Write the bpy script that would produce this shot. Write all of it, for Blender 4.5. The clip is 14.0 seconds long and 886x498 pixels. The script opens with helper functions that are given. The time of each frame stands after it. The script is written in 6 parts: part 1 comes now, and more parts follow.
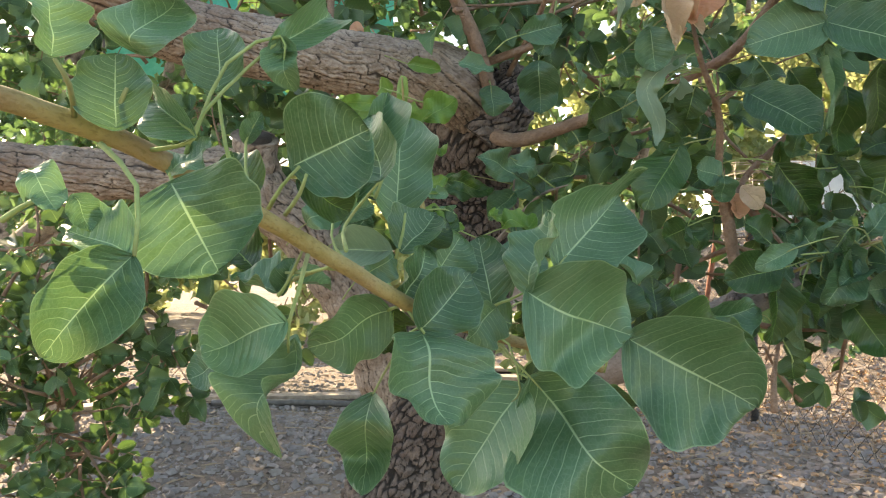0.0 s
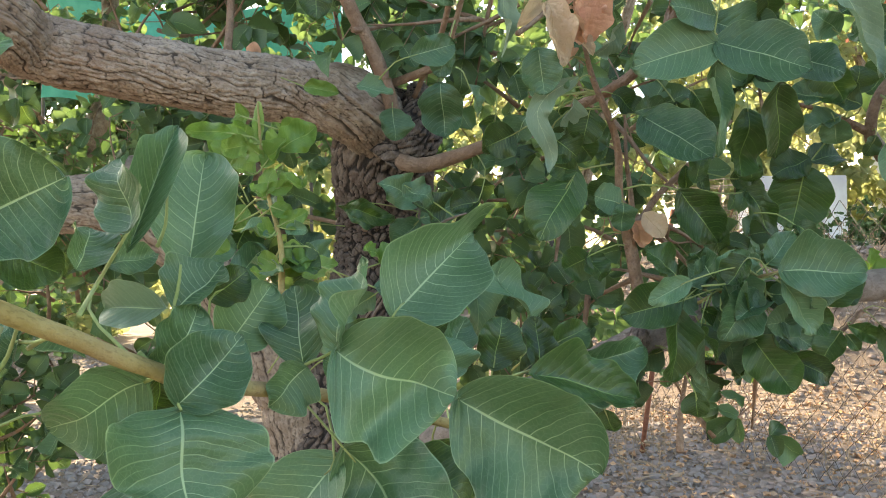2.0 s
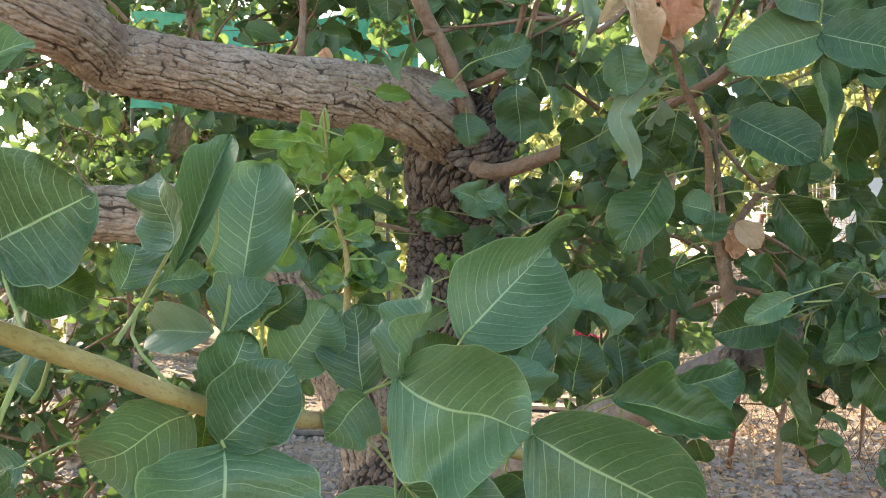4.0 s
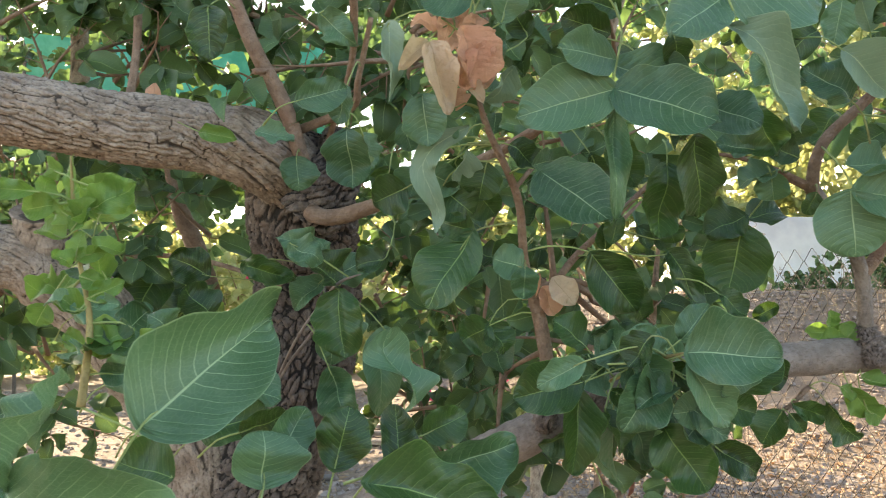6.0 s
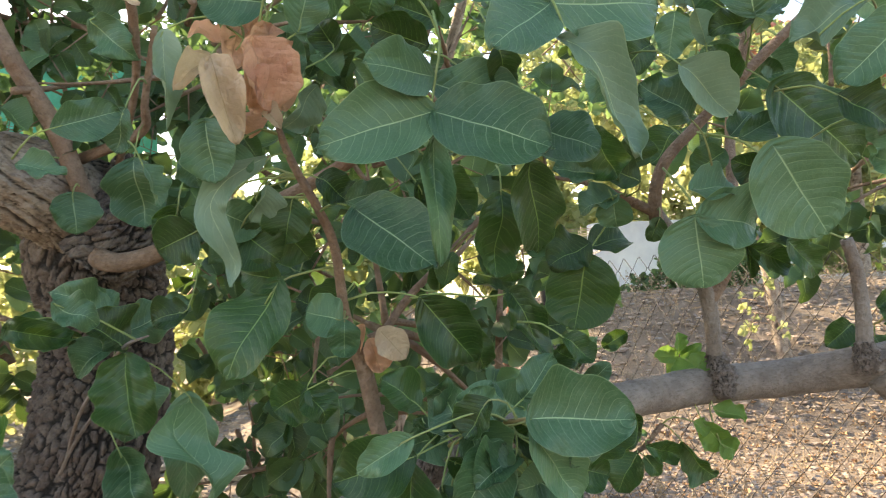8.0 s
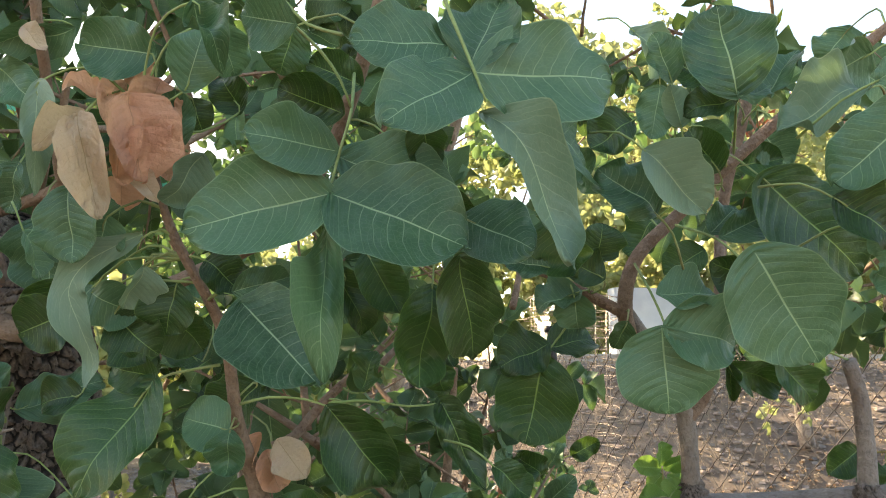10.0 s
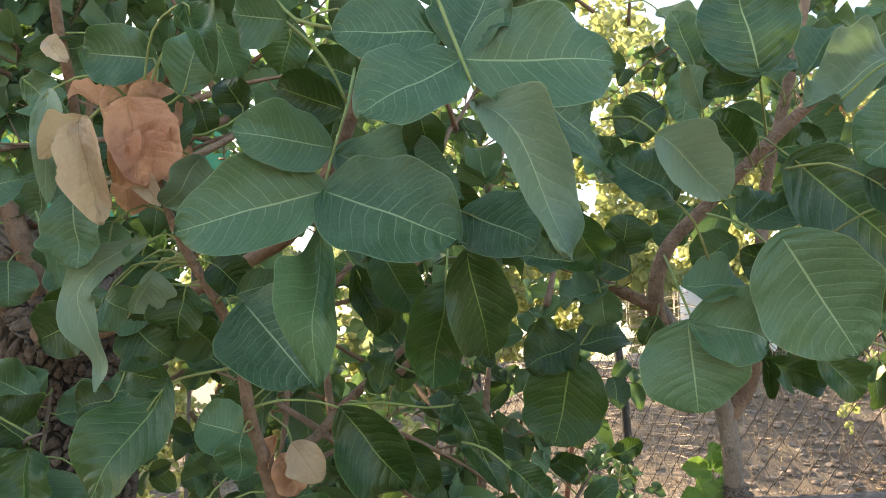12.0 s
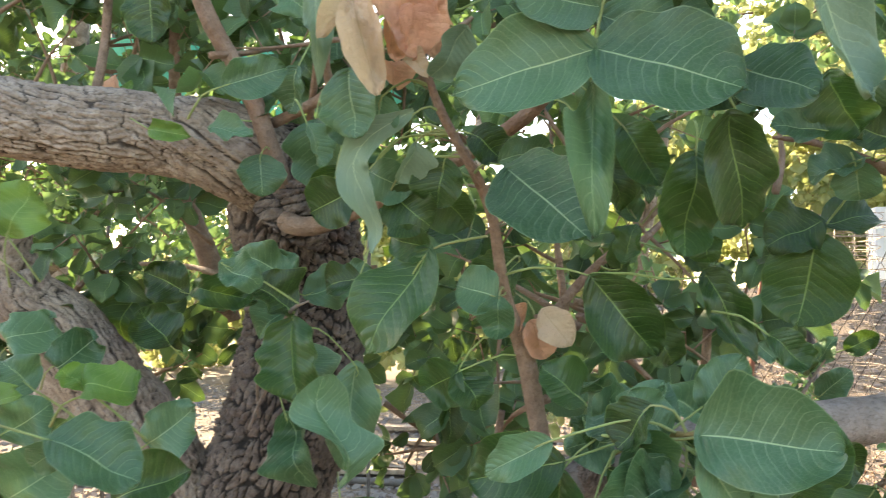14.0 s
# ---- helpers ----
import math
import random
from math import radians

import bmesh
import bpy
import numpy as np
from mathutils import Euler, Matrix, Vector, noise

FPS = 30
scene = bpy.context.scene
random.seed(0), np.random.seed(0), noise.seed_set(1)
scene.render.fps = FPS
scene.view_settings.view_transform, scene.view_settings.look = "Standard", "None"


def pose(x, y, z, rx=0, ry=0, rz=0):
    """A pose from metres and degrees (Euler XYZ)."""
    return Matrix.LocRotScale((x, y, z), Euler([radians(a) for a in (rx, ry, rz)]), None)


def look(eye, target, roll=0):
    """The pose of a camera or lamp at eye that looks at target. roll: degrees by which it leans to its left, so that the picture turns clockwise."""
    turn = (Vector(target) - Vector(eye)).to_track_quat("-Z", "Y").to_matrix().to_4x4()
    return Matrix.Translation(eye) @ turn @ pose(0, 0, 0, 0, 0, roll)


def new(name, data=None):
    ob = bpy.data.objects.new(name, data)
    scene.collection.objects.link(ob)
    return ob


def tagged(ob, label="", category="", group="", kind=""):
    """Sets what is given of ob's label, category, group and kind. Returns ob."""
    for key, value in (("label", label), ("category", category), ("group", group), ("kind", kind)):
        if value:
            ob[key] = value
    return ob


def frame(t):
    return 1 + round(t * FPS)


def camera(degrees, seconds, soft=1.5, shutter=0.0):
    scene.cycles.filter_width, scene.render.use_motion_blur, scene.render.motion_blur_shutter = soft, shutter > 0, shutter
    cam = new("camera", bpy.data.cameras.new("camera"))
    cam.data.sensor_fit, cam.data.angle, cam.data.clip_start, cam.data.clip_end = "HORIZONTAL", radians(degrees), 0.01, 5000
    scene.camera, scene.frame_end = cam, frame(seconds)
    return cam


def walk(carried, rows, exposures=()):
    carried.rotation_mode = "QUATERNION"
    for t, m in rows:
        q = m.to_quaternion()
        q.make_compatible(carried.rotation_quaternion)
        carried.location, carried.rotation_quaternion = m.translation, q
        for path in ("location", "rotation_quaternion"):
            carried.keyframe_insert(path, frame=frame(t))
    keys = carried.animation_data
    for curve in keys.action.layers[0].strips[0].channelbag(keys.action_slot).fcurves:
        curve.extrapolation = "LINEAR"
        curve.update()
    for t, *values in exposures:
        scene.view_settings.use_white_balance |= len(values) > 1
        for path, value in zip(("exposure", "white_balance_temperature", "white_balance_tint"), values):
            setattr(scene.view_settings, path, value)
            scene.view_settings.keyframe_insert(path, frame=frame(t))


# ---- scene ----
cam = camera(59.7, 14.0, soft=1.0, shutter=0.15)
METRES, EYE, TILT, LEAN, TURN = 1.0, 1.1, 0.0, 0.0, 0.0
ROWS = [
    (0.0, 0.0, 0.0, 0.0, 0.0, 0.0, 0.0),
    (0.5, 0.0042, -0.0112, -0.0008, -3.88, -0.01, 0.66),
    (1.0, 0.0401, 0.0171, 0.0175, -3.95, 0.85, 1.01),
    (1.5, 0.087, 0.0474, 0.0237, -3.1, 1.26, 0.72),
    (2.0, 0.1179, 0.0678, 0.0231, -2.16, 1.24, 0.76),
    (2.5, 0.1247, 0.0887, 0.0176, 0.71, 1.25, 0.77),
    (3.0, 0.1165, 0.1044, 0.0197, 3.67, 1.2, 0.59),
    (5.5, 0.2097, 0.1556, 0.0576, 1.74, 3.34, -0.36),
    (6.0, 0.2807, 0.1788, 0.0635, -1.5, 3.92, 0.21),
    (6.5, 0.3196, 0.1874, 0.0682, -3.3, 4.16, 0.86),
    (7.0, 0.3442, 0.2007, 0.063, -3.67, 4.34, 0.72),
    (7.5, 0.3483, 0.235, 0.0676, -4.56, 4.36, 1.66),
    (8.0, 0.3445, 0.31, 0.1096, -11.6, 4.49, 3.56),
    (8.5, 0.3287, 0.341, 0.1379, -16.18, 4.21, 4.16),
    (9.0, 0.3756, 0.3745, 0.1574, -14.78, 6.11, 2.61),
    (11.5, 0.5138, 0.42, 0.1644, -4.95, 8.86, 0.5),
    (12.0, 0.5215, 0.423, 0.1608, -4.75, 8.52, 0.9),
    (12.5, 0.5294, 0.4293, 0.1585, -4.79, 8.42, 0.97),
    (13.0, 0.5344, 0.4361, 0.1566, -4.61, 7.94, 0.99),
    (13.5, 0.5053, 0.4515, 0.1274, -0.55, 5.14, 0.33),
    (14.0, 0.4355, 0.4089, 0.106, 6.61, 3.48, 0.14),
]
walk(cam, [(t, pose(0, 0, EYE, TILT, LEAN, TURN) @ pose(METRES * x, METRES * y, METRES * z, 90 + pitch, roll, yaw)) for t, x, y, z, yaw, pitch, roll in ROWS],
     exposures=[(0.0, 2.12, 7800, 11), (3.0, 2.33, 7800, 11), (6.5, 2.31, 7800, 11), (9.0, 2.07, 7800, 11), (12.5, 2.03, 7800, 11), (13.0, 2.1, 7800, 11), (14.0, 2.56, 7800, 11)])

# ---------------------------------------------------------------- light
SUN_ELEVATION, SUN_AZIMUTH = 32.0, 318.0   # compass degrees, 0 is +y, clockwise
world = bpy.data.worlds.new("evening_sky")
scene.world = world
world.use_nodes = True
wn = world.node_tree.nodes
sky = wn.new("ShaderNodeTexSky")
sky.sky_type, sky.sun_disc = "NISHITA", False
sky.sun_elevation, sky.sun_rotation = radians(SUN_ELEVATION), radians(SUN_AZIMUTH)
sky.dust_density = 1.3
wn["Background"].inputs["Strength"].default_value = 0.15
world.node_tree.links.new(sky.outputs[0], wn["Background"].inputs["Color"])
sun = new("sun", bpy.data.lights.new("sun", "SUN"))
sun.data.energy, sun.data.angle, sun.data.color = 5.0, radians(0.6), (1.0, 0.86, 0.66)
az, el = radians(SUN_AZIMUTH), radians(SUN_ELEVATION)
sun.matrix_world = look((0, 0, 0), (-math.sin(az) * math.cos(el), -math.cos(az) * math.cos(el), -math.sin(el)))


# ---------------------------------------------------------------- materials
class Nodes:
    """Short hand for building a node material."""

    def __init__(self, name):
        self.mat = bpy.data.materials.new(name)
        self.mat.use_nodes = True
        self.tree = self.mat.node_tree
        self.bsdf = self.tree.nodes["Principled BSDF"]
        self.out = self.tree.nodes["Material Output"]

    def add(self, kind, **inputs):
        node = self.tree.nodes.new("ShaderNode" + kind)
        for key, value in inputs.items():
            self.put(node, key.replace("_", " "), value)
        return node

    def put(self, node, key, value):
        socket = node.inputs[int(key)] if key.isdigit() else node.inputs[key]
        if hasattr(value, "is_output"):
            self.tree.links.new(value, socket)
        else:
            socket.default_value = value

    def math(self, op, a, b=0.0, clamp=False):
        node = self.tree.nodes.new("ShaderNodeMath")
        node.operation, node.use_clamp = op, clamp
        self.put(node, "0", a)
        self.put(node, "1", b)
        return node.outputs[0]

    def mix(self, fac, a, b, blend="MIX"):
        node = self.tree.nodes.new("ShaderNodeMix")
        node.data_type, node.blend_type = "RGBA", blend
        for key, value in (("0", fac), ("6", a), ("7", b)):
            if isinstance(value, tuple) and len(value) == 3:
                value = (*value, 1)
            self.put(node, key, value)
        return node.outputs[2]

    def noise(self, scale, detail=3.0, rough=0.55, vector=None, distort=0.0):
        node = self.add("TexNoise", Scale=scale, Detail=detail, Roughness=rough, Distortion=distort)
        if vector is not None:
            self.put(node, "Vector", vector)
        return node.outputs["Fac"]

    def ramp(self, value, lo, hi):
        node = self.tree.nodes.new("ShaderNodeMapRange")
        node.interpolation_type = "SMOOTHSTEP"
        self.put(node, "Value", value)
        node.inputs["From Min"].default_value, node.inputs["From Max"].default_value = lo, hi
        return node.outputs[0]

    def coords(self, which="Object"):
        return self.add("TexCoord").outputs[which]

    def bump(self, height, strength, distance):
        node = self.add("Bump", Strength=strength, Distance=distance, Height=height)
        self.put(self.bsdf, "Normal", node.outputs[0])
        return node.outputs[0]

    def set(self, **inputs):
        for key, value in inputs.items():
            if isinstance(value, tuple) and len(value) == 3:
                value = (*value, 1)
            self.put(self.bsdf, key.replace("_", " "), value)
        return self.mat


def leaf_material(name, deep, light, vein, see_through, per_island=False, rough=0.42, veins=True, vein_amount=1.0, shine=(0.26, 0.42, 0.03), crinkle=0.0):
    """A leaf: colour varied from leaf to leaf, pale midrib and side veins, fine net, light shining through."""
    n = Nodes(name)
    uv = n.add("SeparateXYZ")
    n.put(uv, "0", n.coords("UV"))
    across, along = uv.outputs[0], uv.outputs[1]
    place = n.coords("Object") if not per_island else n.add("NewGeometry").outputs["Position"]
    chance = n.add("NewGeometry").outputs["Random Per Island"] if per_island else n.add("ObjectInfo").outputs["Random"]
    side = n.math("ABSOLUTE", n.math("SUBTRACT", across, 0.5))
    colour = n.mix(chance, deep, light)
    blotch = n.noise(14.0 if per_island else 2.2, 3.0, 0.6, place)
    colour = n.mix(n.math("MULTIPLY", n.ramp(blotch, 0.42, 0.75), 0.45), colour, light)
    speck = n.ramp(n.noise(220.0 if per_island else 34.0, 2.0, 0.5, place), 0.74, 0.80)
    colour = n.mix(n.math("MULTIPLY", speck, 0.5), colour, (0.035, 0.035, 0.015))
    height = blotch
    if veins:
        place2 = n.tree.nodes.new("ShaderNodeVectorMath")
        n.put(place2, "0", n.coords("UV"))
        n.put(place2, "1", chance)
        wob = n.math("MULTIPLY", n.math("SUBTRACT", n.noise(2.4, 2.0, 0.5, place2.outputs[0]), 0.5), 1.2)
        sign = n.math("MULTIPLY", n.math("GREATER_THAN", across, 0.5), 0.45)
        bow = n.math("ADD", n.math("MULTIPLY", side, 2.7), n.math("MULTIPLY", n.math("MULTIPLY", side, side), 5.0))
        phase = n.math("ADD", n.math("ADD", n.math("SUBTRACT", n.math("MULTIPLY", along, 10.0), bow), sign), wob)
        saw = n.math("ABSOLUTE", n.math("SUBTRACT", n.math("FRACT", phase), 0.5))
        fade = n.math("SUBTRACT", 1.0, n.math("MULTIPLY", side, 1.25), True)
        patchy = n.ramp(n.noise(5.0, 2.0, 0.5, place2.outputs[0]), 0.30, 0.62)
        thin = n.math("MULTIPLY", n.math("MULTIPLY", n.ramp(saw, 0.448, 0.488), fade), n.math("ADD", 0.62, n.math("MULTIPLY", patchy, 0.38)))
        saw2 = n.math("ABSOLUTE", n.math("SUBTRACT", n.math("FRACT", n.math("ADD", phase, 0.5)), 0.5))
        fine = n.math("MULTIPLY", n.math("MULTIPLY", n.ramp(saw2, 0.46, 0.495), n.ramp(side, 0.10, 0.35)), n.math("MULTIPLY", patchy, 0.30))
        cells = n.tree.nodes.new("ShaderNodeTexVoronoi")
        cells.feature = "DISTANCE_TO_EDGE"
        n.put(cells, "Vector", place2.outputs[0])
        cells.inputs["Scale"].default_value = 24.0
        net = n.math("MULTIPLY", n.math("SUBTRACT", 1.0, n.ramp(cells.outputs["Distance"], 0.0, 0.10)), 0.10)
        mid = n.math("SUBTRACT", 1.0, n.ramp(n.math("MULTIPLY", side, n.math("ADD", 0.8, along)), 0.006, 0.016))
        mid = n.math("MAXIMUM", mid, n.math("MULTIPLY", n.ramp(side, 0.486, 0.495), 0.5))
        lines = n.math("MAXIMUM", n.math("MAXIMUM", n.math("MULTIPLY", thin, vein_amount), n.math("ADD", fine, net)), mid, True)
        colour = n.mix(n.math("MULTIPLY", lines, 0.75), colour, vein)
        swell = n.math("SUBTRACT", 0.5, saw)
        height = n.math("ADD", n.math("ADD", n.math("MULTIPLY", blotch, 0.8), n.math("MULTIPLY", lines, -0.3)), n.math("MULTIPLY", swell, 0.22))
    if crinkle:
        folds = n.math("ABSOLUTE", n.math("SUBTRACT", n.noise(6.0, 3.0, 0.6, place), 0.5))
        height = n.math("ADD", height, n.math("MULTIPLY", folds, crinkle))
        colour = n.mix(n.math("MULTIPLY", n.ramp(n.noise(9.0, 4.0, 0.6, place), 0.58, 0.74), 0.30), colour, tuple(0.5 * c for c in deep))
    n.bump(height, 0.30 + 0.3 * (crinkle > 0), 0.010 if not per_island else 0.0015)
    n.set(Base_Color=colour, Roughness=n.math("ADD", rough - 0.08, n.math("MULTIPLY", blotch, 0.2)))
    n.bsdf.inputs["Specular IOR Level"].default_value = 0.45
    glow = n.add("BsdfTranslucent", Color=n.mix(0.22, colour, shine))
    blend = n.add("MixShader", Fac=see_through)
    n.put(blend, "1", n.bsdf.outputs[0])
    n.put(blend, "2", glow.outputs[0])
    n.put(n.out, "Surface", blend.outputs[0])
    return n.mat


LEAF = leaf_material("glaucous_leaf", (0.024, 0.078, 0.032), (0.092, 0.188, 0.094), (0.33, 0.46, 0.25), 0.18, rough=0.36, vein_amount=0.62)
LEAF_VEINED = leaf_material("veined_leaf", (0.030, 0.086, 0.036), (0.088, 0.182, 0.088), (0.36, 0.50, 0.28), 0.18, rough=0.36, vein_amount=0.85)
# deep green leaf faces, darkened further for the shade inside the tree
LEAF_DARK = leaf_material("deep_green_shaded_leaf", (0.009, 0.033, 0.008), (0.032, 0.086, 0.022), (0.23, 0.36, 0.11), 0.22, rough=0.32, vein_amount=0.6)
LEAF_PALE = leaf_material("silvery_pale_leaf", (0.125, 0.205, 0.135), (0.19, 0.275, 0.185), (0.42, 0.52, 0.32), 0.25, rough=0.42, vein_amount=0.5)
LEAF_YOUNG = leaf_material("young_leaf", (0.085, 0.190, 0.036), (0.155, 0.270, 0.062), (0.34, 0.48, 0.16), 0.38, vein_amount=0.5)
# crown leaves; the deep tone holds the shade between and behind the leaves
LEAF_MASS = leaf_material("shaded_crown_leaf", (0.010, 0.036, 0.008), (0.085, 0.165, 0.064), (0.27, 0.40, 0.16), 0.25, per_island=True, vein_amount=0.5)
# paler copy of the crown leaf, with open light painted into its colour
LEAF_LIT = leaf_material("lit_crown_leaf", (0.045, 0.110, 0.040), (0.170, 0.270, 0.120), (0.30, 0.42, 0.18), 0.40, per_island=True, vein_amount=0.4)
# distant foliage: sunshine is put into the pale yellow colour and the shine tint
LEAF_SUNNY = leaf_material("sunlit_tone_leaf", (0.19, 0.25, 0.075), (0.42, 0.44, 0.20), (0.3, 0.4, 0.15), 0.5, per_island=True, veins=False, shine=(0.55, 0.52, 0.22))
LEAF_DRY_PINK = leaf_material("reddish_withered_leaf", (0.68, 0.33, 0.21), (0.80, 0.46, 0.32), (0.50, 0.25, 0.16), 0.40, rough=0.65, vein_amount=0.35, crinkle=1.1)
LEAF_DRY = leaf_material("withered_leaf", (0.57, 0.415, 0.27), (0.71, 0.535, 0.39), (0.44, 0.30, 0.17), 0.35, rough=0.65, vein_amount=0.4, crinkle=1.4)


def bark_material(name, dark, mid, pale, size, relief, cracks=0.85, warm=(0.20, 0.115, 0.075)):
    """Bark: grain along the limb, and dark narrow cracks where the mesh has grooves."""
    n = Nodes(name)
    p, uv = n.coords("Object"), n.coords("UV")
    a = n.noise(38.0 * size, 5.0, 0.65, p)
    b = n.noise(7.0 * size, 3.0, 0.6, p)
    fine = n.noise(160.0 * size, 3.0, 0.6, p)
    streak = n.noise(260.0 * size, 2.0, 0.6, uv)
    crack = n.tree.nodes.new("ShaderNodeAttribute")
    crack.attribute_name = "groove"
    c = n.mix(n.ramp(a, 0.30, 0.70), mid, pale)
    c = n.mix(n.math("MULTIPLY", n.ramp(b, 0.45, 0.75), 0.6), c, warm)
    c = n.mix(n.math("MULTIPLY", n.ramp(streak, 0.5, 0.68), 0.35), c, dark)
    height = n.math("ADD", a, n.math("MULTIPLY", fine, 0.5))
    c = n.mix(n.math("MULTIPLY", n.ramp(crack.outputs["Fac"], 0.25, 0.95), 0.94 * cracks), c, dark)
    n.bump(height, relief, 0.01)
    return n.set(Base_Color=c, Roughness=0.88)


BARK = bark_material("rough_bark", (0.030, 0.021, 0.015), (0.225, 0.172, 0.130), (0.385, 0.318, 0.255), 1.0, 0.9, cracks=1.0, warm=(0.19, 0.115, 0.078))
# furrowed trunk bark, its colour also darkened for the shade on the trunk
BARK_TRUNK = bark_material("shaded_furrowed_bark", (0.012, 0.009, 0.007), (0.105, 0.081, 0.066), (0.225, 0.180, 0.150), 1.0, 1.0, cracks=1.0, warm=(0.115, 0.072, 0.055))
BARK_KNOT = bark_material("warty_collar_bark", (0.025, 0.018, 0.014), (0.15, 0.115, 0.094), (0.31, 0.25, 0.215), 2.6, 1.0, warm=(0.09, 0.062, 0.046))
# near-black wood whose colour stands for the shade inside a hollow
HOLLOW_SHADE = bark_material("hollow_shade_wood", (0.010, 0.008, 0.006), (0.022, 0.017, 0.013), (0.05, 0.04, 0.03), 1.0, 0.6)
BARK_SMOOTH = bark_material("smooth_branch_bark", (0.05, 0.038, 0.031), (0.155, 0.126, 0.106), (0.255, 0.216, 0.185), 1.2, 0.6, warm=(0.15, 0.105, 0.08))
BARK_YOUNG = bark_material("brown_stem_bark", (0.075, 0.046, 0.030), (0.190, 0.122, 0.080), (0.285, 0.195, 0.137), 1.8, 0.7, warm=(0.205, 0.108, 0.064))
TWIG_GREEN = bark_material("green_twig", (0.10, 0.075, 0.02), (0.26, 0.21, 0.07), (0.33, 0.27, 0.11), 1.6, 0.25)
STALK = bark_material("leaf_stalk", (0.12, 0.17, 0.05), (0.20, 0.28, 0.09), (0.27, 0.34, 0.13), 2.0, 0.1)


def earth_material():
    n = Nodes("dry_earth")
    p = n.coords("Object")
    big, mid, fine = n.noise(0.55, 4.0, 0.6, p), n.noise(4.5, 4.0, 0.65, p), n.noise(60.0, 3.0, 0.7, p)
    c = n.mix(n.ramp(big, 0.35, 0.7), (0.12, 0.09, 0.068), (0.205, 0.157, 0.116))
    c = n.mix(n.math("MULTIPLY", n.ramp(mid, 0.45, 0.75), 0.6), c, (0.235, 0.198, 0.163))
    c = n.mix(n.math("MULTIPLY", n.ramp(fine, 0.5, 0.72), 0.6), c, (0.10, 0.08, 0.06))
    n.bump(n.math("ADD", mid, n.math("MULTIPLY", fine, 0.35)), 0.9, 0.04)
    return n.set(Base_Color=c, Roughness=0.95)


def plain_material(name, a, b, scale, rough=0.7, metal=0.0, relief=0.2, island=False):
    n = Nodes(name)
    p = n.coords("Object")
    g = n.noise(scale, 4.0, 0.6, p)
    c = n.mix(n.ramp(g, 0.3, 0.7), a, b)
    if island:
        chance = n.add("NewGeometry").outputs["Random Per Island"]
        c = n.mix(n.math("MULTIPLY", chance, 0.75), c, b)
    n.bump(g, relief, 0.01)
    return n.set(Base_Color=c, Roughness=rough, Metallic=metal)


EARTH = earth_material()
STONE = plain_material("pale_stone", (0.145, 0.124, 0.110), (0.255, 0.222, 0.198), 30.0, 0.9, island=True)
STONE_BUFF = plain_material("buff_stone", (0.150, 0.112, 0.089), (0.250, 0.196, 0.160), 22.0, 0.9, island=True)
DRY_LITTER = plain_material("orange_brown_litter", (0.24, 0.12, 0.06), (0.46, 0.30, 0.17), 25.0, 0.85, island=True)
STRAW = plain_material("dry_straw", (0.21, 0.152, 0.096), (0.33, 0.248, 0.168), 20.0, 0.85, island=True)
PLASTER = plain_material("white_plaster", (0.66, 0.66, 0.68), (0.80, 0.80, 0.80), 3.0, 0.9)
CONCRETE = plain_material("concrete_ledge", (0.36, 0.33, 0.30), (0.50, 0.46, 0.42), 8.0, 0.9)
WIRE = plain_material("rusted_wire", (0.045, 0.036, 0.030), (0.11, 0.09, 0.07), 60.0, 0.7, 0.2)
WIRE_PALE = plain_material("galvanised_wire", (0.24, 0.185, 0.14), (0.36, 0.29, 0.23), 60.0, 0.5, 0.3)
POST = plain_material("dark_iron_post", (0.012, 0.012, 0.013), (0.05, 0.045, 0.04), 40.0, 0.6, 0.3)
RUST = plain_material("rusty_iron", (0.16, 0.055, 0.03), (0.25, 0.10, 0.06), 50.0, 0.8, 0.2)
WOOD = plain_material("weathered_wood", (0.22, 0.165, 0.12), (0.38, 0.30, 0.225), 25.0, 0.85)
PIPE = plain_material("grey_pipe", (0.06, 0.056, 0.052), (0.11, 0.10, 0.092), 20.0, 0.6)
NET = plain_material("green_shade_net", (0.05, 0.38, 0.26), (0.10, 0.50, 0.36), 12.0, 0.75)
PETAL = plain_material("pink_red_petal", (0.62, 0.03, 0.10), (0.75, 0.08, 0.16), 30.0, 0.6)
TILE_ROOF = plain_material("red_roof_tile", (0.42, 0.13, 0.08), (0.52, 0.20, 0.13), 8.0, 0.85)


# ---------------------------------------------------------------- builders
def mesh_object(name, verts, faces, material, parent=None, label="", smooth=True, uvs=None, groove=None):
    me = bpy.data.meshes.new(name)
    me.from_pydata([tuple(v) for v in verts], [], [tuple(f) for f in faces])
    if uvs is not None:
        layer = me.uv_layers.new(name="UVMap")
        order = np.empty(len(me.loops), dtype=np.int32)
        me.loops.foreach_get("vertex_index", order)
        layer.data.foreach_set("uv", np.asarray(uvs, dtype=np.float32)[order].ravel())
    if groove is not None:
        me.attributes.new("groove", "FLOAT", "POINT").data.foreach_set("value", np.asarray(groove, dtype=np.float32))
    if smooth:
        me.polygons.foreach_set("use_smooth", np.ones(len(me.polygons), dtype=bool))
    me.materials.append(material)
    me.update()
    ob = new(name, me)
    if parent is not None:
        ob.parent = parent
    if label:
        tagged(ob, label)
    return ob


def part(name, bm, material, parent, label="", smooth=False):
    me = bpy.data.meshes.new(name)
    bm.to_mesh(me)
    bm.free()
    if smooth:
        me.polygons.foreach_set("use_smooth", np.ones(len(me.polygons), dtype=bool))
    me.materials.append(material)
    ob = new(name, me)
    ob.parent = parent
    return tagged(ob, label) if label else ob


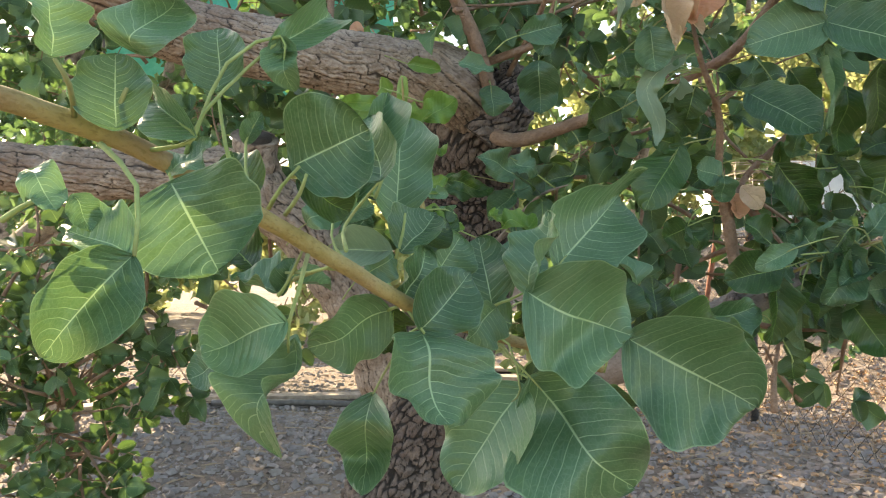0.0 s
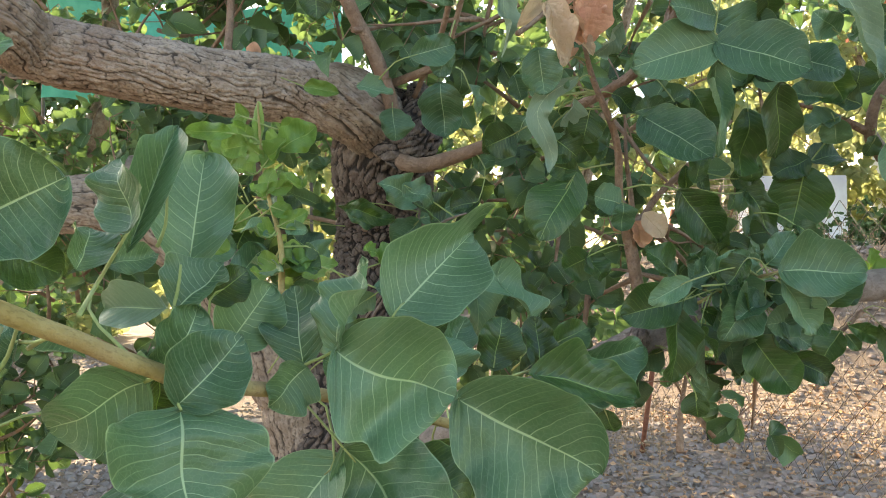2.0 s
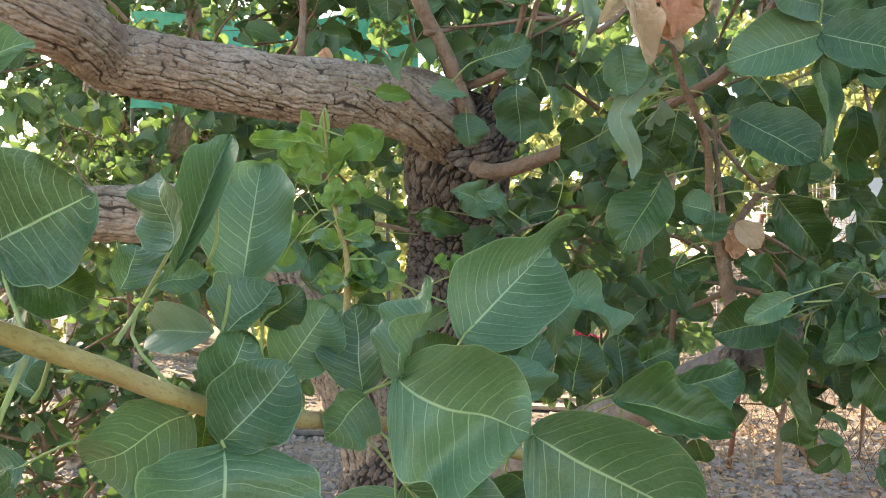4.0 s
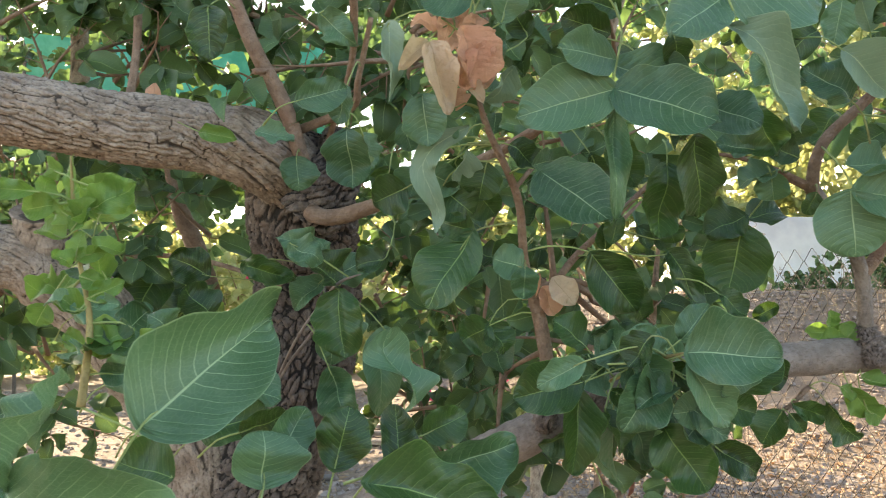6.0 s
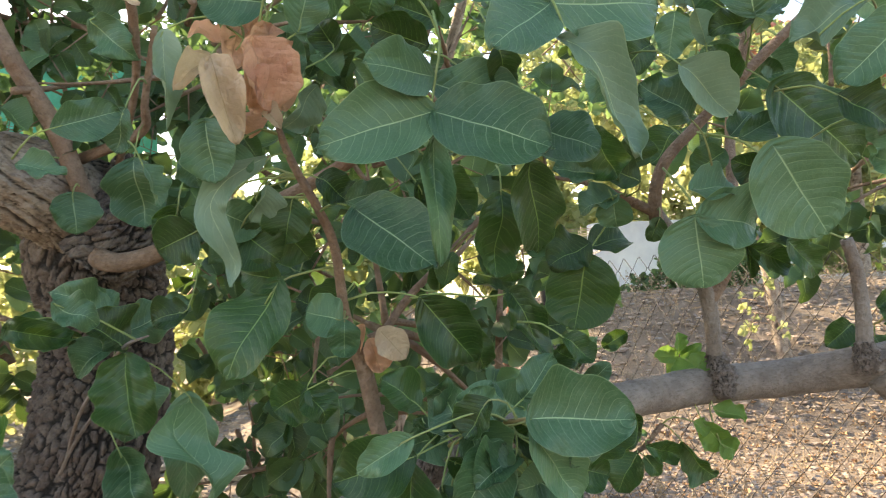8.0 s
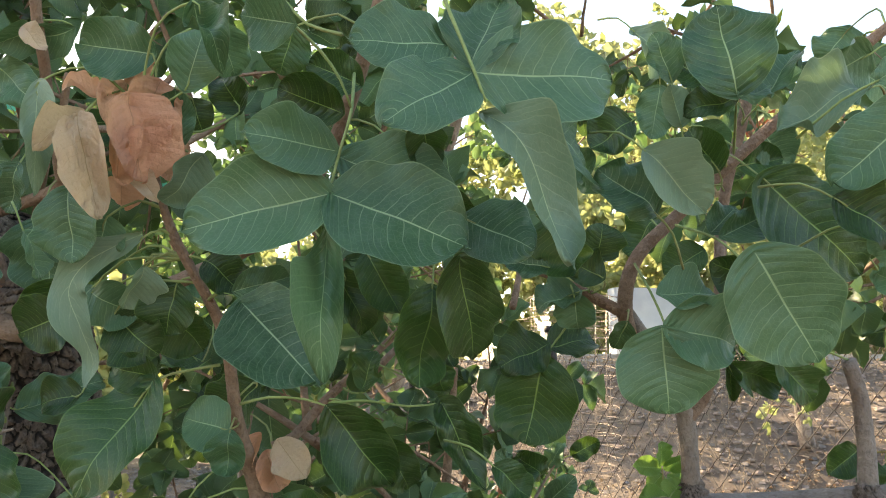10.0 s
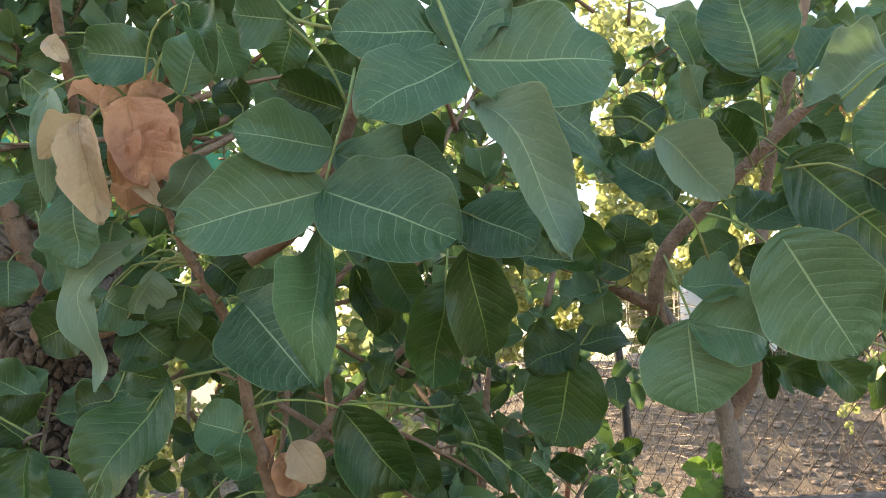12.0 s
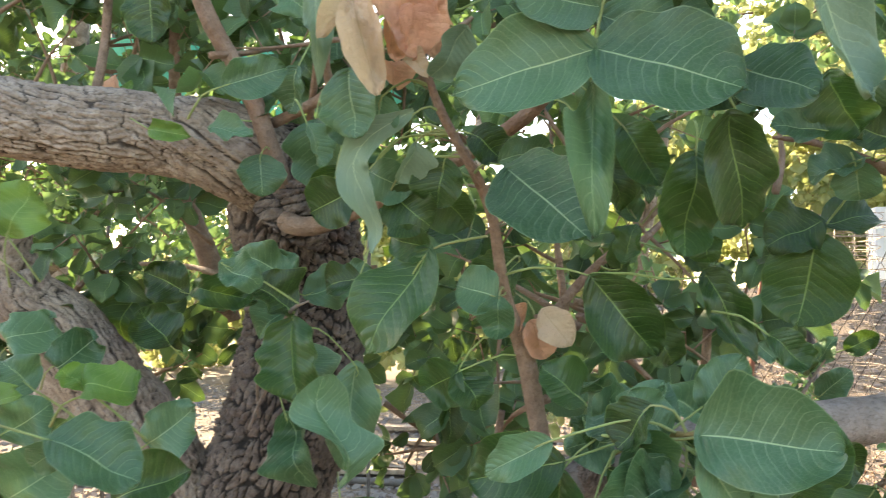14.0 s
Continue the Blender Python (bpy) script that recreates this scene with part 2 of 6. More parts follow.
def box(bm, lo, hi, bevel=0.0):
    size = [h - l for l, h in zip(lo, hi)]
    mid = [(h + l) / 2 for l, h in zip(lo, hi)]
    made = bmesh.ops.create_cube(bm, size=1.0, matrix=Matrix.Translation(mid) @ Matrix.Diagonal((*size, 1)))
    if bevel:
        edges = list({e for v in made["verts"] for e in v.link_edges})
        bmesh.ops.bevel(bm, geom=edges, offset=bevel, segments=2, affect="EDGES")
    return bm


def spline(points, step):
    """Points (x, y, z, radius) along a smooth line through the given ones."""
    p = np.array(points, dtype=float)
    p = np.vstack([2 * p[0] - p[1], p, 2 * p[-1] - p[-2]])
    out = []
    for i in range(1, len(p) - 2):
        count = max(2, int(np.linalg.norm(p[i + 1, :3] - p[i, :3]) / step))
        for k in range(count):
            u = k / count
            out.append(0.5 * (2 * p[i] + (p[i + 1] - p[i - 1]) * u + (2 * p[i - 1] - 5 * p[i] + 4 * p[i + 1] - p[i + 2]) * u * u
                              + (3 * p[i] - p[i - 1] - 3 * p[i + 1] + p[i + 2]) * u ** 3))
    out.append(p[-2])
    return np.array(out)


def chance_at(*numbers):
    """A fixed random number from 0 to 1 for some whole numbers."""
    return 0.5 + 0.5 * noise.cell(Vector((numbers[0] + 0.5, (numbers[1] if len(numbers) > 1 else 0) + 0.5, (numbers[2] if len(numbers) > 2 else 0) + 0.5)))


def bark_plates(across, along, cell, seed):
    """How deep the bark is cracked at a place: rough rows of long plates, parted by cracks of uneven width, with finer flakes on them."""
    deepest = 0.0
    for level, (row, long, weight) in enumerate(((cell, 2.6 * cell, 1.0), (0.5 * cell, 1.1 * cell, 0.62))):
        shift = Vector((across / (2.2 * row), along / (1.3 * long), seed + 7.0 * level))
        x = across / row + 0.75 * noise.noise(shift) + 0.25 * noise.noise(shift * 3.1)
        y = along / long + 0.45 * noise.noise(shift + Vector((9, 4, 2))) + 0.20 * noise.noise(shift * 3.7)
        j = math.floor(x)
        y += 5.0 * chance_at(j, level, seed)
        k = math.floor(y)
        side = min(x - j, 1 - (x - j)) * row
        edge = j if x - j < 0.5 else j + 1
        strong = 0.35 + 0.65 * chance_at(edge, math.floor(y * 0.5), 3 + seed)
        end = min(y - k, 1 - (y - k)) * long
        end_strong = chance_at(j, k if y - k < 0.5 else k + 1, 11 + seed)
        wide = cell * (0.155 + 0.10 * noise.noise(shift * 1.7 + Vector((1, 2, 3))))
        crack = max(strong * max(0.0, 1 - side / wide), (end_strong > 0.3) * end_strong * max(0.0, 1 - end / wide))
        deepest = max(deepest, weight * min(1.0, 1.6 * crack))
    return deepest


def bark_blocks(across, along, cell, seed):
    """Small blocky plates of old bark: how deep the crack is at a place, and how far the plate there stands out."""
    warp = Vector((across / (1.6 * cell), along / (2.2 * cell), seed))
    q = Vector((across / cell + 0.45 * noise.noise(warp), along / (1.75 * cell) + 0.45 * noise.noise(warp + Vector((7, 3, 1))), 0.35 * seed))
    far, spots = noise.voronoi(q)
    gap = far[1] - far[0]
    wide = 0.20 + 0.14 * noise.noise(warp * 1.3 + Vector((2, 8, 5)))
    fine, _ = noise.voronoi(q * 2.3)
    crack = max(0.0, 1 - gap / wide)
    flake = 0.55 * max(0.0, 1 - (fine[1] - fine[0]) / 0.16)
    proud = noise.noise(spots[0] * 3.7)
    return max(min(1.0, 1.5 * crack), flake), proud


def tube_data(points, sides, step, rough=0.0, cell=0.03, lumps=0.06, seed=0, grain=0.45, blocks=False):
    """Vertices, faces and groove values of a limb with plates of bark of the given size (rough: how deep the grooves go)."""
    line = spline(points, step)
    pos, rad = line[:, :3], np.maximum(line[:, 3], 0.0004)
    tangent = np.gradient(pos, axis=0)
    tangent /= np.linalg.norm(tangent, axis=1)[:, None] + 1e-9
    ref = np.array([0.3, -1.0, 0.2])
    ref = ref - tangent[0] * ref.dot(tangent[0])
    ref /= np.linalg.norm(ref)
    length = np.concatenate([[0], np.cumsum(np.linalg.norm(np.diff(pos, axis=0), axis=1))])
    verts, groove, uvs = [], [], []
    for i in range(len(pos)):
        ref = ref - tangent[i] * ref.dot(tangent[i])
        ref /= np.linalg.norm(ref)
        other = np.cross(tangent[i], ref)
        for k in range(sides):
            a = 2 * math.pi * k / sides + math.pi
            uvs.append((k / sides * 6.28 * float(np.mean(rad)), length[i] * grain + seed))
            r, g = rad[i], 0.0
            q = Vector((math.cos(a) * r, math.sin(a) * r, length[i] * grain + seed))
            if lumps:
                r *= 1 + lumps * noise.noise(q * (0.45 / max(rad[i], 0.004)))
            if rough:
                g, proud = bark_blocks(a * rad[i], length[i], cell, seed) if blocks else (bark_plates(a * rad[i], length[i], cell, seed), 0.0)
                r += rough * 0.6 * proud
                r += rough * (0.4 - g) + rough * 0.40 * noise.noise(q / (cell * 0.3)) + rough * 0.45 * noise.noise(q / (cell * 1.4))
            verts.append(pos[i] + (ref * math.cos(a) + other * math.sin(a)) * r)
            groove.append(min(1.0, g * 0.95))
    faces = []
    for i in range(len(pos) - 1):
        for k in range(sides):
            j = (k + 1) % sides
            faces.append((i * sides + k, i * sides + j, (i + 1) * sides + j, (i + 1) * sides + k))
    faces.append(tuple(range(sides))[::-1])
    faces.append(tuple(range((len(pos) - 1) * sides, len(pos) * sides)))
    return verts, faces, groove, uvs


def limb(name, points, material, parent, label="", sides=20, step=0.012, rough=0.0, cell=0.03, lumps=0.08, seed=0, grain=0.45, blocks=False):
    v, f, g, uv = tube_data(points, sides, step, rough, cell, lumps, seed, grain, blocks)
    ob = mesh_object(name, v, f, material, parent, label, groove=g, uvs=uv)
    if name in ("twig", "stem", "branch"):
        SHOOTS.append((ob, spline(points, 0.02)[:, :3]))
    return ob


SHOOTS = []


def nearest_shoot(place):
    """The twig, stem or branch that passes nearest to a place."""
    return min(SHOOTS, key=lambda s: np.min(np.linalg.norm(s[1] - np.array(place), axis=1)))[0]


def leaf_grid(nu, nv, style, seed):
    """A leaflet of length and width 1 along +y: outline, cup, curl, rolled and rippled margin, creases from its style."""
    rng = random.Random(seed)
    cup, curl, wave, fold, twist, tipness, crease, sway, lop = (*style, 0.0)[:9]
    side_roll = [rng.uniform(-0.9, 1.0) * wave for _ in range(2)]
    side_width = [rng.uniform(0.93, 1.07) for _ in range(2)]
    phase = [[rng.uniform(0, 6.3) for _ in range(3)] for _ in range(2)]
    bend, heart, notch = rng.gauss(0, 0.35) * wave, rng.uniform(0.02, 0.07), rng.uniform(-0.03, 0.03)
    peak, blunt = rng.uniform(0.86, 1.04) * (1 - 0.22 * lop), rng.uniform(0.50, 0.60)
    point = max(0.0, rng.uniform(-0.5, 1.0)) * 0.05
    verts, uvs, faces = [], [], []
    for j in range(nv + 1):
        v = j / nv
        v = 0.5 - 0.5 * math.cos(math.pi * v) if 0.001 < v < 0.999 else v
        half = 0.53 * max(0.0, 1 - abs(2 * v ** peak - 1) ** 2.15) ** (blunt if v > 0.4 else blunt + 0.16 * (0.4 - v) / 0.4)
        half *= 1.0 - tipness * max(0.0, v - 0.45) * 1.1
        for i in range(nu + 1):
            u = 2 * i / nu - 1
            k = 1 if u > 0 else 0
            s = abs(u)
            p = phase[k]
            edge = 1 + (0.042 * math.sin(8 * v + p[0]) + 0.020 * math.sin(17 * v + p[1]) + 0.06 * noise.noise(Vector((v * 5, seed * 3.1, k * 9)))) * s
            x = half * u * side_width[k] * edge * (1 - lop * max(0.0, v - 0.25) * (1 - 0.5 * max(0.0, v - 0.75) / 0.25) if u < 0 else 1.0)
            belly = math.sin(math.pi * min(1.0, v * 1.05)) if v < 0.95 else 0.0
            z = cup * (x * x) * 1.4 - curl * v * v * 0.5 + fold * abs(x) + bend * math.sin(2.2 * math.pi * v)
            z += side_roll[k] * s ** 2.2 * belly * 0.75
            z += wave * s ** 2.5 * (0.36 * math.sin(8.5 * v + p[0]) + 0.24 * math.sin(17 * v + p[1]) + 0.05 * math.sin(27 * v + p[2])) * min(1.0, 4 * v)
            z += 0.016 * math.sin(6.28 * (9.0 * v - 1.6 * s)) * s * (1 - s) * 3
            z += twist * x * (v - 0.3) + (0.5 * lop * s ** 3 * max(0.0, v - 0.25) if u < 0 else 0.0)
            z += (0.05 + 0.5 * wave) * 0.35 * noise.noise(Vector((x * 3.2, v * 3.2, seed * 7.3)))
            if crease:
                z += crease * (1.0 - 2.2 * abs(noise.noise(Vector((x * 4.0, v * 4.0, seed * 1.7))))) + 0.5 * crease * (1 - 2.2 * abs(noise.noise(Vector((x * 9.0 + 3, v * 9.0, seed * 2.9)))))
            y = v - 0.10 * curl * v * v - heart * s * s * (1 - v) ** 5 + notch * (1 - s) * v ** 8 + point * (1 - s) ** 2 * v ** 6
            verts.append((x + sway * 4 * v * (1 - v), y, z))
            uvs.append((0.5 + 0.5 * u, v))
    w = nu + 1
    for j in range(nv):
        for i in range(nu):
            faces.append((j * w + i, j * w + i + 1, (j + 1) * w + i + 1, (j + 1) * w + i))
    return np.array(verts), faces, uvs


# cup, curl, wave, fold, twist, pointedness, creases, sideways bow
STYLES = {"flat": (0.30, 0.18, 0.18, 0.16, 0.08, 0.12, 0.0, 0.0), "plane": (0.16, 0.10, 0.09, 0.08, 0.05, 0.10, 0.0, 0.0), "cupped": (0.7, 0.2, 0.2, 0.22, 0.15, 0.05, 0.0, 0.03), "wavy": (0.30, 0.3, 0.34, 0.20, 0.25, 0.22, 0.0, 0.04),
          "curled": (0.5, 0.75, 0.18, 0.12, 0.3, 0.10, 0.0, 0.05), "folded": (0.1, 0.25, 0.12, 0.6, 0.15, 0.15, 0.0, 0.0), "twisted": (0.2, 0.35, 0.22, 0.15, 1.0, 0.25, 0.0, 0.06),
          "round": (0.40, 0.16, 0.26, 0.18, -0.1, -0.05, 0.0, 0.0), "crumpled": (0.30, 0.25, 0.10, 0.10, 0.15, 0.05, 0.07, 0.05), "pointed": (0.35, 0.15, 0.18, 0.10, 0.1, 0.55, 0.0, 0.0),
          "withered": (0.65, 0.22, 0.16, 0.16, 0.25, 0.0, 0.055, 0.03), "drooping": (0.35, 0.30, 0.12, 0.10, 0.5, -0.15, 0.0, -0.22), "lopsided": (0.16, 0.12, 0.12, 0.10, 0.1, 0.12, 0.0, 0.0, 1.1)}
LEAF_MESH = {}


def leaf_mesh(style, material, variant=0):
    key = (style, material.name, variant)
    if key not in LEAF_MESH:
        v, f, uv = leaf_grid(20, 34, STYLES[style], len(LEAF_MESH))
        ob = mesh_object("leaf", v, f, material, uvs=uv)
        LEAF_MESH[key] = ob.data
        bpy.data.objects.remove(ob)
    return LEAF_MESH[key]


def leaf_matrix(base, tip, width, roll, facing=(-0.05, -0.97, 0.24)):
    base, tip = Vector(base), Vector(tip)
    y = (tip - base)
    size = y.length
    y.normalize()
    z = Vector(facing) - y * Vector(facing).dot(y)
    z.normalize()
    z = Matrix.Rotation(radians(roll), 3, y) @ z
    x = y.cross(z)
    m = Matrix((x, y, z)).transposed().to_4x4()
    return Matrix.Translation(base) @ m @ Matrix.Diagonal((width, size, size, 1))


def leaf(parent, base, tip, width, roll=0, style="flat", material=None, name="leaf"):
    if material in (LEAF_DRY, LEAF_DRY_PINK):
        name = "withered_leaf"
    material = material or (LEAF_VEINED if base[1] < 0.78 else LEAF)
    ob = new(name, leaf_mesh(style, material, int(base[0] * 1000 + base[2] * 700) % 8))
    ob.parent = nearest_shoot(base)
    chance = random.Random(int(base[0] * 1e4) * 31 + int(base[2] * 1e4) * 17 + int(tip[0] * 1e4))
    ob.matrix_basis = leaf_matrix(base, tip, width, roll, (chance.uniform(-0.3, 0.2), -0.93, chance.uniform(0.05, 0.62)))
    return ob


def curling_leaf(points, material):
    """A narrow leaf that hangs in a curve: points along its midrib with half its width there; it turns over slowly and its margin ripples."""
    line = spline(points, 0.004)
    way = np.gradient(line[:, :3], axis=0)
    verts, uvs, faces, nu = [], [], [], 10
    for i, (row, w) in enumerate(zip(line, way)):
        v = i / (len(line) - 1)
        w = Vector(w).normalized()
        face = Vector((-0.15, -0.93, 0.3))
        face = Matrix.Rotation(radians(-45 + 85 * v), 3, w) @ (face - w * face.dot(w)).normalized()
        side = w.cross(face)
        for k in range(nu + 1):
            u = 2 * k / nu - 1
            lift = 0.45 * u * u + 0.42 * abs(u) ** 2.5 * math.sin(19 * v + (2.0 if u > 0 else 0.3))
            verts.append(Vector(row[:3]) + side * u * row[3] * (1 + 0.15 * math.sin(19 * v + 3 * (u > 0))) + face * lift * row[3])
            uvs.append((0.5 + 0.5 * u, v))
    for j in range(len(line) - 1):
        for k in range(nu):
            a = j * (nu + 1) + k
            faces.append((a, a + 1, a + nu + 2, a + nu + 1))
    return mesh_object("leaf", verts, faces, material, nearest_shoot(points[0][:3]), uvs=uvs)


def stalk(parent, *points, r=0.0012, material=None, name="leaf_stalk"):
    pts = [(*p, r * (1.25 - 0.5 * i / max(1, len(points) - 1))) for i, p in enumerate(points)]
    return limb(name, pts, material or STALK, nearest_shoot(points[0]), sides=6, step=0.012, lumps=0.0)


def petiole(base, tip):
    """The stalk that joins a leaf to the nearest twig, or runs back among the leaves where no twig is near."""
    base, tip = Vector(base), Vector(tip)
    way = (tip - base).normalized()
    ob, line = min(SHOOTS, key=lambda s: np.min(np.linalg.norm(s[1] - np.array(base), axis=1)))
    gaps = np.linalg.norm(line - np.array(base), axis=1)
    root, gap = Vector(line[int(np.argmin(gaps))]), float(np.min(gaps))
    if gap < 0.006:
        return
    if gap < 0.13:
        pts = [root, (root + base) * 0.5 - way * gap * 0.18 + Vector((0, 0, 0.06 * gap)), base, base + way * 0.012]
    else:
        pts = [base - way * 0.05 + Vector((0, 0.03, -0.012)), base - way * 0.025 + Vector((0, 0.008, 0)), base, base + way * 0.012]
    limb("leaf_stalk", [(*p, q) for p, q in zip(pts, (0.0013, 0.0010, 0.0009, 0.0004))], STALK, ob, sides=6, step=0.015, lumps=0.0)


class Mass:
    """Many small leaves and the twigs that carry them, gathered into two meshes."""
    PLANS = [leaf_grid(4, 5, STYLES[s], 50 + i) for i, s in enumerate(("flat", "cupped", "wavy", "curled", "folded", "round", "pointed"))]

    def __init__(self, seed):
        self.rng = random.Random(seed)
        self.v, self.f, self.uv, self.count = [], [], [], 0
        self.tv, self.tf, self.tcount = [], [], 0

    def leaf(self, base, tip, width, facing, roll=0):
        plan, faces, uvs = self.rng.choice(self.PLANS)
        m = np.array(leaf_matrix(base, tip, width, roll, facing))
        self.v.append(plan @ m[:3, :3].T + m[:3, 3])
        self.f.append(np.array(faces) + self.count)
        self.uv.extend(uvs)
        self.count += len(plan)

    def twig(self, points, sides=5):
        v, f, _, _ = tube_data(points, sides, 0.03, lumps=0.0)
        self.tv.extend(v)
        self.tf.extend([tuple(i + self.tcount for i in face) for face in f])
        self.tcount += len(v)

    def compound(self, start, way, size, facing):
        """A leaf of three or five leaflets on its stalk."""
        rng = self.rng
        way = Vector(way).normalized()
        fa = Vector(facing)
        side = way.cross(fa).normalized()
        end = Vector(start) + way * size * rng.uniform(0.7, 1.1)
        self.twig([(*start, 0.0012), (*end, 0.0009)], 4)
        jitter = lambda s: Vector((rng.gauss(0, s), rng.gauss(0, s), rng.gauss(0, s)))
        self.leaf(end, end + (way + jitter(0.2) + Vector((0, 0, -0.15))) * size, size * rng.uniform(0.65, 0.9), fa + jitter(0.35))
        for k in range(rng.choice((1, 1, 2))):
            node = end - way * size * (0.12 + 0.55 * k)
            for s in (-1, 1):
                d = (side * s + way * 0.35 + jitter(0.2) + Vector((0, 0, -0.2))).normalized()
                ln = size * rng.uniform(0.7, 0.95)
                self.leaf(node, node + d * ln, ln * rng.uniform(0.6, 0.85), fa + jitter(0.4))

    def spray(self, start, way, length, size, facing=(-0.1, -0.85, 0.45), droop=0.25, each=0.055):
        """A leafy twig."""
        rng = self.rng
        p, way = Vector(start), Vector(way).normalized()
        pts, done, turn = [], 0.0, rng.uniform(0, 6.3)
        while done < length:
            pts.append((*p, max(0.0014, 0.0055 * (1 - done / length))))
            if done > 0.06:
                turn += 2.4
                out = Vector((math.cos(turn), 0.35 * math.sin(turn * 1.7), math.sin(turn)))
                out = (out - way * out.dot(way) + way * 0.5).normalized()
                self.compound(p, out, size * rng.uniform(0.75, 1.15), facing)
            way = (way + Vector((rng.gauss(0, 0.12), rng.gauss(0, 0.12), rng.gauss(0, 0.12) - droop * 0.1))).normalized()
            p = p + way * each
            done += each
        if len(pts) > 1:
            self.twig(pts)

    def cloud(self, centre, radii, sprays, length, size, facing=(-0.1, -0.85, 0.45), up=0.2):
        """Leafy twigs that fill an egg-shaped part of a crown."""
        rng = self.rng
        for _ in range(sprays):
            d = Vector((rng.gauss(0, 1), rng.gauss(0, 1), rng.gauss(0, 1))).normalized()
            k = rng.random() ** 0.45
            p = Vector(centre) + Vector((d.x * radii[0], d.y * radii[1], d.z * radii[2])) * k
            way = d + Vector((rng.gauss(0, 0.6), rng.gauss(0, 0.6), rng.gauss(0, 0.6) + up))
            self.spray(p - way.normalized() * length * 0.5, way, length * rng.uniform(0.6, 1.2), size, facing)

    def finish(self, parent, material, bark, leaves="foliage", twigs="twig", label="", kind="stuff"):
        a = mesh_object(leaves, np.vstack(self.v), np.vstack(self.f).tolist(), material, parent, label, uvs=self.uv)
        b = mesh_object(twigs, self.tv, self.tf, bark, parent)
        if kind:
            tagged(a, kind=kind), tagged(b, kind=kind)


# ---------------------------------------------------------------- ground and distance
def ground_height(x, y):
    rise = max(0.0, min(1.0, (x * 0.55 + y - 7.0) / 3.2)) if x > -2 else 0.0
    rise = rise * rise * (3 - 2 * rise) * max(0.0, min(1.0, (x + 0.5) / 2.5))
    near = 0.02 * noise.noise(Vector((x * 2.1, y * 2.1, 0))) + 0.05 * noise.noise(Vector((x * 0.5, y * 0.5, 3)))
    return 1.25 * rise + near


def build_ground():
    xs = np.concatenate([[-3000, -300, -60, -25], np.linspace(-12, 16, 141), [30, 70, 300, 3000]])
    ys = np.concatenate([[-3000, -300, -60, -20], np.linspace(-6, 18, 121), [30, 70, 300, 3000]])
    verts = [(x, y, ground_height(x, y)) for y in ys for x in xs]
    w = len(xs)
    faces = [(j * w + i, j * w + i + 1, (j + 1) * w + i + 1, (j + 1) * w + i) for j in range(len(ys) - 1) for i in range(w - 1)]
    return tagged(mesh_object("ground", verts, faces, EARTH), "bare dry brown earth with gravel and straw", "ground", kind="structure")


ground = build_ground()

# ---------------------------------------------------------------- the pistachio tree
tree = tagged(new("pistachio_tree"), "old pistachio tree with rough grey bark and broad leathery leaves", "tree")
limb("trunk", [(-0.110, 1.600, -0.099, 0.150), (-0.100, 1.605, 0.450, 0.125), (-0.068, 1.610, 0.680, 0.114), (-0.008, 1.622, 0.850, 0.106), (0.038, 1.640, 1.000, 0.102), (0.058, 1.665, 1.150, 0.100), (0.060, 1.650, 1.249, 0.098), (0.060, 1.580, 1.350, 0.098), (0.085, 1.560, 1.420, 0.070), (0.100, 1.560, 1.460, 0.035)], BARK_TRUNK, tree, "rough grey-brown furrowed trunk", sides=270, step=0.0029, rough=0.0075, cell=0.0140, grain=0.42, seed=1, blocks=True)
limb("limb", [(0.085, 1.585, 1.354, 0.068), (0.018, 1.467, 1.412, 0.065), (-0.083, 1.452, 1.435, 0.057), (-0.198, 1.418, 1.445, 0.056), (-0.346, 1.366, 1.462, 0.053), (-0.480, 1.313, 1.482, 0.053), (-0.504, 1.200, 1.505, 0.052), (-0.626, 1.150, 1.530, 0.050)], BARK, tree, "thick rough limb reaching sideways from the fork", sides=170, step=0.0028, rough=0.0050, cell=0.0165, grain=0.60, seed=4)
limb("limb", [(-0.040, 1.630, 0.620, 0.085), (-0.095, 1.600, 0.800, 0.074), (-0.152, 1.580, 0.950, 0.067), (-0.218, 1.555, 1.060, 0.062), (-0.283, 1.535, 1.150, 0.058), (-0.336, 1.520, 1.190, 0.057), (-0.403, 1.505, 1.240, 0.053), (-0.536, 1.461, 1.241, 0.049), (-0.719, 1.425, 1.243, 0.045), (-0.921, 1.378, 1.262, 0.042)], BARK, tree, "bare leaning limb with an old sawn stub", sides=140, step=0.0034, rough=0.005, cell=0.0185, grain=0.4, seed=7)
limb("branch", [(0.132, 1.348, 0.829, 0.037), (0.313, 1.260, 0.924, 0.031), (0.407, 1.180, 0.989, 0.026), (0.503, 1.180, 1.038, 0.024), (0.613, 1.202, 1.067, 0.022), (0.764, 1.244, 1.079, 0.024), (0.891, 1.268, 1.086, 0.025), (1.006, 1.246, 1.090, 0.025), (1.098, 1.150, 1.112, 0.026), (1.206, 1.123, 1.130, 0.026), (1.368, 1.109, 1.151, 0.024)], BARK_SMOOTH, tree, "smooth grey horizontal branch with old knots", sides=36, step=0.01, rough=0.0, seed=9)
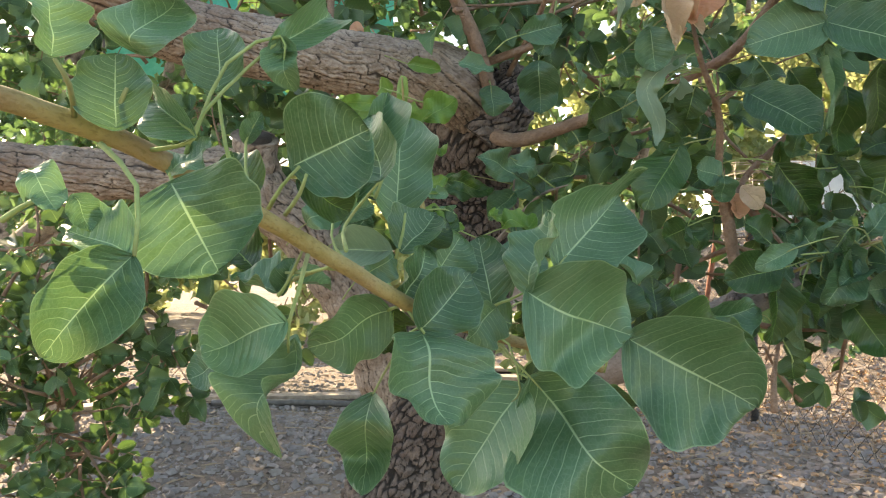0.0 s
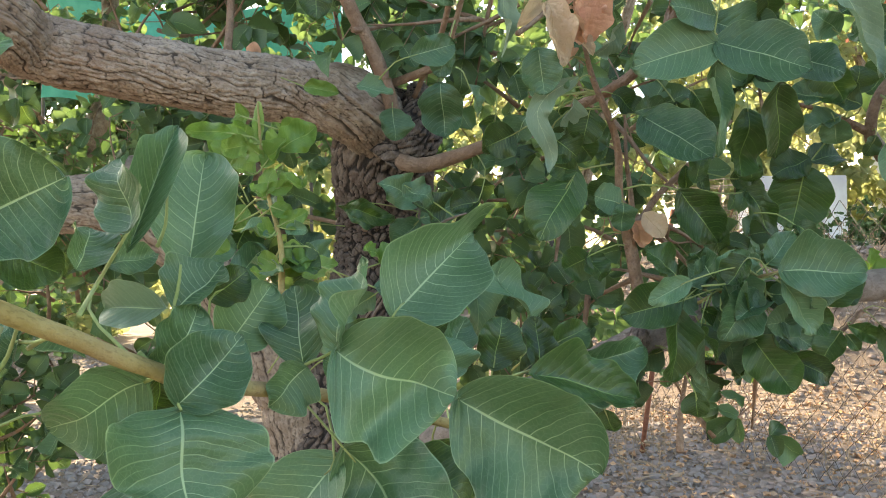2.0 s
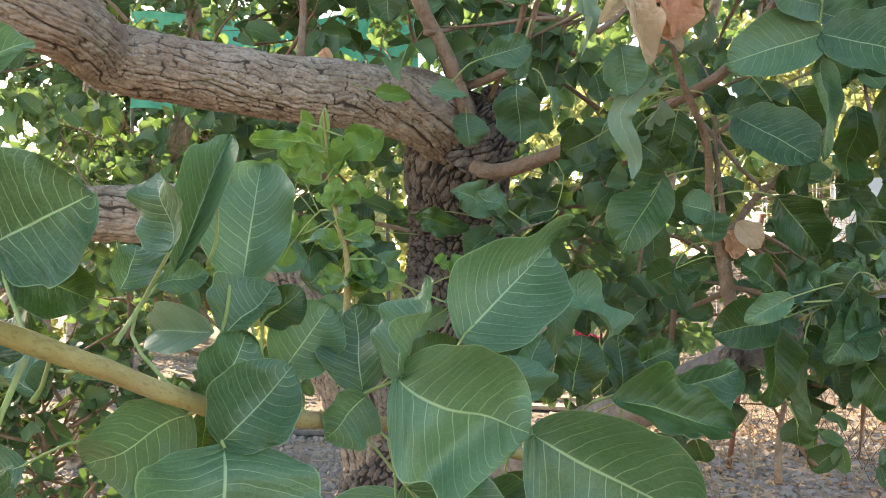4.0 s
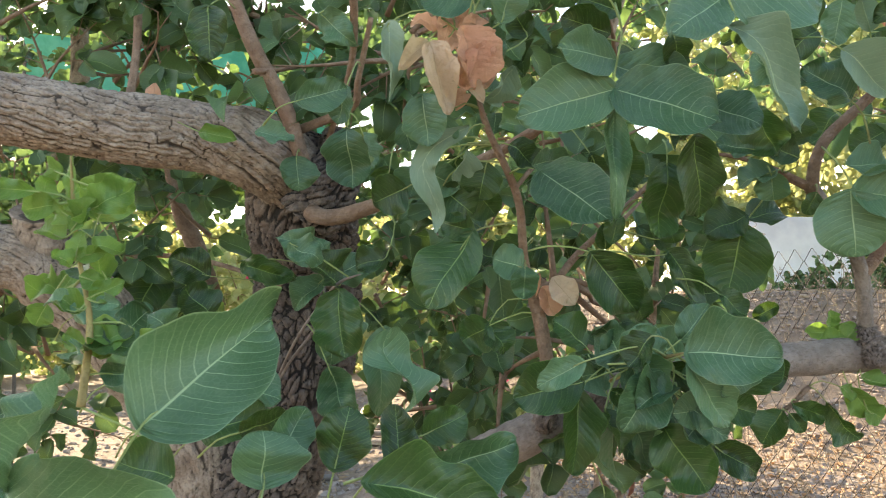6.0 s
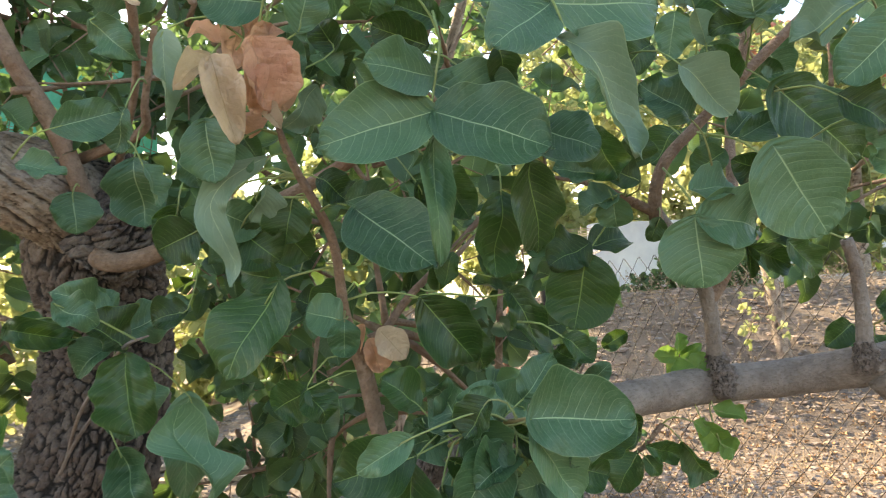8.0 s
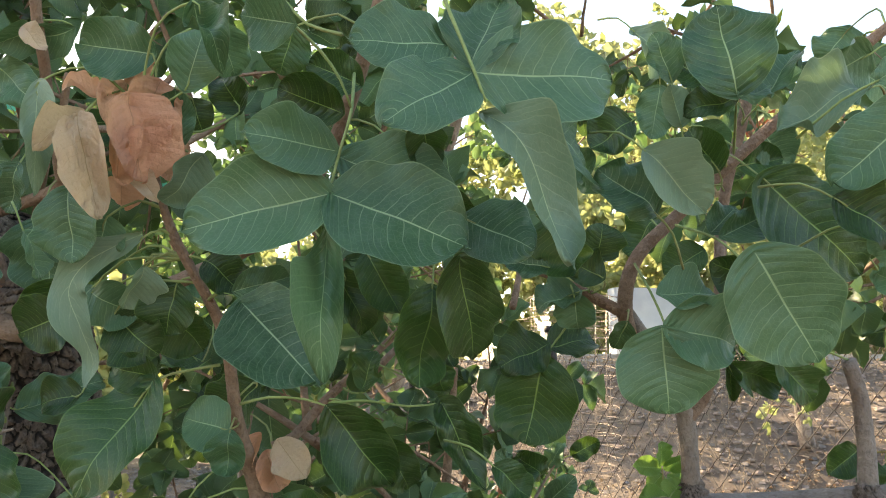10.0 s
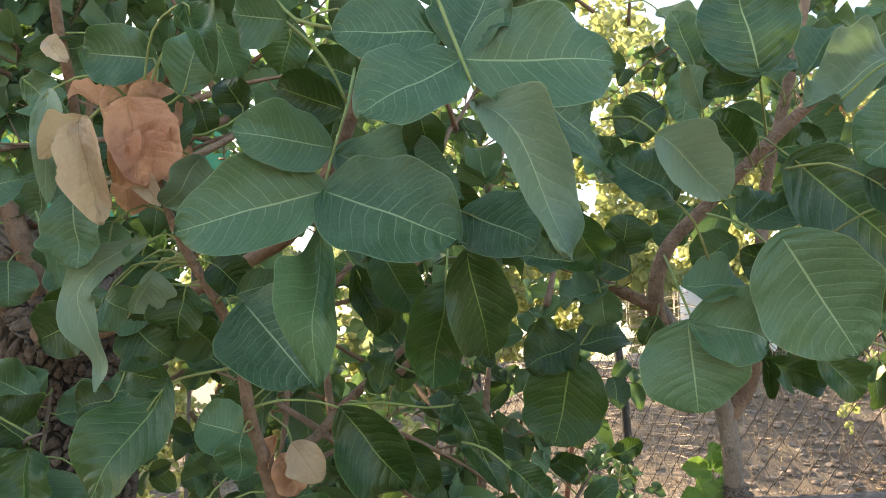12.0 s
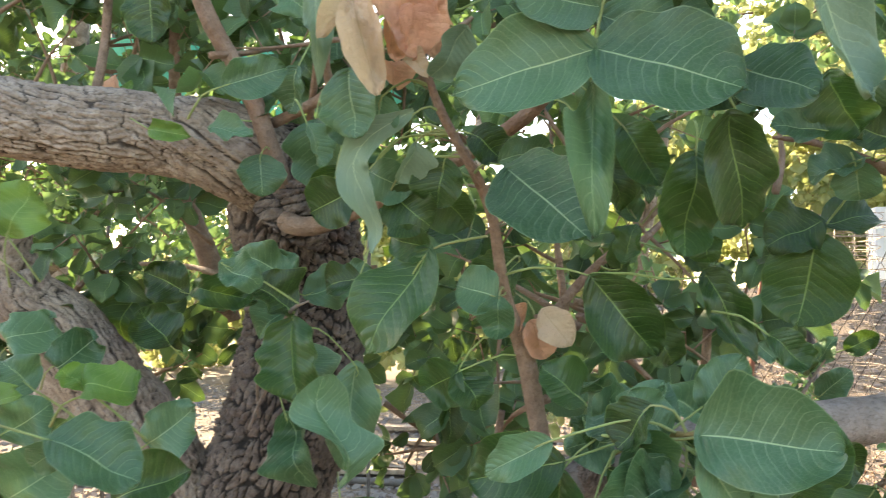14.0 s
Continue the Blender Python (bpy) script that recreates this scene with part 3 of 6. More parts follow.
limb("stem", [(0.455, 1.161, 1.005, 0.008), (0.449, 1.163, 1.043, 0.009), (0.439, 1.165, 1.089, 0.009), (0.428, 1.162, 1.146, 0.009), (0.409, 1.143, 1.210, 0.006), (0.396, 1.108, 1.290, 0.005), (0.358, 1.075, 1.366, 0.004), (0.344, 1.062, 1.409, 0.003), (0.329, 1.049, 1.471, 0.003)], BARK_YOUNG, tree, "brown upright stem", sides=14, step=0.008)
limb("stem", [(0.438, 1.199, 1.182, 0.005), (0.459, 1.206, 1.191, 0.005), (0.490, 1.229, 1.225, 0.005), (0.536, 1.239, 1.267, 0.004), (0.579, 1.250, 1.308, 0.004), (0.616, 1.251, 1.344, 0.003)], BARK_YOUNG, tree, "", sides=14, step=0.01)
limb("stem", [(0.093, 1.495, 1.317, 0.018), (0.085, 1.424, 1.398, 0.013), (0.056, 1.403, 1.484, 0.013), (0.023, 1.384, 1.548, 0.012), (0.007, 1.374, 1.584, 0.012), (-0.037, 1.364, 1.697, 0.009)], BARK_YOUNG, tree, "brown shoot growing from the fork", sides=16, step=0.008)
limb("stem", [(0.081, 1.516, 1.339, 0.023), (0.104, 1.435, 1.307, 0.015), (0.157, 1.412, 1.303, 0.013), (0.289, 1.311, 1.337, 0.009), (0.397, 1.235, 1.377, 0.008), (0.448, 1.186, 1.406, 0.008), (0.489, 1.132, 1.470, 0.007), (0.509, 1.082, 1.522, 0.007), (0.523, 1.013, 1.566, 0.006)], BARK_YOUNG, tree, "pinkish-brown shoot growing from the trunk", sides=16, step=0.008)
limb("branch", [(0.905, 1.262, 1.085, 0.017), (0.906, 1.262, 1.118, 0.0115), (0.899, 1.245, 1.145, 0.0100), (0.893, 1.241, 1.202, 0.0100), (0.858, 1.219, 1.259, 0.0085), (0.815, 1.215, 1.320, 0.0075)], BARK_SMOOTH, tree, "", sides=22, step=0.006)
limb("branch", [(0.842, 1.231, 1.280, 0.0085), (0.812, 1.209, 1.312, 0.0085), (0.816, 1.189, 1.371, 0.0075), (0.861, 1.168, 1.422, 0.0068), (0.936, 1.130, 1.499, 0.0062), (1.016, 1.091, 1.574, 0.006), (1.083, 1.056, 1.632, 0.005)], BARK_YOUNG, tree, "", sides=16, step=0.008)
limb("branch", [(0.893, 1.241, 1.197, 0.009), (0.922, 1.242, 1.236, 0.009), (0.938, 1.235, 1.311, 0.008), (0.979, 1.285, 1.452, 0.007), (1.017, 1.283, 1.584, 0.007), (1.052, 1.281, 1.707, 0.006)], BARK_YOUNG, tree, "", sides=14, step=0.008)
limb("twig", [(0.811, 1.208, 1.315, 0.007), (0.770, 1.209, 1.336, 0.006), (0.726, 1.219, 1.358, 0.004), (0.683, 1.232, 1.369, 0.002)], BARK_YOUNG, tree, "", sides=10, step=0.008)
limb("branch", [(1.047, 1.148, 1.104, 0.018), (1.044, 1.146, 1.127, 0.0115), (1.043, 1.142, 1.176, 0.0090), (1.036, 1.138, 1.229, 0.0082), (1.024, 1.135, 1.265, 0.0075)], BARK_SMOOTH, tree, "sawn stub on the grey branch", sides=18, step=0.008)
limb("branch", [(1.067, 1.154, 1.095, 0.020), (1.096, 1.150, 1.060, 0.015), (1.124, 1.148, 1.013, 0.013)], BARK_SMOOTH, tree, "", sides=18, step=0.01)
limb("twig", [(-0.192, 0.290, 1.164, 0.005), (-0.178, 0.310, 1.161, 0.005), (-0.170, 0.330, 1.158, 0.005), (-0.152, 0.355, 1.152, 0.005), (-0.129, 0.380, 1.139, 0.005), (-0.095, 0.425, 1.115, 0.005), (-0.063, 0.465, 1.092, 0.005), (-0.034, 0.500, 1.071, 0.005), (-0.006, 0.540, 1.053, 0.005), (0.045, 0.663, 1.026, 0.005), (0.150, 0.731, 0.987, 0.004)], TWIG_GREEN, tree, "smooth yellow-green leafy twig", sides=20, step=0.005, lumps=0.16)
limb("twig", [(-0.021, 0.876, 1.072, 0.004), (-0.023, 0.894, 1.145, 0.003), (-0.039, 0.904, 1.207, 0.002), (-0.045, 0.903, 1.257, 0.002), (-0.048, 0.902, 1.301, 0.001)], TWIG_GREEN, tree, "", sides=10, step=0.008)
limb("twig", [(0.497, 1.149, 1.054, 0.002), (0.529, 1.044, 1.094, 0.003), (0.544, 0.982, 1.107, 0.002), (0.549, 0.956, 1.111, 0.002)], TWIG_GREEN, tree, "", sides=10, step=0.008)
limb("twig", [(0.639, 1.247, 0.979, 0.003), (0.705, 1.252, 0.996, 0.003), (0.780, 1.257, 1.009, 0.003), (0.819, 1.252, 1.044, 0.004)], BARK_YOUNG, tree, "", sides=8, step=0.01)
limb("stub", [(-0.358, 1.528, 1.216, 0.046), (-0.361, 1.499, 1.270, 0.040), (-0.363, 1.488, 1.302, 0.042), (-0.361, 1.482, 1.315, 0.044)], BARK, tree, "old sawn stub with a dark hollow end", sides=40, step=0.006, rough=0.004, cell=0.015, seed=3)
# closed dark plug in place of a recess, painted as the hollow's shade
limb("hollow", [(-0.361, 1.485, 1.301, 0.033), (-0.361, 1.478, 1.317, 0.032)], HOLLOW_SHADE, tree, "", sides=24, step=0.006)
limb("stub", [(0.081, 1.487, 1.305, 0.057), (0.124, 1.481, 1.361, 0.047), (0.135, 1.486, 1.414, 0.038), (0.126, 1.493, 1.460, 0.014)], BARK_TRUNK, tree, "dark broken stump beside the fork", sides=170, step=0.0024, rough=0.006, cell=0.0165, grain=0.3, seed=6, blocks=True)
limb("knot", [(0.906, 1.240, 1.070, 0.010), (0.906, 1.243, 1.086, 0.0165), (0.906, 1.250, 1.106, 0.0165), (0.904, 1.257, 1.128, 0.0115)], BARK_KNOT, tree, "rough bark collar", sides=56, lumps=0.30, step=0.0022, rough=0.0042, cell=0.0055, seed=11)
limb("knot", [(1.047, 1.143, 1.099, 0.010), (1.044, 1.144, 1.110, 0.016), (1.042, 1.144, 1.124, 0.0145), (1.041, 1.142, 1.139, 0.009)], BARK_KNOT, tree, "", sides=56, lumps=0.30, step=0.0022, rough=0.0042, cell=0.0055, seed=12)
limb("knot", [(0.433, 1.162, 1.002, 0.010), (0.435, 1.151, 1.018, 0.016), (0.438, 1.155, 1.031, 0.008)], BARK_KNOT, tree, "", sides=48, lumps=0.30, step=0.0022, rough=0.0042, cell=0.0055, seed=13)
limb("knot", [(0.491, 1.157, 1.029, 0.010), (0.494, 1.145, 1.044, 0.016), (0.496, 1.149, 1.056, 0.008)], BARK_KNOT, tree, "", sides=48, lumps=0.30, step=0.0022, rough=0.0042, cell=0.0055, seed=14)
limb("stem", [(0.663, 1.416, 1.256, 0.003), (0.658, 1.421, 1.201, 0.005), (0.653, 1.426, 1.128, 0.006), (0.648, 1.431, 1.064, 0.007), (0.635, 1.429, 0.966, 0.007)], BARK_YOUNG, tree, "", sides=10, step=0.01)
limb("stem", [(0.027, 1.569, 1.194, 0.004), (-0.105, 1.764, 1.233, 0.005), (-0.257, 1.922, 1.266, 0.006), (-0.449, 2.032, 1.280, 0.005)], BARK_YOUNG, tree, "", sides=10, step=0.01)
limb("stem", [(-0.199, 1.977, 1.152, 0.026), (-0.242, 1.958, 1.299, 0.022), (-0.276, 1.954, 1.382, 0.019), (-0.300, 1.947, 1.510, 0.015), (-0.310, 1.932, 1.713, 0.011), (-0.295, 1.913, 1.967, 0.009)], BARK_YOUNG, tree, "", sides=12, step=0.01)
limb("stem", [(-0.223, 1.500, 1.515, 0.008), (-0.219, 1.514, 1.592, 0.007), (-0.222, 1.527, 1.687, 0.007), (-0.225, 1.537, 1.833, 0.005)], BARK_YOUNG, tree, "", sides=12, step=0.01)
limb("stem", [(0.081, 1.437, 1.447, 0.008), (0.169, 1.380, 1.470, 0.007), (0.184, 1.326, 1.499, 0.005), (0.207, 1.269, 1.573, 0.004)], BARK_YOUNG, tree, "", sides=10, step=0.01)
limb("twig", [(0.019, 1.562, 1.018, 0.0024), (0.086, 1.371, 1.105, 0.0024), (0.135, 1.303, 1.164, 0.0024), (0.165, 1.259, 1.191, 0.0024), (0.197, 1.217, 1.201, 0.001)], BARK_SMOOTH, tree, "", sides=8, step=0.008)
limb("stem", [(0.183, 1.209, 1.673, 0.006), (0.182, 1.238, 1.618, 0.006), (0.182, 1.275, 1.575, 0.006), (0.171, 1.335, 1.516, 0.005), (0.123, 1.454, 1.428, 0.005)], BARK_YOUNG, tree, "", sides=10, step=0.01)
limb("twig", [(-0.138, 1.461, 1.432, 0.002), (-0.130, 1.438, 1.462, 0.002), (-0.147, 1.447, 1.491, 0.001)], TWIG_GREEN, tree, "", sides=6, step=0.008)
limb("twig", [(0.032, 1.483, 1.017, 0.0024), (0.065, 1.444, 1.067, 0.0024), (0.107, 1.415, 1.119, 0.0024), (0.121, 1.404, 1.153, 0.0024), (0.131, 1.400, 1.240, 0.002)], BARK_SMOOTH, tree, "", sides=8, step=0.008)
limb("twig", [(0.690, 1.235, 1.076, 0.003), (0.750, 1.380, 1.082, 0.0025), (0.785, 1.440, 1.100, 0.002), (0.815, 1.470, 1.125, 0.001)], BARK_YOUNG, tree, "", sides=8, step=0.008)
limb("twig", [(1.330, 1.330, 1.215, 0.003), (1.250, 1.310, 1.185, 0.0025), (1.222, 1.325, 1.150, 0.002), (1.190, 1.338, 1.146, 0.001)], TWIG_GREEN, tree, "", sides=8, step=0.008)

leaf(tree, (0.065, 0.591, 1.067), (0.146, 0.588, 1.033), 0.091, 13, "wavy")
leaf(tree, (0.065, 0.591, 1.069), (0.079, 0.603, 1.134), 0.047, -37, "wavy")
leaf(tree, (0.103, 0.680, 1.087), (0.172, 0.741, 1.155), 0.084, 14, "lopsided")
petiole((0.103, 0.680, 1.087), (0.172, 0.741, 1.155))
leaf(tree, (0.039, 0.617, 1.056), (0.029, 0.639, 1.112), 0.046, 8, "flat")
leaf(tree, (0.042, 0.612, 1.053), (0.020, 0.597, 1.027), 0.041, -30, "cupped")
leaf(tree, (0.149, 0.617, 1.028), (0.249, 0.605, 0.974), 0.089, 24, "round")
leaf(tree, (-0.013, 0.505, 1.044), (0.008, 0.473, 0.992), 0.087, -29, "wavy")
leaf(tree, (-0.030, 0.516, 1.064), (-0.006, 0.532, 1.101), 0.046, 52, "wavy")
leaf(tree, (-0.014, 0.505, 1.048), (0.019, 0.516, 1.085), 0.043, 21, "cupped")
leaf(tree, (-0.037, 0.518, 1.059), (-0.087, 0.505, 1.032), 0.051, -32, "flat")
leaf(tree, (-0.035, 0.536, 1.058), (-0.039, 0.548, 1.027), 0.026, -44, "round", LEAF_DARK)
leaf(tree, (-0.014, 0.615, 1.068), (0.017, 0.628, 1.112), 0.046, 16, "flat")
petiole((-0.014, 0.615, 1.068), (0.017, 0.628, 1.112))
leaf(tree, (-0.030, 0.555, 1.098), (-0.006, 0.569, 1.128), 0.039, -12, "cupped")
leaf(tree, (-0.037, 0.556, 1.099), (-0.084, 0.567, 1.100), 0.028, -6, "folded", LEAF_PALE)
leaf(tree, (-0.020, 0.595, 1.102), (0.005, 0.599, 1.122), 0.025, 18, "flat", LEAF_DARK)
petiole((-0.020, 0.595, 1.102), (0.005, 0.599, 1.122))
leaf(tree, (0.069, 0.600, 0.999), (0.144, 0.570, 0.915), 0.090, 9, "wavy")
petiole((0.069, 0.600, 0.999), (0.144, 0.570, 0.915))
leaf(tree, (0.061, 0.610, 0.989), (0.005, 0.602, 0.912), 0.072, 20, "flat")
petiole((0.061, 0.610, 0.989), (0.005, 0.602, 0.912))
leaf(tree, (0.072, 0.713, 0.979), (0.123, 0.727, 0.984), 0.039, 5, "flat", LEAF_DARK)
petiole((0.072, 0.713, 0.979), (0.123, 0.727, 0.984))
leaf(tree, (-0.083, 0.427, 1.146), (-0.040, 0.424, 1.166), 0.055, 19, "round")
leaf(tree, (-0.041, 0.505, 1.145), (-0.051, 0.515, 1.191), 0.042, -14, "flat")
leaf(tree, (-0.037, 0.606, 1.124), (-0.033, 0.634, 1.212), 0.056, 20, "flat")
petiole((-0.037, 0.606, 1.124), (-0.033, 0.634, 1.212))
leaf(tree, (-0.062, 0.564, 1.138), (-0.039, 0.593, 1.226), 0.028, 25, "folded")
leaf(tree, (-0.087, 0.386, 1.200), (-0.054, 0.411, 1.229), 0.018, 43, "wavy")
petiole((-0.087, 0.386, 1.200), (-0.054, 0.411, 1.229))
leaf(tree, (-0.081, 0.385, 1.206), (-0.077, 0.384, 1.179), 0.017, -3, "curled")
petiole((-0.081, 0.385, 1.206), (-0.077, 0.384, 1.179))
leaf(tree, (-0.117, 0.458, 1.163), (-0.108, 0.458, 1.182), 0.011, 31, "flat")
petiole((-0.117, 0.458, 1.163), (-0.108, 0.458, 1.182))
leaf(tree, (-0.082, 0.437, 1.138), (-0.053, 0.452, 1.121), 0.025, 7, "cupped", LEAF_DARK)
leaf(tree, (-0.080, 0.577, 1.126), (-0.052, 0.589, 1.134), 0.020, 3, "flat")
petiole((-0.080, 0.577, 1.126), (-0.052, 0.589, 1.134))
leaf(tree, (-0.084, 0.538, 1.124), (-0.082, 0.559, 1.153), 0.029, 37, "wavy")
leaf(tree, (-0.127, 0.521, 1.086), (-0.155, 0.537, 1.109), 0.029, 16, "wavy", LEAF_DARK)
petiole((-0.127, 0.521, 1.086), (-0.155, 0.537, 1.109))
leaf(tree, (-0.108, 0.500, 1.072), (-0.140, 0.510, 1.085), 0.031, 37, "wavy")
leaf(tree, (-0.104, 0.500, 1.070), (-0.098, 0.504, 1.095), 0.015, 7, "folded")
leaf(tree, (-0.102, 0.519, 1.079), (-0.076, 0.534, 1.074), 0.016, -12, "folded")
leaf(tree, (0.109, 0.711, 0.965), (0.161, 0.698, 0.928), 0.060, -30, "flat", LEAF_DARK)
petiole((0.109, 0.711, 0.965), (0.161, 0.698, 0.928))
leaf(tree, (0.133, 0.770, 0.961), (0.189, 0.798, 0.909), 0.065, 27, "flat", LEAF_DARK)
petiole((0.133, 0.770, 0.961), (0.189, 0.798, 0.909))
leaf(tree, (-0.127, 0.360, 1.131), (-0.103, 0.354, 1.090), 0.059, -8, "round")
leaf(tree, (-0.131, 0.370, 1.135), (-0.113, 0.374, 1.155), 0.023, -6, "wavy")
leaf(tree, (-0.129, 0.320, 1.097), (-0.156, 0.298, 1.057), 0.033, -17, "wavy")
leaf(tree, (-0.135, 0.330, 1.098), (-0.165, 0.337, 1.110), 0.030, 26, "cupped")
leaf(tree, (-0.142, 0.335, 1.153), (-0.144, 0.337, 1.187), 0.031, 11, "flat")
leaf(tree, (-0.127, 0.320, 1.182), (-0.112, 0.311, 1.209), 0.027, 26, "wavy")
leaf(tree, (-0.152, 0.300, 1.175), (-0.152, 0.298, 1.201), 0.026, 48, "wavy")
leaf(tree, (-0.118, 0.405, 1.183), (-0.120, 0.406, 1.218), 0.033, -15, "cupped")
leaf(tree, (-0.088, 0.430, 1.059), (-0.134, 0.422, 1.042), 0.041, -15, "cupped")
leaf(tree, (-0.085, 0.440, 1.049), (-0.111, 0.416, 0.994), 0.036, 23, "curled")
leaf(tree, (-0.051, 0.560, 0.994), (-0.058, 0.551, 0.922), 0.042, -10, "wavy")
petiole((-0.051, 0.560, 0.994), (-0.058, 0.551, 0.922))
leaf(tree, (-0.170, 0.320, 1.133), (-0.154, 0.308, 1.116), 0.017, -18, "wavy")
leaf(tree, (-0.112, 0.350, 1.151), (-0.140, 0.364, 1.172), 0.021, -24, "folded")
petiole((-0.112, 0.350, 1.151), (-0.140, 0.364, 1.172))
leaf(tree, (-0.158, 0.330, 1.123), (-0.150, 0.331, 1.108), 0.014, -49, "flat")
leaf(tree, (-0.126, 0.500, 1.131), (-0.140, 0.510, 1.166), 0.031, 12, "flat", LEAF_DARK)
petiole((-0.126, 0.500, 1.131), (-0.140, 0.510, 1.166))
leaf(tree, (-0.165, 0.580, 1.016), (-0.191, 0.576, 1.003), 0.033, 14, "flat")
petiole((-0.165, 0.580, 1.016), (-0.191, 0.576, 1.003))
leaf(tree, (0.483, 0.972, 1.386), (0.380, 0.966, 1.356), 0.064, -12, "plane")
leaf(tree, (0.483, 0.972, 1.386), (0.575, 0.927, 1.344), 0.077, 3, "plane")
leaf(tree, (0.481, 0.969, 1.360), (0.478, 0.944, 1.249), 0.029, -1, "twisted")
leaf(tree, (0.488, 0.985, 1.422), (0.422, 0.947, 1.423), 0.047, -8, "plane")
leaf(tree, (0.490, 1.005, 1.424), (0.585, 0.992, 1.388), 0.060, 4, "plane")
leaf(tree, (0.578, 0.913, 1.463), (0.695, 0.936, 1.475), 0.076, 8, "plane")
leaf(tree, (0.578, 0.913, 1.463), (0.511, 0.864, 1.410), 0.056, -4, "plane")
leaf(tree, (0.589, 0.930, 1.439), (0.644, 0.893, 1.330), 0.049, 8, "drooping", LEAF_PALE)
leaf(tree, (0.627, 0.950, 1.473), (0.739, 1.107, 1.439), 0.082, 10, "plane")
petiole((0.627, 0.950, 1.473), (0.739, 1.107, 1.439))
leaf(tree, (0.561, 0.924, 1.486), (0.492, 0.905, 1.479), 0.052, 0, "plane")
leaf(tree, (0.578, 0.921, 1.469), (0.602, 0.929, 1.532), 0.054, -17, "flat")
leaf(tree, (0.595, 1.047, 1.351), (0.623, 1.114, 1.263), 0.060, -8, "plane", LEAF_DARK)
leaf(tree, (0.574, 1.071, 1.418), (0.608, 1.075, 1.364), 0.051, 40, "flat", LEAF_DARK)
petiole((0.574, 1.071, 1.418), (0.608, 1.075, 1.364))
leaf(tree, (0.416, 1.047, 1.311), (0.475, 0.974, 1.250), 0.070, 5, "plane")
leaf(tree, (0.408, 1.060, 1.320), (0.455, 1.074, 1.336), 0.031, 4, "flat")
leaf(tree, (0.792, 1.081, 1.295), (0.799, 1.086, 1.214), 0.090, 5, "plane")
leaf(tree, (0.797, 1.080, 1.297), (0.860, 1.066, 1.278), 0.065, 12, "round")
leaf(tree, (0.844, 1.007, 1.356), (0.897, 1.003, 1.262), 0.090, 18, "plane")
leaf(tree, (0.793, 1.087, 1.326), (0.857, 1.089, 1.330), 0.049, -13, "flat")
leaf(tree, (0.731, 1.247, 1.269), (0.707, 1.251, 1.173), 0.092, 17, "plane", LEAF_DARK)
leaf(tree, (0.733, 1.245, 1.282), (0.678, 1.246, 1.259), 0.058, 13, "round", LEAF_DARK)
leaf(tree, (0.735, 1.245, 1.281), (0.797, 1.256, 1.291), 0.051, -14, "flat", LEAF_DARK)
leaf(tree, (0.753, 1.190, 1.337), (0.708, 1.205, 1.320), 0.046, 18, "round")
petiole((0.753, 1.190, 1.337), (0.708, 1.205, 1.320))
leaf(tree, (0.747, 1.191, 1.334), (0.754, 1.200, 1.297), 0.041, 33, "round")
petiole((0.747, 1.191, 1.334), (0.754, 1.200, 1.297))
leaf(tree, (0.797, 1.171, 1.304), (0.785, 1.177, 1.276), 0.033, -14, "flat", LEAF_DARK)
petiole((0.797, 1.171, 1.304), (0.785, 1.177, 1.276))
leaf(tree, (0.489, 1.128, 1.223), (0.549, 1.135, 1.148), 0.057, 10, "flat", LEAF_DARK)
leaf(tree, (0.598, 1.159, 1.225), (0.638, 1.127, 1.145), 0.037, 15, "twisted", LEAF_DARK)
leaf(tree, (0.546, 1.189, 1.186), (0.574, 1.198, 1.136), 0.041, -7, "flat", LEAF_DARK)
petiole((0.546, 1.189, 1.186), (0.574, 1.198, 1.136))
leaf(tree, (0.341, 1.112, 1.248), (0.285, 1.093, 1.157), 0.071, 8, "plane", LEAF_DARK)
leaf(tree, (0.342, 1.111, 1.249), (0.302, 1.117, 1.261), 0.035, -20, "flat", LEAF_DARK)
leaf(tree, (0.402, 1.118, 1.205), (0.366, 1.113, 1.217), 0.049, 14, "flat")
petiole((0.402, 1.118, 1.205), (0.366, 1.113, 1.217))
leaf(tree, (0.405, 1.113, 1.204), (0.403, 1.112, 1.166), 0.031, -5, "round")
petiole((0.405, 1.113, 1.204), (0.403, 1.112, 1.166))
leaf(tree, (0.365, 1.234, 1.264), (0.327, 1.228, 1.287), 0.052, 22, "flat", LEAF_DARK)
petiole((0.365, 1.234, 1.264), (0.327, 1.228, 1.287))
curling_leaf([(0.335, 1.060, 1.366, 0.003), (0.317, 1.060, 1.357, 0.009), (0.293, 1.061, 1.341, 0.0145), (0.281, 1.064, 1.319, 0.0155), (0.291, 1.067, 1.290, 0.0125), (0.301, 1.071, 1.263, 0.009), (0.297, 1.071, 1.243, 0.002)], LEAF_PALE)
petiole((0.335, 1.060, 1.363), (0.293, 1.069, 1.239))
leaf(tree, (0.333, 1.083, 1.343), (0.319, 1.090, 1.306), 0.034, -52, "folded", LEAF_PALE)
petiole((0.333, 1.083, 1.343), (0.319, 1.090, 1.306))
leaf(tree, (0.287, 1.110, 1.322), (0.325, 1.105, 1.300), 0.042, 32, "flat")
petiole((0.287, 1.110, 1.322), (0.325, 1.105, 1.300))
leaf(tree, (0.360, 1.047, 1.435), (0.358, 1.035, 1.481), 0.035, 10, "flat")
leaf(tree, (0.384, 1.026, 1.425), (0.357, 1.033, 1.384), 0.050, -53, "flat", LEAF_PALE)
leaf(tree, (0.338, 1.047, 1.514), (0.276, 1.051, 1.521), 0.050, -45, "flat")
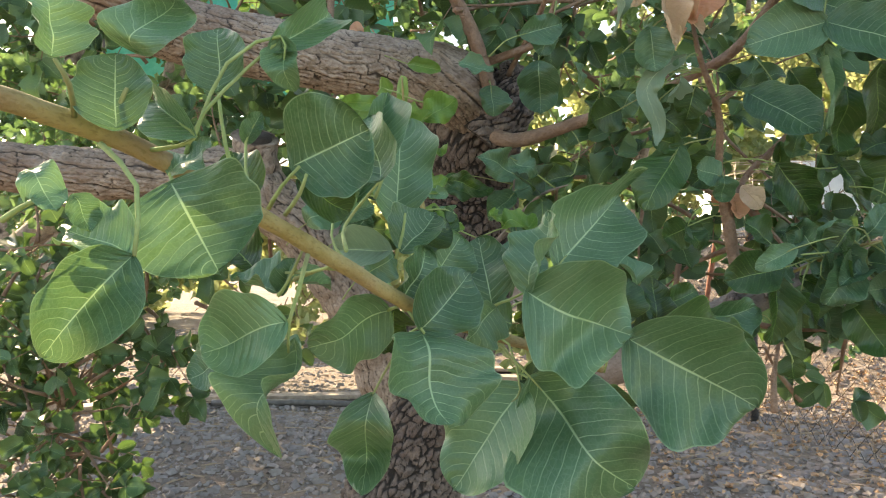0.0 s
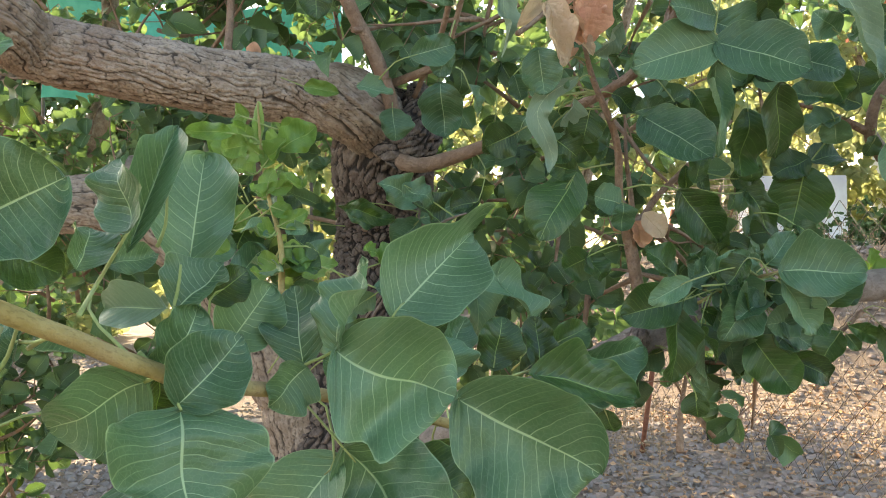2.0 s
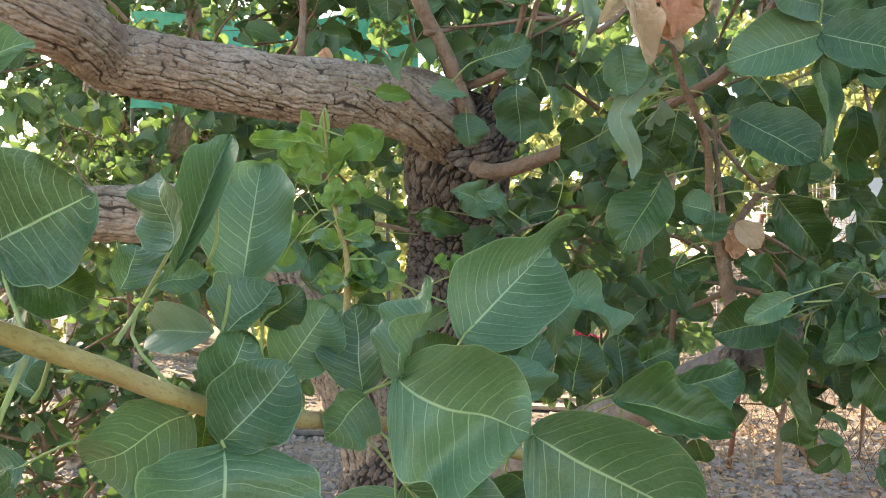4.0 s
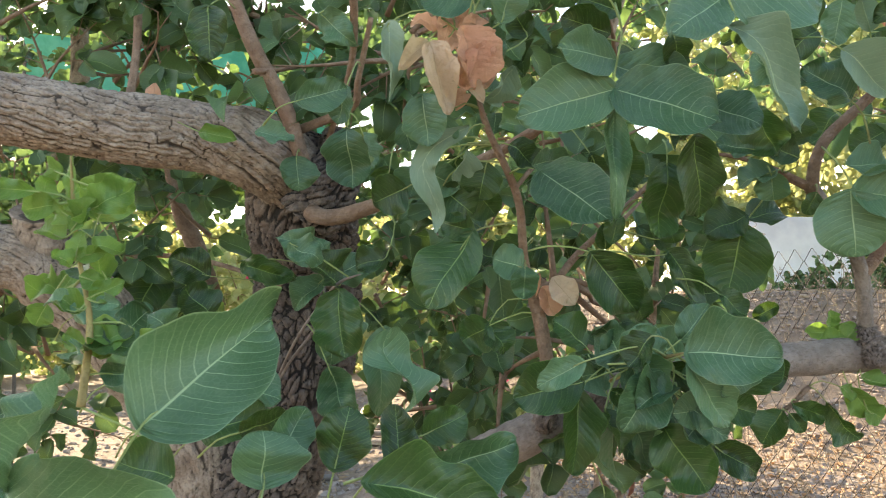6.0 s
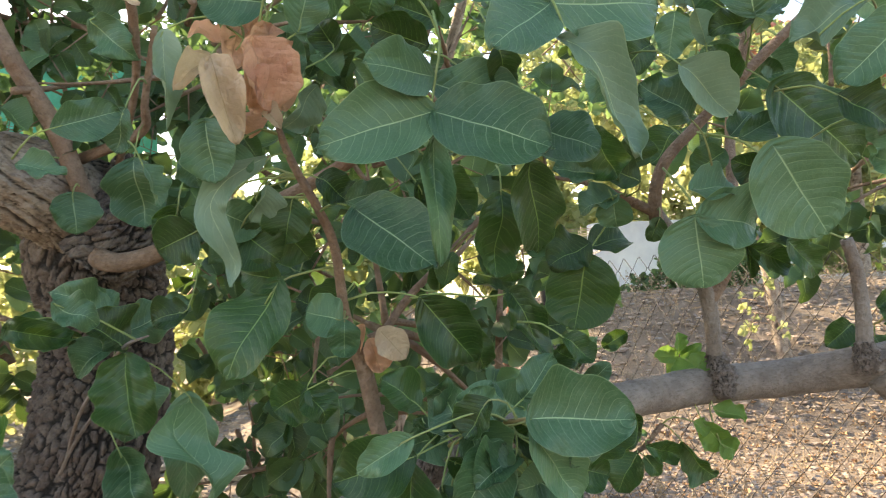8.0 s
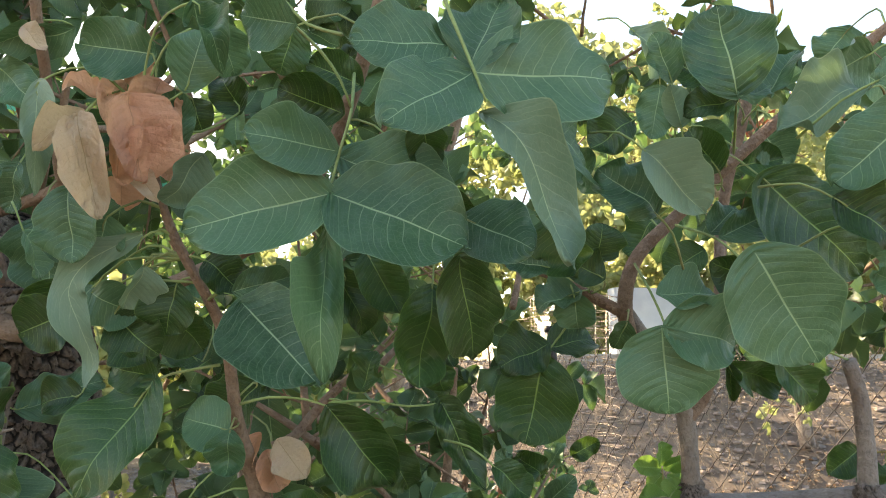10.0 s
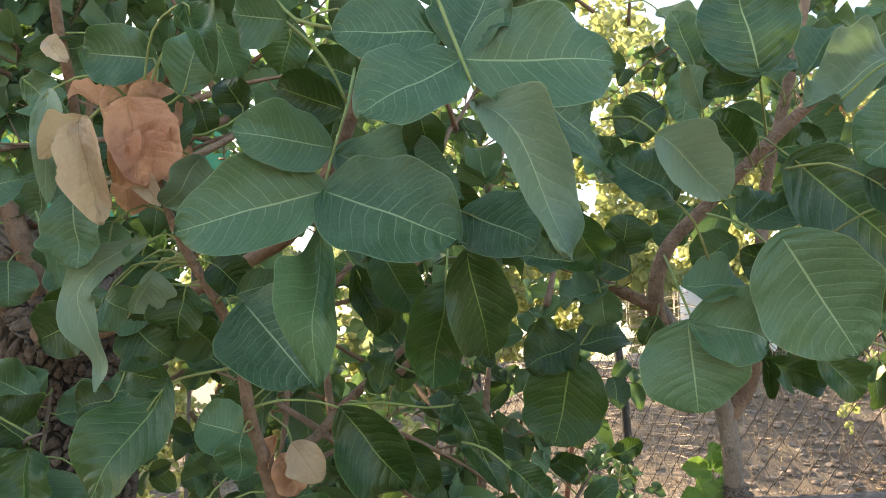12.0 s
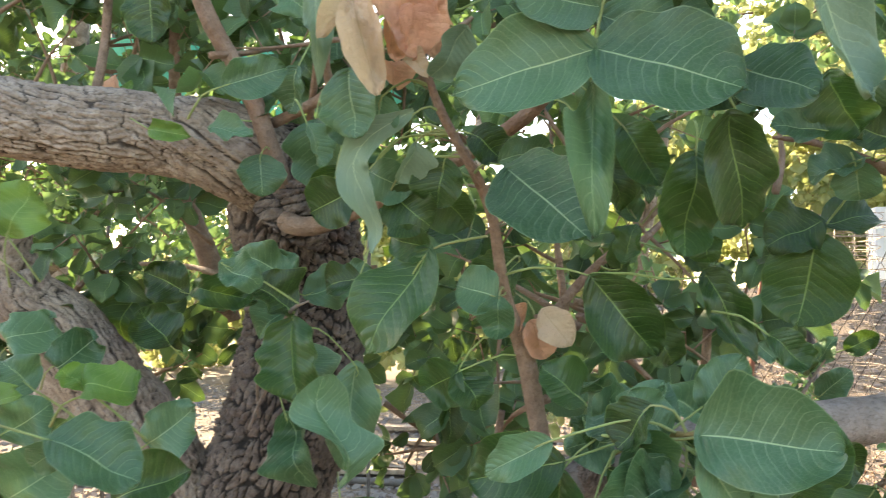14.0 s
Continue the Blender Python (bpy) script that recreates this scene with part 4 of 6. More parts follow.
petiole((0.338, 1.047, 1.514), (0.276, 1.051, 1.521))
leaf(tree, (0.369, 1.020, 1.475), (0.383, 1.010, 1.524), 0.040, 25, "flat")
petiole((0.369, 1.020, 1.475), (0.383, 1.010, 1.524))
leaf(tree, (0.380, 0.971, 1.527), (0.404, 0.962, 1.478), 0.029, -3, "wavy")
petiole((0.380, 0.971, 1.527), (0.404, 0.962, 1.478))
leaf(tree, (0.454, 0.966, 1.513), (0.411, 0.976, 1.521), 0.043, -51, "flat")
leaf(tree, (0.391, 1.029, 1.537), (0.404, 1.062, 1.503), 0.039, 8, "flat")
petiole((0.391, 1.029, 1.537), (0.404, 1.062, 1.503))
leaf(tree, (0.452, 1.043, 1.545), (0.439, 1.056, 1.506), 0.044, 7, "flat", LEAF_DARK)
petiole((0.452, 1.043, 1.545), (0.439, 1.056, 1.506))
leaf(tree, (0.493, 1.031, 1.467), (0.438, 1.030, 1.486), 0.041, -50, "flat", LEAF_DARK)
leaf(tree, (0.508, 1.045, 1.498), (0.462, 1.042, 1.515), 0.034, -26, "flat", LEAF_DARK)
leaf(tree, (0.406, 1.077, 1.478), (0.389, 1.077, 1.513), 0.034, -28, "flat", LEAF_DARK)
petiole((0.406, 1.077, 1.478), (0.389, 1.077, 1.513))
leaf(tree, (0.363, 1.098, 1.495), (0.372, 1.103, 1.466), 0.031, 0, "flat", LEAF_DARK)
petiole((0.363, 1.098, 1.495), (0.372, 1.103, 1.466))
leaf(tree, (0.709, 1.142, 1.409), (0.728, 1.136, 1.345), 0.050, 41, "wavy", LEAF_DARK)
petiole((0.709, 1.142, 1.409), (0.728, 1.136, 1.345))
leaf(tree, (0.763, 1.164, 1.366), (0.769, 1.156, 1.406), 0.043, 12, "flat", LEAF_DARK)
petiole((0.763, 1.164, 1.366), (0.769, 1.156, 1.406))
leaf(tree, (0.765, 1.028, 1.391), (0.716, 1.031, 1.433), 0.052, -5, "wavy")
petiole((0.765, 1.028, 1.391), (0.716, 1.031, 1.433))
leaf(tree, (0.745, 1.003, 1.440), (0.797, 0.996, 1.387), 0.048, 26, "folded", LEAF_PALE)
petiole((0.745, 1.003, 1.440), (0.797, 0.996, 1.387))
leaf(tree, (0.830, 0.998, 1.493), (0.812, 0.989, 1.571), 0.076, -4, "flat")
leaf(tree, (0.835, 1.007, 1.494), (0.795, 1.028, 1.483), 0.033, -12, "flat", LEAF_DARK)
leaf(tree, (0.832, 0.998, 1.488), (0.866, 0.999, 1.507), 0.028, -6, "wavy")
leaf(tree, (0.810, 1.075, 1.532), (0.788, 1.061, 1.575), 0.039, -19, "flat")
petiole((0.810, 1.075, 1.532), (0.788, 1.061, 1.575))
leaf(tree, (0.801, 1.043, 1.476), (0.787, 1.033, 1.512), 0.025, -37, "folded", LEAF_PALE)
petiole((0.801, 1.043, 1.476), (0.787, 1.033, 1.512))
leaf(tree, (0.859, 1.083, 1.447), (0.829, 1.084, 1.487), 0.044, -56, "flat", LEAF_DARK)
petiole((0.859, 1.083, 1.447), (0.829, 1.084, 1.487))
leaf(tree, (0.809, 1.078, 1.445), (0.850, 1.076, 1.447), 0.033, 20, "flat")
petiole((0.809, 1.078, 1.445), (0.850, 1.076, 1.447))
leaf(tree, (0.929, 0.969, 1.491), (0.852, 0.975, 1.460), 0.045, 3, "wavy", LEAF_PALE)
petiole((0.929, 0.969, 1.491), (0.852, 0.975, 1.460))
leaf(tree, (0.952, 0.981, 1.532), (0.902, 0.991, 1.502), 0.051, -43, "flat")
petiole((0.952, 0.981, 1.532), (0.902, 0.991, 1.502))
leaf(tree, (0.852, 1.073, 1.380), (0.902, 1.069, 1.404), 0.032, 30, "flat")
leaf(tree, (0.853, 1.092, 1.388), (0.882, 1.092, 1.415), 0.028, -11, "flat")
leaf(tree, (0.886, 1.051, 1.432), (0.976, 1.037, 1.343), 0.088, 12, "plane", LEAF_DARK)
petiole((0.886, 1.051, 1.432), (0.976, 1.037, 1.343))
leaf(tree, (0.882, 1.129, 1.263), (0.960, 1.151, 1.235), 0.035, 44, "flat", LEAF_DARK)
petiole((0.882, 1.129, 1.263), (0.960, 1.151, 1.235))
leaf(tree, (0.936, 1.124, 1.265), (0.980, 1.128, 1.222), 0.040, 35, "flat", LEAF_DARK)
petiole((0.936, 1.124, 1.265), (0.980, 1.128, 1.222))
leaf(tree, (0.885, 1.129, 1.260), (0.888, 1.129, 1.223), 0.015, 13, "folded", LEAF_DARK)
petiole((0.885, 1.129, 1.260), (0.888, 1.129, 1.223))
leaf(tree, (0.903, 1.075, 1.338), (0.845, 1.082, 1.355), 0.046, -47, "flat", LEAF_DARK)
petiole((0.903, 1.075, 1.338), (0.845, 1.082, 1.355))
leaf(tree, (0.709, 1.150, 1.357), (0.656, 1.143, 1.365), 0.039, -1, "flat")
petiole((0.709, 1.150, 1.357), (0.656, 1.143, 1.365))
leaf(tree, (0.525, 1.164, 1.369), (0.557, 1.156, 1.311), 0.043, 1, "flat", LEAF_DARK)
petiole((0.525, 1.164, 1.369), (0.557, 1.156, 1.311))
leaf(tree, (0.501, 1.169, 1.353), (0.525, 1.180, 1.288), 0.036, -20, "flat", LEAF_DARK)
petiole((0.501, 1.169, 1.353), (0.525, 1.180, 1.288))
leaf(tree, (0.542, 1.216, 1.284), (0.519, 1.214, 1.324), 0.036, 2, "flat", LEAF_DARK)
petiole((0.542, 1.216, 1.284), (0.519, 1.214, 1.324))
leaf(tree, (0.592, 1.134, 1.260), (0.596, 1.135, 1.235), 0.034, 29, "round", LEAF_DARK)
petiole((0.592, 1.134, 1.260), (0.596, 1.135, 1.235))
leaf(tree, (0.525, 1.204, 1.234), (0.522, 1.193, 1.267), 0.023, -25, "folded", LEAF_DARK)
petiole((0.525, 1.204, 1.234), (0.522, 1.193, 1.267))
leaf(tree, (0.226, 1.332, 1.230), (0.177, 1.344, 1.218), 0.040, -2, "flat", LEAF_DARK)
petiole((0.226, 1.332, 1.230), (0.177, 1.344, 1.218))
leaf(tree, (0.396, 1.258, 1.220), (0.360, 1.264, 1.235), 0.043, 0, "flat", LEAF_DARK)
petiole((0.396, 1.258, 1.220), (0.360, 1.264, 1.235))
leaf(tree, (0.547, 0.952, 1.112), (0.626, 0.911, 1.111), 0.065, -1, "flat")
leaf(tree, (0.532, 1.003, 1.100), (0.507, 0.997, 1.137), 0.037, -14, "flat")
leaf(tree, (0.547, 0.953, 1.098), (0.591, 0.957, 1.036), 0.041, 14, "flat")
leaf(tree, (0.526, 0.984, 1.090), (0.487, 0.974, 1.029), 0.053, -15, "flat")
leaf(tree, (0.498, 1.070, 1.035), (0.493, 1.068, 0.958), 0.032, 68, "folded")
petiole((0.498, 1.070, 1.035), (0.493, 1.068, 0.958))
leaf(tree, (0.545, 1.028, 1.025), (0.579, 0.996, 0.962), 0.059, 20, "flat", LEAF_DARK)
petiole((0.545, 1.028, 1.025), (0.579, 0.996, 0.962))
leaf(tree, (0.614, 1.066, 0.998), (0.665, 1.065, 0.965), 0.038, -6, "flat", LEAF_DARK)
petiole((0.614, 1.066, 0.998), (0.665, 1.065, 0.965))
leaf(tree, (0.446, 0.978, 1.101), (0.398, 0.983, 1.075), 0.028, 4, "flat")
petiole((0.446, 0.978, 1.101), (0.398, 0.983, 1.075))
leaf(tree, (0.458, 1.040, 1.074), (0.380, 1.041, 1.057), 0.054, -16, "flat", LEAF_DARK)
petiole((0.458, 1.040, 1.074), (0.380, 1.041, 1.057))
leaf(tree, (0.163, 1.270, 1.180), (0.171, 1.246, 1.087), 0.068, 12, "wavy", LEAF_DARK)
petiole((0.163, 1.270, 1.180), (0.171, 1.246, 1.087))
leaf(tree, (0.163, 1.270, 1.187), (0.122, 1.241, 1.226), 0.054, 26, "wavy", LEAF_DARK)
petiole((0.163, 1.270, 1.187), (0.122, 1.241, 1.226))
leaf(tree, (0.166, 1.343, 1.426), (0.172, 1.357, 1.338), 0.073, -2, "flat")
petiole((0.166, 1.343, 1.426), (0.172, 1.357, 1.338))
leaf(tree, (0.085, 1.370, 1.388), (0.091, 1.364, 1.335), 0.056, -29, "flat")
petiole((0.085, 1.370, 1.388), (0.091, 1.364, 1.335))
leaf(tree, (0.118, 1.165, 1.423), (0.184, 1.174, 1.444), 0.045, 20, "flat")
petiole((0.118, 1.165, 1.423), (0.184, 1.174, 1.444))
leaf(tree, (0.281, 1.047, 1.398), (0.287, 1.041, 1.339), 0.049, 6, "flat")
petiole((0.281, 1.047, 1.398), (0.287, 1.041, 1.339))
leaf(tree, (0.149, 0.881, 1.020), (0.175, 0.897, 1.069), 0.039, 20, "flat")
petiole((0.149, 0.881, 1.020), (0.175, 0.897, 1.069))
leaf(tree, (0.201, 0.889, 1.014), (0.214, 0.900, 1.069), 0.046, 4, "round", LEAF_DARK)
petiole((0.201, 0.889, 1.014), (0.214, 0.900, 1.069))
leaf(tree, (0.145, 0.852, 1.006), (0.143, 0.864, 1.054), 0.062, 20, "round")
petiole((0.145, 0.852, 1.006), (0.143, 0.864, 1.054))
leaf(tree, (0.274, 0.905, 1.006), (0.370, 0.896, 1.032), 0.055, 19, "cupped")
petiole((0.274, 0.905, 1.006), (0.370, 0.896, 1.032))
leaf(tree, (0.073, 0.835, 1.019), (0.027, 0.835, 1.033), 0.047, 14, "flat", LEAF_DARK)
petiole((0.073, 0.835, 1.019), (0.027, 0.835, 1.033))
leaf(tree, (0.488, 1.081, 0.951), (0.492, 1.084, 0.916), 0.034, 37, "flat", LEAF_DARK)
petiole((0.488, 1.081, 0.951), (0.492, 1.084, 0.916))
leaf(tree, (0.332, 0.939, 0.957), (0.343, 0.944, 0.930), 0.029, 32, "flat", LEAF_DARK)
petiole((0.332, 0.939, 0.957), (0.343, 0.944, 0.930))
leaf(tree, (0.016, 0.899, 1.138), (-0.031, 0.900, 1.124), 0.027, 4, "wavy", LEAF_YOUNG)
petiole((0.016, 0.899, 1.138), (-0.031, 0.900, 1.124))
leaf(tree, (-0.072, 0.884, 1.265), (-0.117, 0.869, 1.266), 0.019, -20, "wavy", LEAF_YOUNG)
petiole((-0.072, 0.884, 1.265), (-0.117, 0.869, 1.266))
leaf(tree, (-0.048, 0.903, 1.260), (-0.048, 0.901, 1.306), 0.013, 9, "twisted", LEAF_YOUNG)
petiole((-0.048, 0.903, 1.260), (-0.048, 0.901, 1.306))
leaf(tree, (-0.022, 0.892, 1.250), (0.016, 0.894, 1.276), 0.030, 2, "wavy", LEAF_YOUNG)
petiole((-0.022, 0.892, 1.250), (0.016, 0.894, 1.276))
leaf(tree, (-0.074, 0.895, 1.262), (-0.062, 0.897, 1.280), 0.020, 55, "wavy", LEAF_YOUNG)
petiole((-0.074, 0.895, 1.262), (-0.062, 0.897, 1.280))
leaf(tree, (-0.041, 0.893, 1.240), (-0.062, 0.890, 1.257), 0.020, -37, "wavy", LEAF_YOUNG)
petiole((-0.041, 0.893, 1.240), (-0.062, 0.890, 1.257))
leaf(tree, (-0.041, 0.893, 1.231), (-0.023, 0.891, 1.255), 0.018, 5, "flat", LEAF_YOUNG)
petiole((-0.041, 0.893, 1.231), (-0.023, 0.891, 1.255))
leaf(tree, (-0.038, 0.894, 1.203), (-0.032, 0.892, 1.230), 0.019, 6, "flat", LEAF_YOUNG)
petiole((-0.038, 0.894, 1.203), (-0.032, 0.892, 1.230))
leaf(tree, (-0.035, 0.894, 1.206), (-0.010, 0.892, 1.211), 0.017, 29, "flat", LEAF_YOUNG)
petiole((-0.035, 0.894, 1.206), (-0.010, 0.892, 1.211))
leaf(tree, (-0.032, 0.894, 1.188), (-0.010, 0.895, 1.180), 0.020, 22, "flat", LEAF_YOUNG)
petiole((-0.032, 0.894, 1.188), (-0.010, 0.895, 1.180))
leaf(tree, (-0.023, 0.894, 1.169), (0.006, 0.899, 1.184), 0.019, 12, "wavy", LEAF_YOUNG)
petiole((-0.023, 0.894, 1.169), (0.006, 0.899, 1.184))
leaf(tree, (-0.029, 0.894, 1.157), (-0.059, 0.901, 1.167), 0.022, 6, "wavy", LEAF_YOUNG)
petiole((-0.029, 0.894, 1.157), (-0.059, 0.901, 1.167))
leaf(tree, (-0.023, 0.895, 1.132), (0.020, 0.889, 1.126), 0.043, -19, "wavy", LEAF_DARK)
petiole((-0.023, 0.895, 1.132), (0.020, 0.889, 1.126))
leaf(tree, (-0.024, 0.895, 1.120), (0.010, 0.898, 1.139), 0.027, 19, "wavy", LEAF_YOUNG)
petiole((-0.024, 0.895, 1.120), (0.010, 0.898, 1.139))
leaf(tree, (-0.027, 0.895, 1.126), (-0.049, 0.899, 1.136), 0.022, -8, "flat", LEAF_YOUNG)
petiole((-0.027, 0.895, 1.126), (-0.049, 0.899, 1.136))
leaf(tree, (-0.151, 1.212, 1.275), (-0.124, 1.204, 1.336), 0.065, 27, "wavy", LEAF_YOUNG)
petiole((-0.151, 1.212, 1.275), (-0.124, 1.204, 1.336))
leaf(tree, (-0.154, 1.212, 1.279), (-0.180, 1.211, 1.327), 0.039, 28, "wavy", LEAF_YOUNG)
petiole((-0.154, 1.212, 1.279), (-0.180, 1.211, 1.327))
leaf(tree, (-0.170, 1.194, 1.263), (-0.201, 1.186, 1.291), 0.053, 21, "wavy", LEAF_YOUNG)
petiole((-0.170, 1.194, 1.263), (-0.201, 1.186, 1.291))
leaf(tree, (-0.036, 1.302, 1.600), (-0.032, 1.301, 1.519), 0.055, -24, "flat", LEAF_DARK)
petiole((-0.036, 1.302, 1.600), (-0.032, 1.301, 1.519))
leaf(tree, (-0.059, 1.356, 1.424), (-0.003, 1.349, 1.414), 0.029, 26, "flat", LEAF_YOUNG)
petiole((-0.059, 1.356, 1.424), (-0.003, 1.349, 1.414))
leaf(tree, (0.028, 1.341, 1.421), (0.089, 1.334, 1.410), 0.033, -7, "flat")
petiole((0.028, 1.341, 1.421), (0.089, 1.334, 1.410))
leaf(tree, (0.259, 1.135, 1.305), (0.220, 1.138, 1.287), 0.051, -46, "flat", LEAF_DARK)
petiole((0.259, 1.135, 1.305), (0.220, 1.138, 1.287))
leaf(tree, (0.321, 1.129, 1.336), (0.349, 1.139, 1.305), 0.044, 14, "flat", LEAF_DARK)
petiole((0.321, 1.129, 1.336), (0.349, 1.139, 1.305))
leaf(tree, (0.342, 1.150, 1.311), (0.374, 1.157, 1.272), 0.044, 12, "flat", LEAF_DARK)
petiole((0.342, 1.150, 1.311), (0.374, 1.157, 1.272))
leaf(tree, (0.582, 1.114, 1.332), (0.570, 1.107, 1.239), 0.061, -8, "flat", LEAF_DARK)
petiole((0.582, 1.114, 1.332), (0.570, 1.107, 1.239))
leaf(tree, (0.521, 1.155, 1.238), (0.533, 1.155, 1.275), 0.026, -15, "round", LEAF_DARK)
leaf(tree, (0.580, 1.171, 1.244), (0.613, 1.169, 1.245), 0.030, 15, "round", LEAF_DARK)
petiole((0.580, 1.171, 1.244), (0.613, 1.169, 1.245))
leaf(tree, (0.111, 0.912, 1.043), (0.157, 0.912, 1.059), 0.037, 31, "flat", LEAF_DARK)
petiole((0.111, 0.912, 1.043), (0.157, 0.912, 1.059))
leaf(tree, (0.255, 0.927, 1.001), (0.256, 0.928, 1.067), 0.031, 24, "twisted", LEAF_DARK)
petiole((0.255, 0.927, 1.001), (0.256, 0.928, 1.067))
leaf(tree, (0.259, 1.105, 1.035), (0.250, 1.113, 1.138), 0.034, 49, "twisted")
petiole((0.259, 1.105, 1.035), (0.250, 1.113, 1.138))
leaf(tree, (0.243, 0.968, 0.998), (0.276, 0.964, 1.025), 0.029, -5, "flat", LEAF_DARK)
petiole((0.243, 0.968, 0.998), (0.276, 0.964, 1.025))
leaf(tree, (0.281, 0.983, 1.027), (0.327, 0.986, 1.048), 0.036, 12, "flat", LEAF_DARK)
petiole((0.281, 0.983, 1.027), (0.327, 0.986, 1.048))
leaf(tree, (0.075, 1.425, 1.202), (-0.017, 1.418, 1.228), 0.037, -25, "wavy", LEAF_DARK)
petiole((0.075, 1.425, 1.202), (-0.017, 1.418, 1.228))
leaf(tree, (0.130, 1.359, 1.230), (0.066, 1.335, 1.263), 0.052, -5, "wavy")
petiole((0.130, 1.359, 1.230), (0.066, 1.335, 1.263))
leaf(tree, (-0.324, 1.834, 1.139), (-0.232, 1.797, 1.224), 0.124, 2, "flat", LEAF_DARK)
petiole((-0.324, 1.834, 1.139), (-0.232, 1.797, 1.224))
leaf(tree, (0.457, 1.051, 1.064), (0.449, 1.046, 0.968), 0.043, -11, "flat", LEAF_DARK)
petiole((0.457, 1.051, 1.064), (0.449, 1.046, 0.968))
leaf(tree, (0.508, 1.071, 1.025), (0.554, 1.078, 0.972), 0.055, -24, "flat", LEAF_DARK)
petiole((0.508, 1.071, 1.025), (0.554, 1.078, 0.972))
leaf(tree, (0.558, 0.985, 1.053), (0.602, 0.991, 1.019), 0.038, 7, "flat")
leaf(tree, (0.562, 1.020, 1.121), (0.594, 1.016, 1.162), 0.037, 6, "wavy")
petiole((0.562, 1.020, 1.121), (0.594, 1.016, 1.162))
leaf(tree, (0.512, 1.065, 1.102), (0.476, 1.058, 1.135), 0.045, -36, "wavy")
petiole((0.512, 1.065, 1.102), (0.476, 1.058, 1.135))
leaf(tree, (0.482, 1.136, 1.108), (0.443, 1.129, 1.143), 0.043, 5, "flat", LEAF_DARK)
petiole((0.482, 1.136, 1.108), (0.443, 1.129, 1.143))
leaf(tree, (0.614, 0.981, 1.071), (0.642, 0.971, 1.118), 0.038, 2, "flat", LEAF_DARK)
petiole((0.614, 0.981, 1.071), (0.642, 0.971, 1.118))
leaf(tree, (0.773, 1.237, 1.012), (0.741, 1.237, 0.969), 0.047, 27, "flat", LEAF_DARK)
petiole((0.773, 1.237, 1.012), (0.741, 1.237, 0.969))
leaf(tree, (0.787, 1.235, 1.022), (0.839, 1.243, 1.001), 0.030, 23, "flat", LEAF_DARK)
petiole((0.787, 1.235, 1.022), (0.839, 1.243, 1.001))
leaf(tree, (0.835, 1.232, 1.022), (0.871, 1.227, 0.967), 0.034, 61, "twisted", LEAF_DARK)
petiole((0.835, 1.232, 1.022), (0.871, 1.227, 0.967))
leaf(tree, (0.783, 1.236, 1.009), (0.800, 1.230, 0.984), 0.021, 24, "flat", LEAF_DARK)
petiole((0.783, 1.236, 1.009), (0.800, 1.230, 0.984))
leaf(tree, (0.875, 1.249, 1.041), (0.911, 1.256, 1.000), 0.039, 55, "flat", LEAF_YOUNG)
petiole((0.875, 1.249, 1.041), (0.911, 1.256, 1.000))
leaf(tree, (0.863, 1.249, 1.043), (0.880, 1.245, 1.026), 0.025, -6, "flat", LEAF_YOUNG)
petiole((0.863, 1.249, 1.043), (0.880, 1.245, 1.026))
leaf(tree, (0.892, 1.247, 1.057), (0.938, 1.242, 1.042), 0.028, -12, "flat", LEAF_YOUNG)
petiole((0.892, 1.247, 1.057), (0.938, 1.242, 1.042))
leaf(tree, (0.898, 1.249, 1.012), (0.922, 1.250, 0.999), 0.031, 40, "flat", LEAF_YOUNG)
petiole((0.898, 1.249, 1.012), (0.922, 1.250, 0.999))
leaf(tree, (0.878, 1.264, 1.111), (0.846, 1.270, 1.107), 0.027, 19, "flat", LEAF_YOUNG)
petiole((0.878, 1.264, 1.111), (0.846, 1.270, 1.107))
leaf(tree, (0.881, 1.263, 1.110), (0.896, 1.259, 1.130), 0.031, -31, "flat", LEAF_YOUNG)
petiole((0.881, 1.263, 1.110), (0.896, 1.259, 1.130))
leaf(tree, (0.365, 1.151, 1.134), (0.329, 1.151, 1.113), 0.051, -9, "flat", LEAF_DARK)
petiole((0.365, 1.151, 1.134), (0.329, 1.151, 1.113))
leaf(tree, (0.365, 1.151, 1.137), (0.385, 1.151, 1.098), 0.045, -12, "flat", LEAF_DARK)
petiole((0.365, 1.151, 1.137), (0.385, 1.151, 1.098))
leaf(tree, (0.423, 1.180, 1.241), (0.383, 1.195, 1.198), 0.054, 3, "flat", LEAF_DARK)
petiole((0.423, 1.180, 1.241), (0.383, 1.195, 1.198))
leaf(tree, (0.523, 1.044, 1.103), (0.541, 1.034, 1.135), 0.034, 7, "wavy")
leaf(tree, (-0.015, 0.993, 1.117), (0.027, 0.984, 1.130), 0.032, 14, "wavy", LEAF_YOUNG)
petiole((-0.015, 0.993, 1.117), (0.027, 0.984, 1.130))
leaf(tree, (-0.095, 0.987, 1.175), (-0.130, 0.986, 1.185), 0.033, 9, "wavy", LEAF_YOUNG)
petiole((-0.095, 0.987, 1.175), (-0.130, 0.986, 1.185))
leaf(tree, (-0.095, 0.987, 1.169), (-0.078, 0.980, 1.198), 0.029, 4, "wavy", LEAF_YOUNG)
petiole((-0.095, 0.987, 1.169), (-0.078, 0.980, 1.198))
leaf(tree, (-0.046, 0.988, 1.187), (-0.064, 0.982, 1.221), 0.026, 46, "wavy", LEAF_YOUNG)
petiole((-0.046, 0.988, 1.187), (-0.064, 0.982, 1.221))
leaf(tree, (-0.033, 0.993, 1.114), (-0.075, 0.985, 1.124), 0.032, 31, "wavy", LEAF_YOUNG)
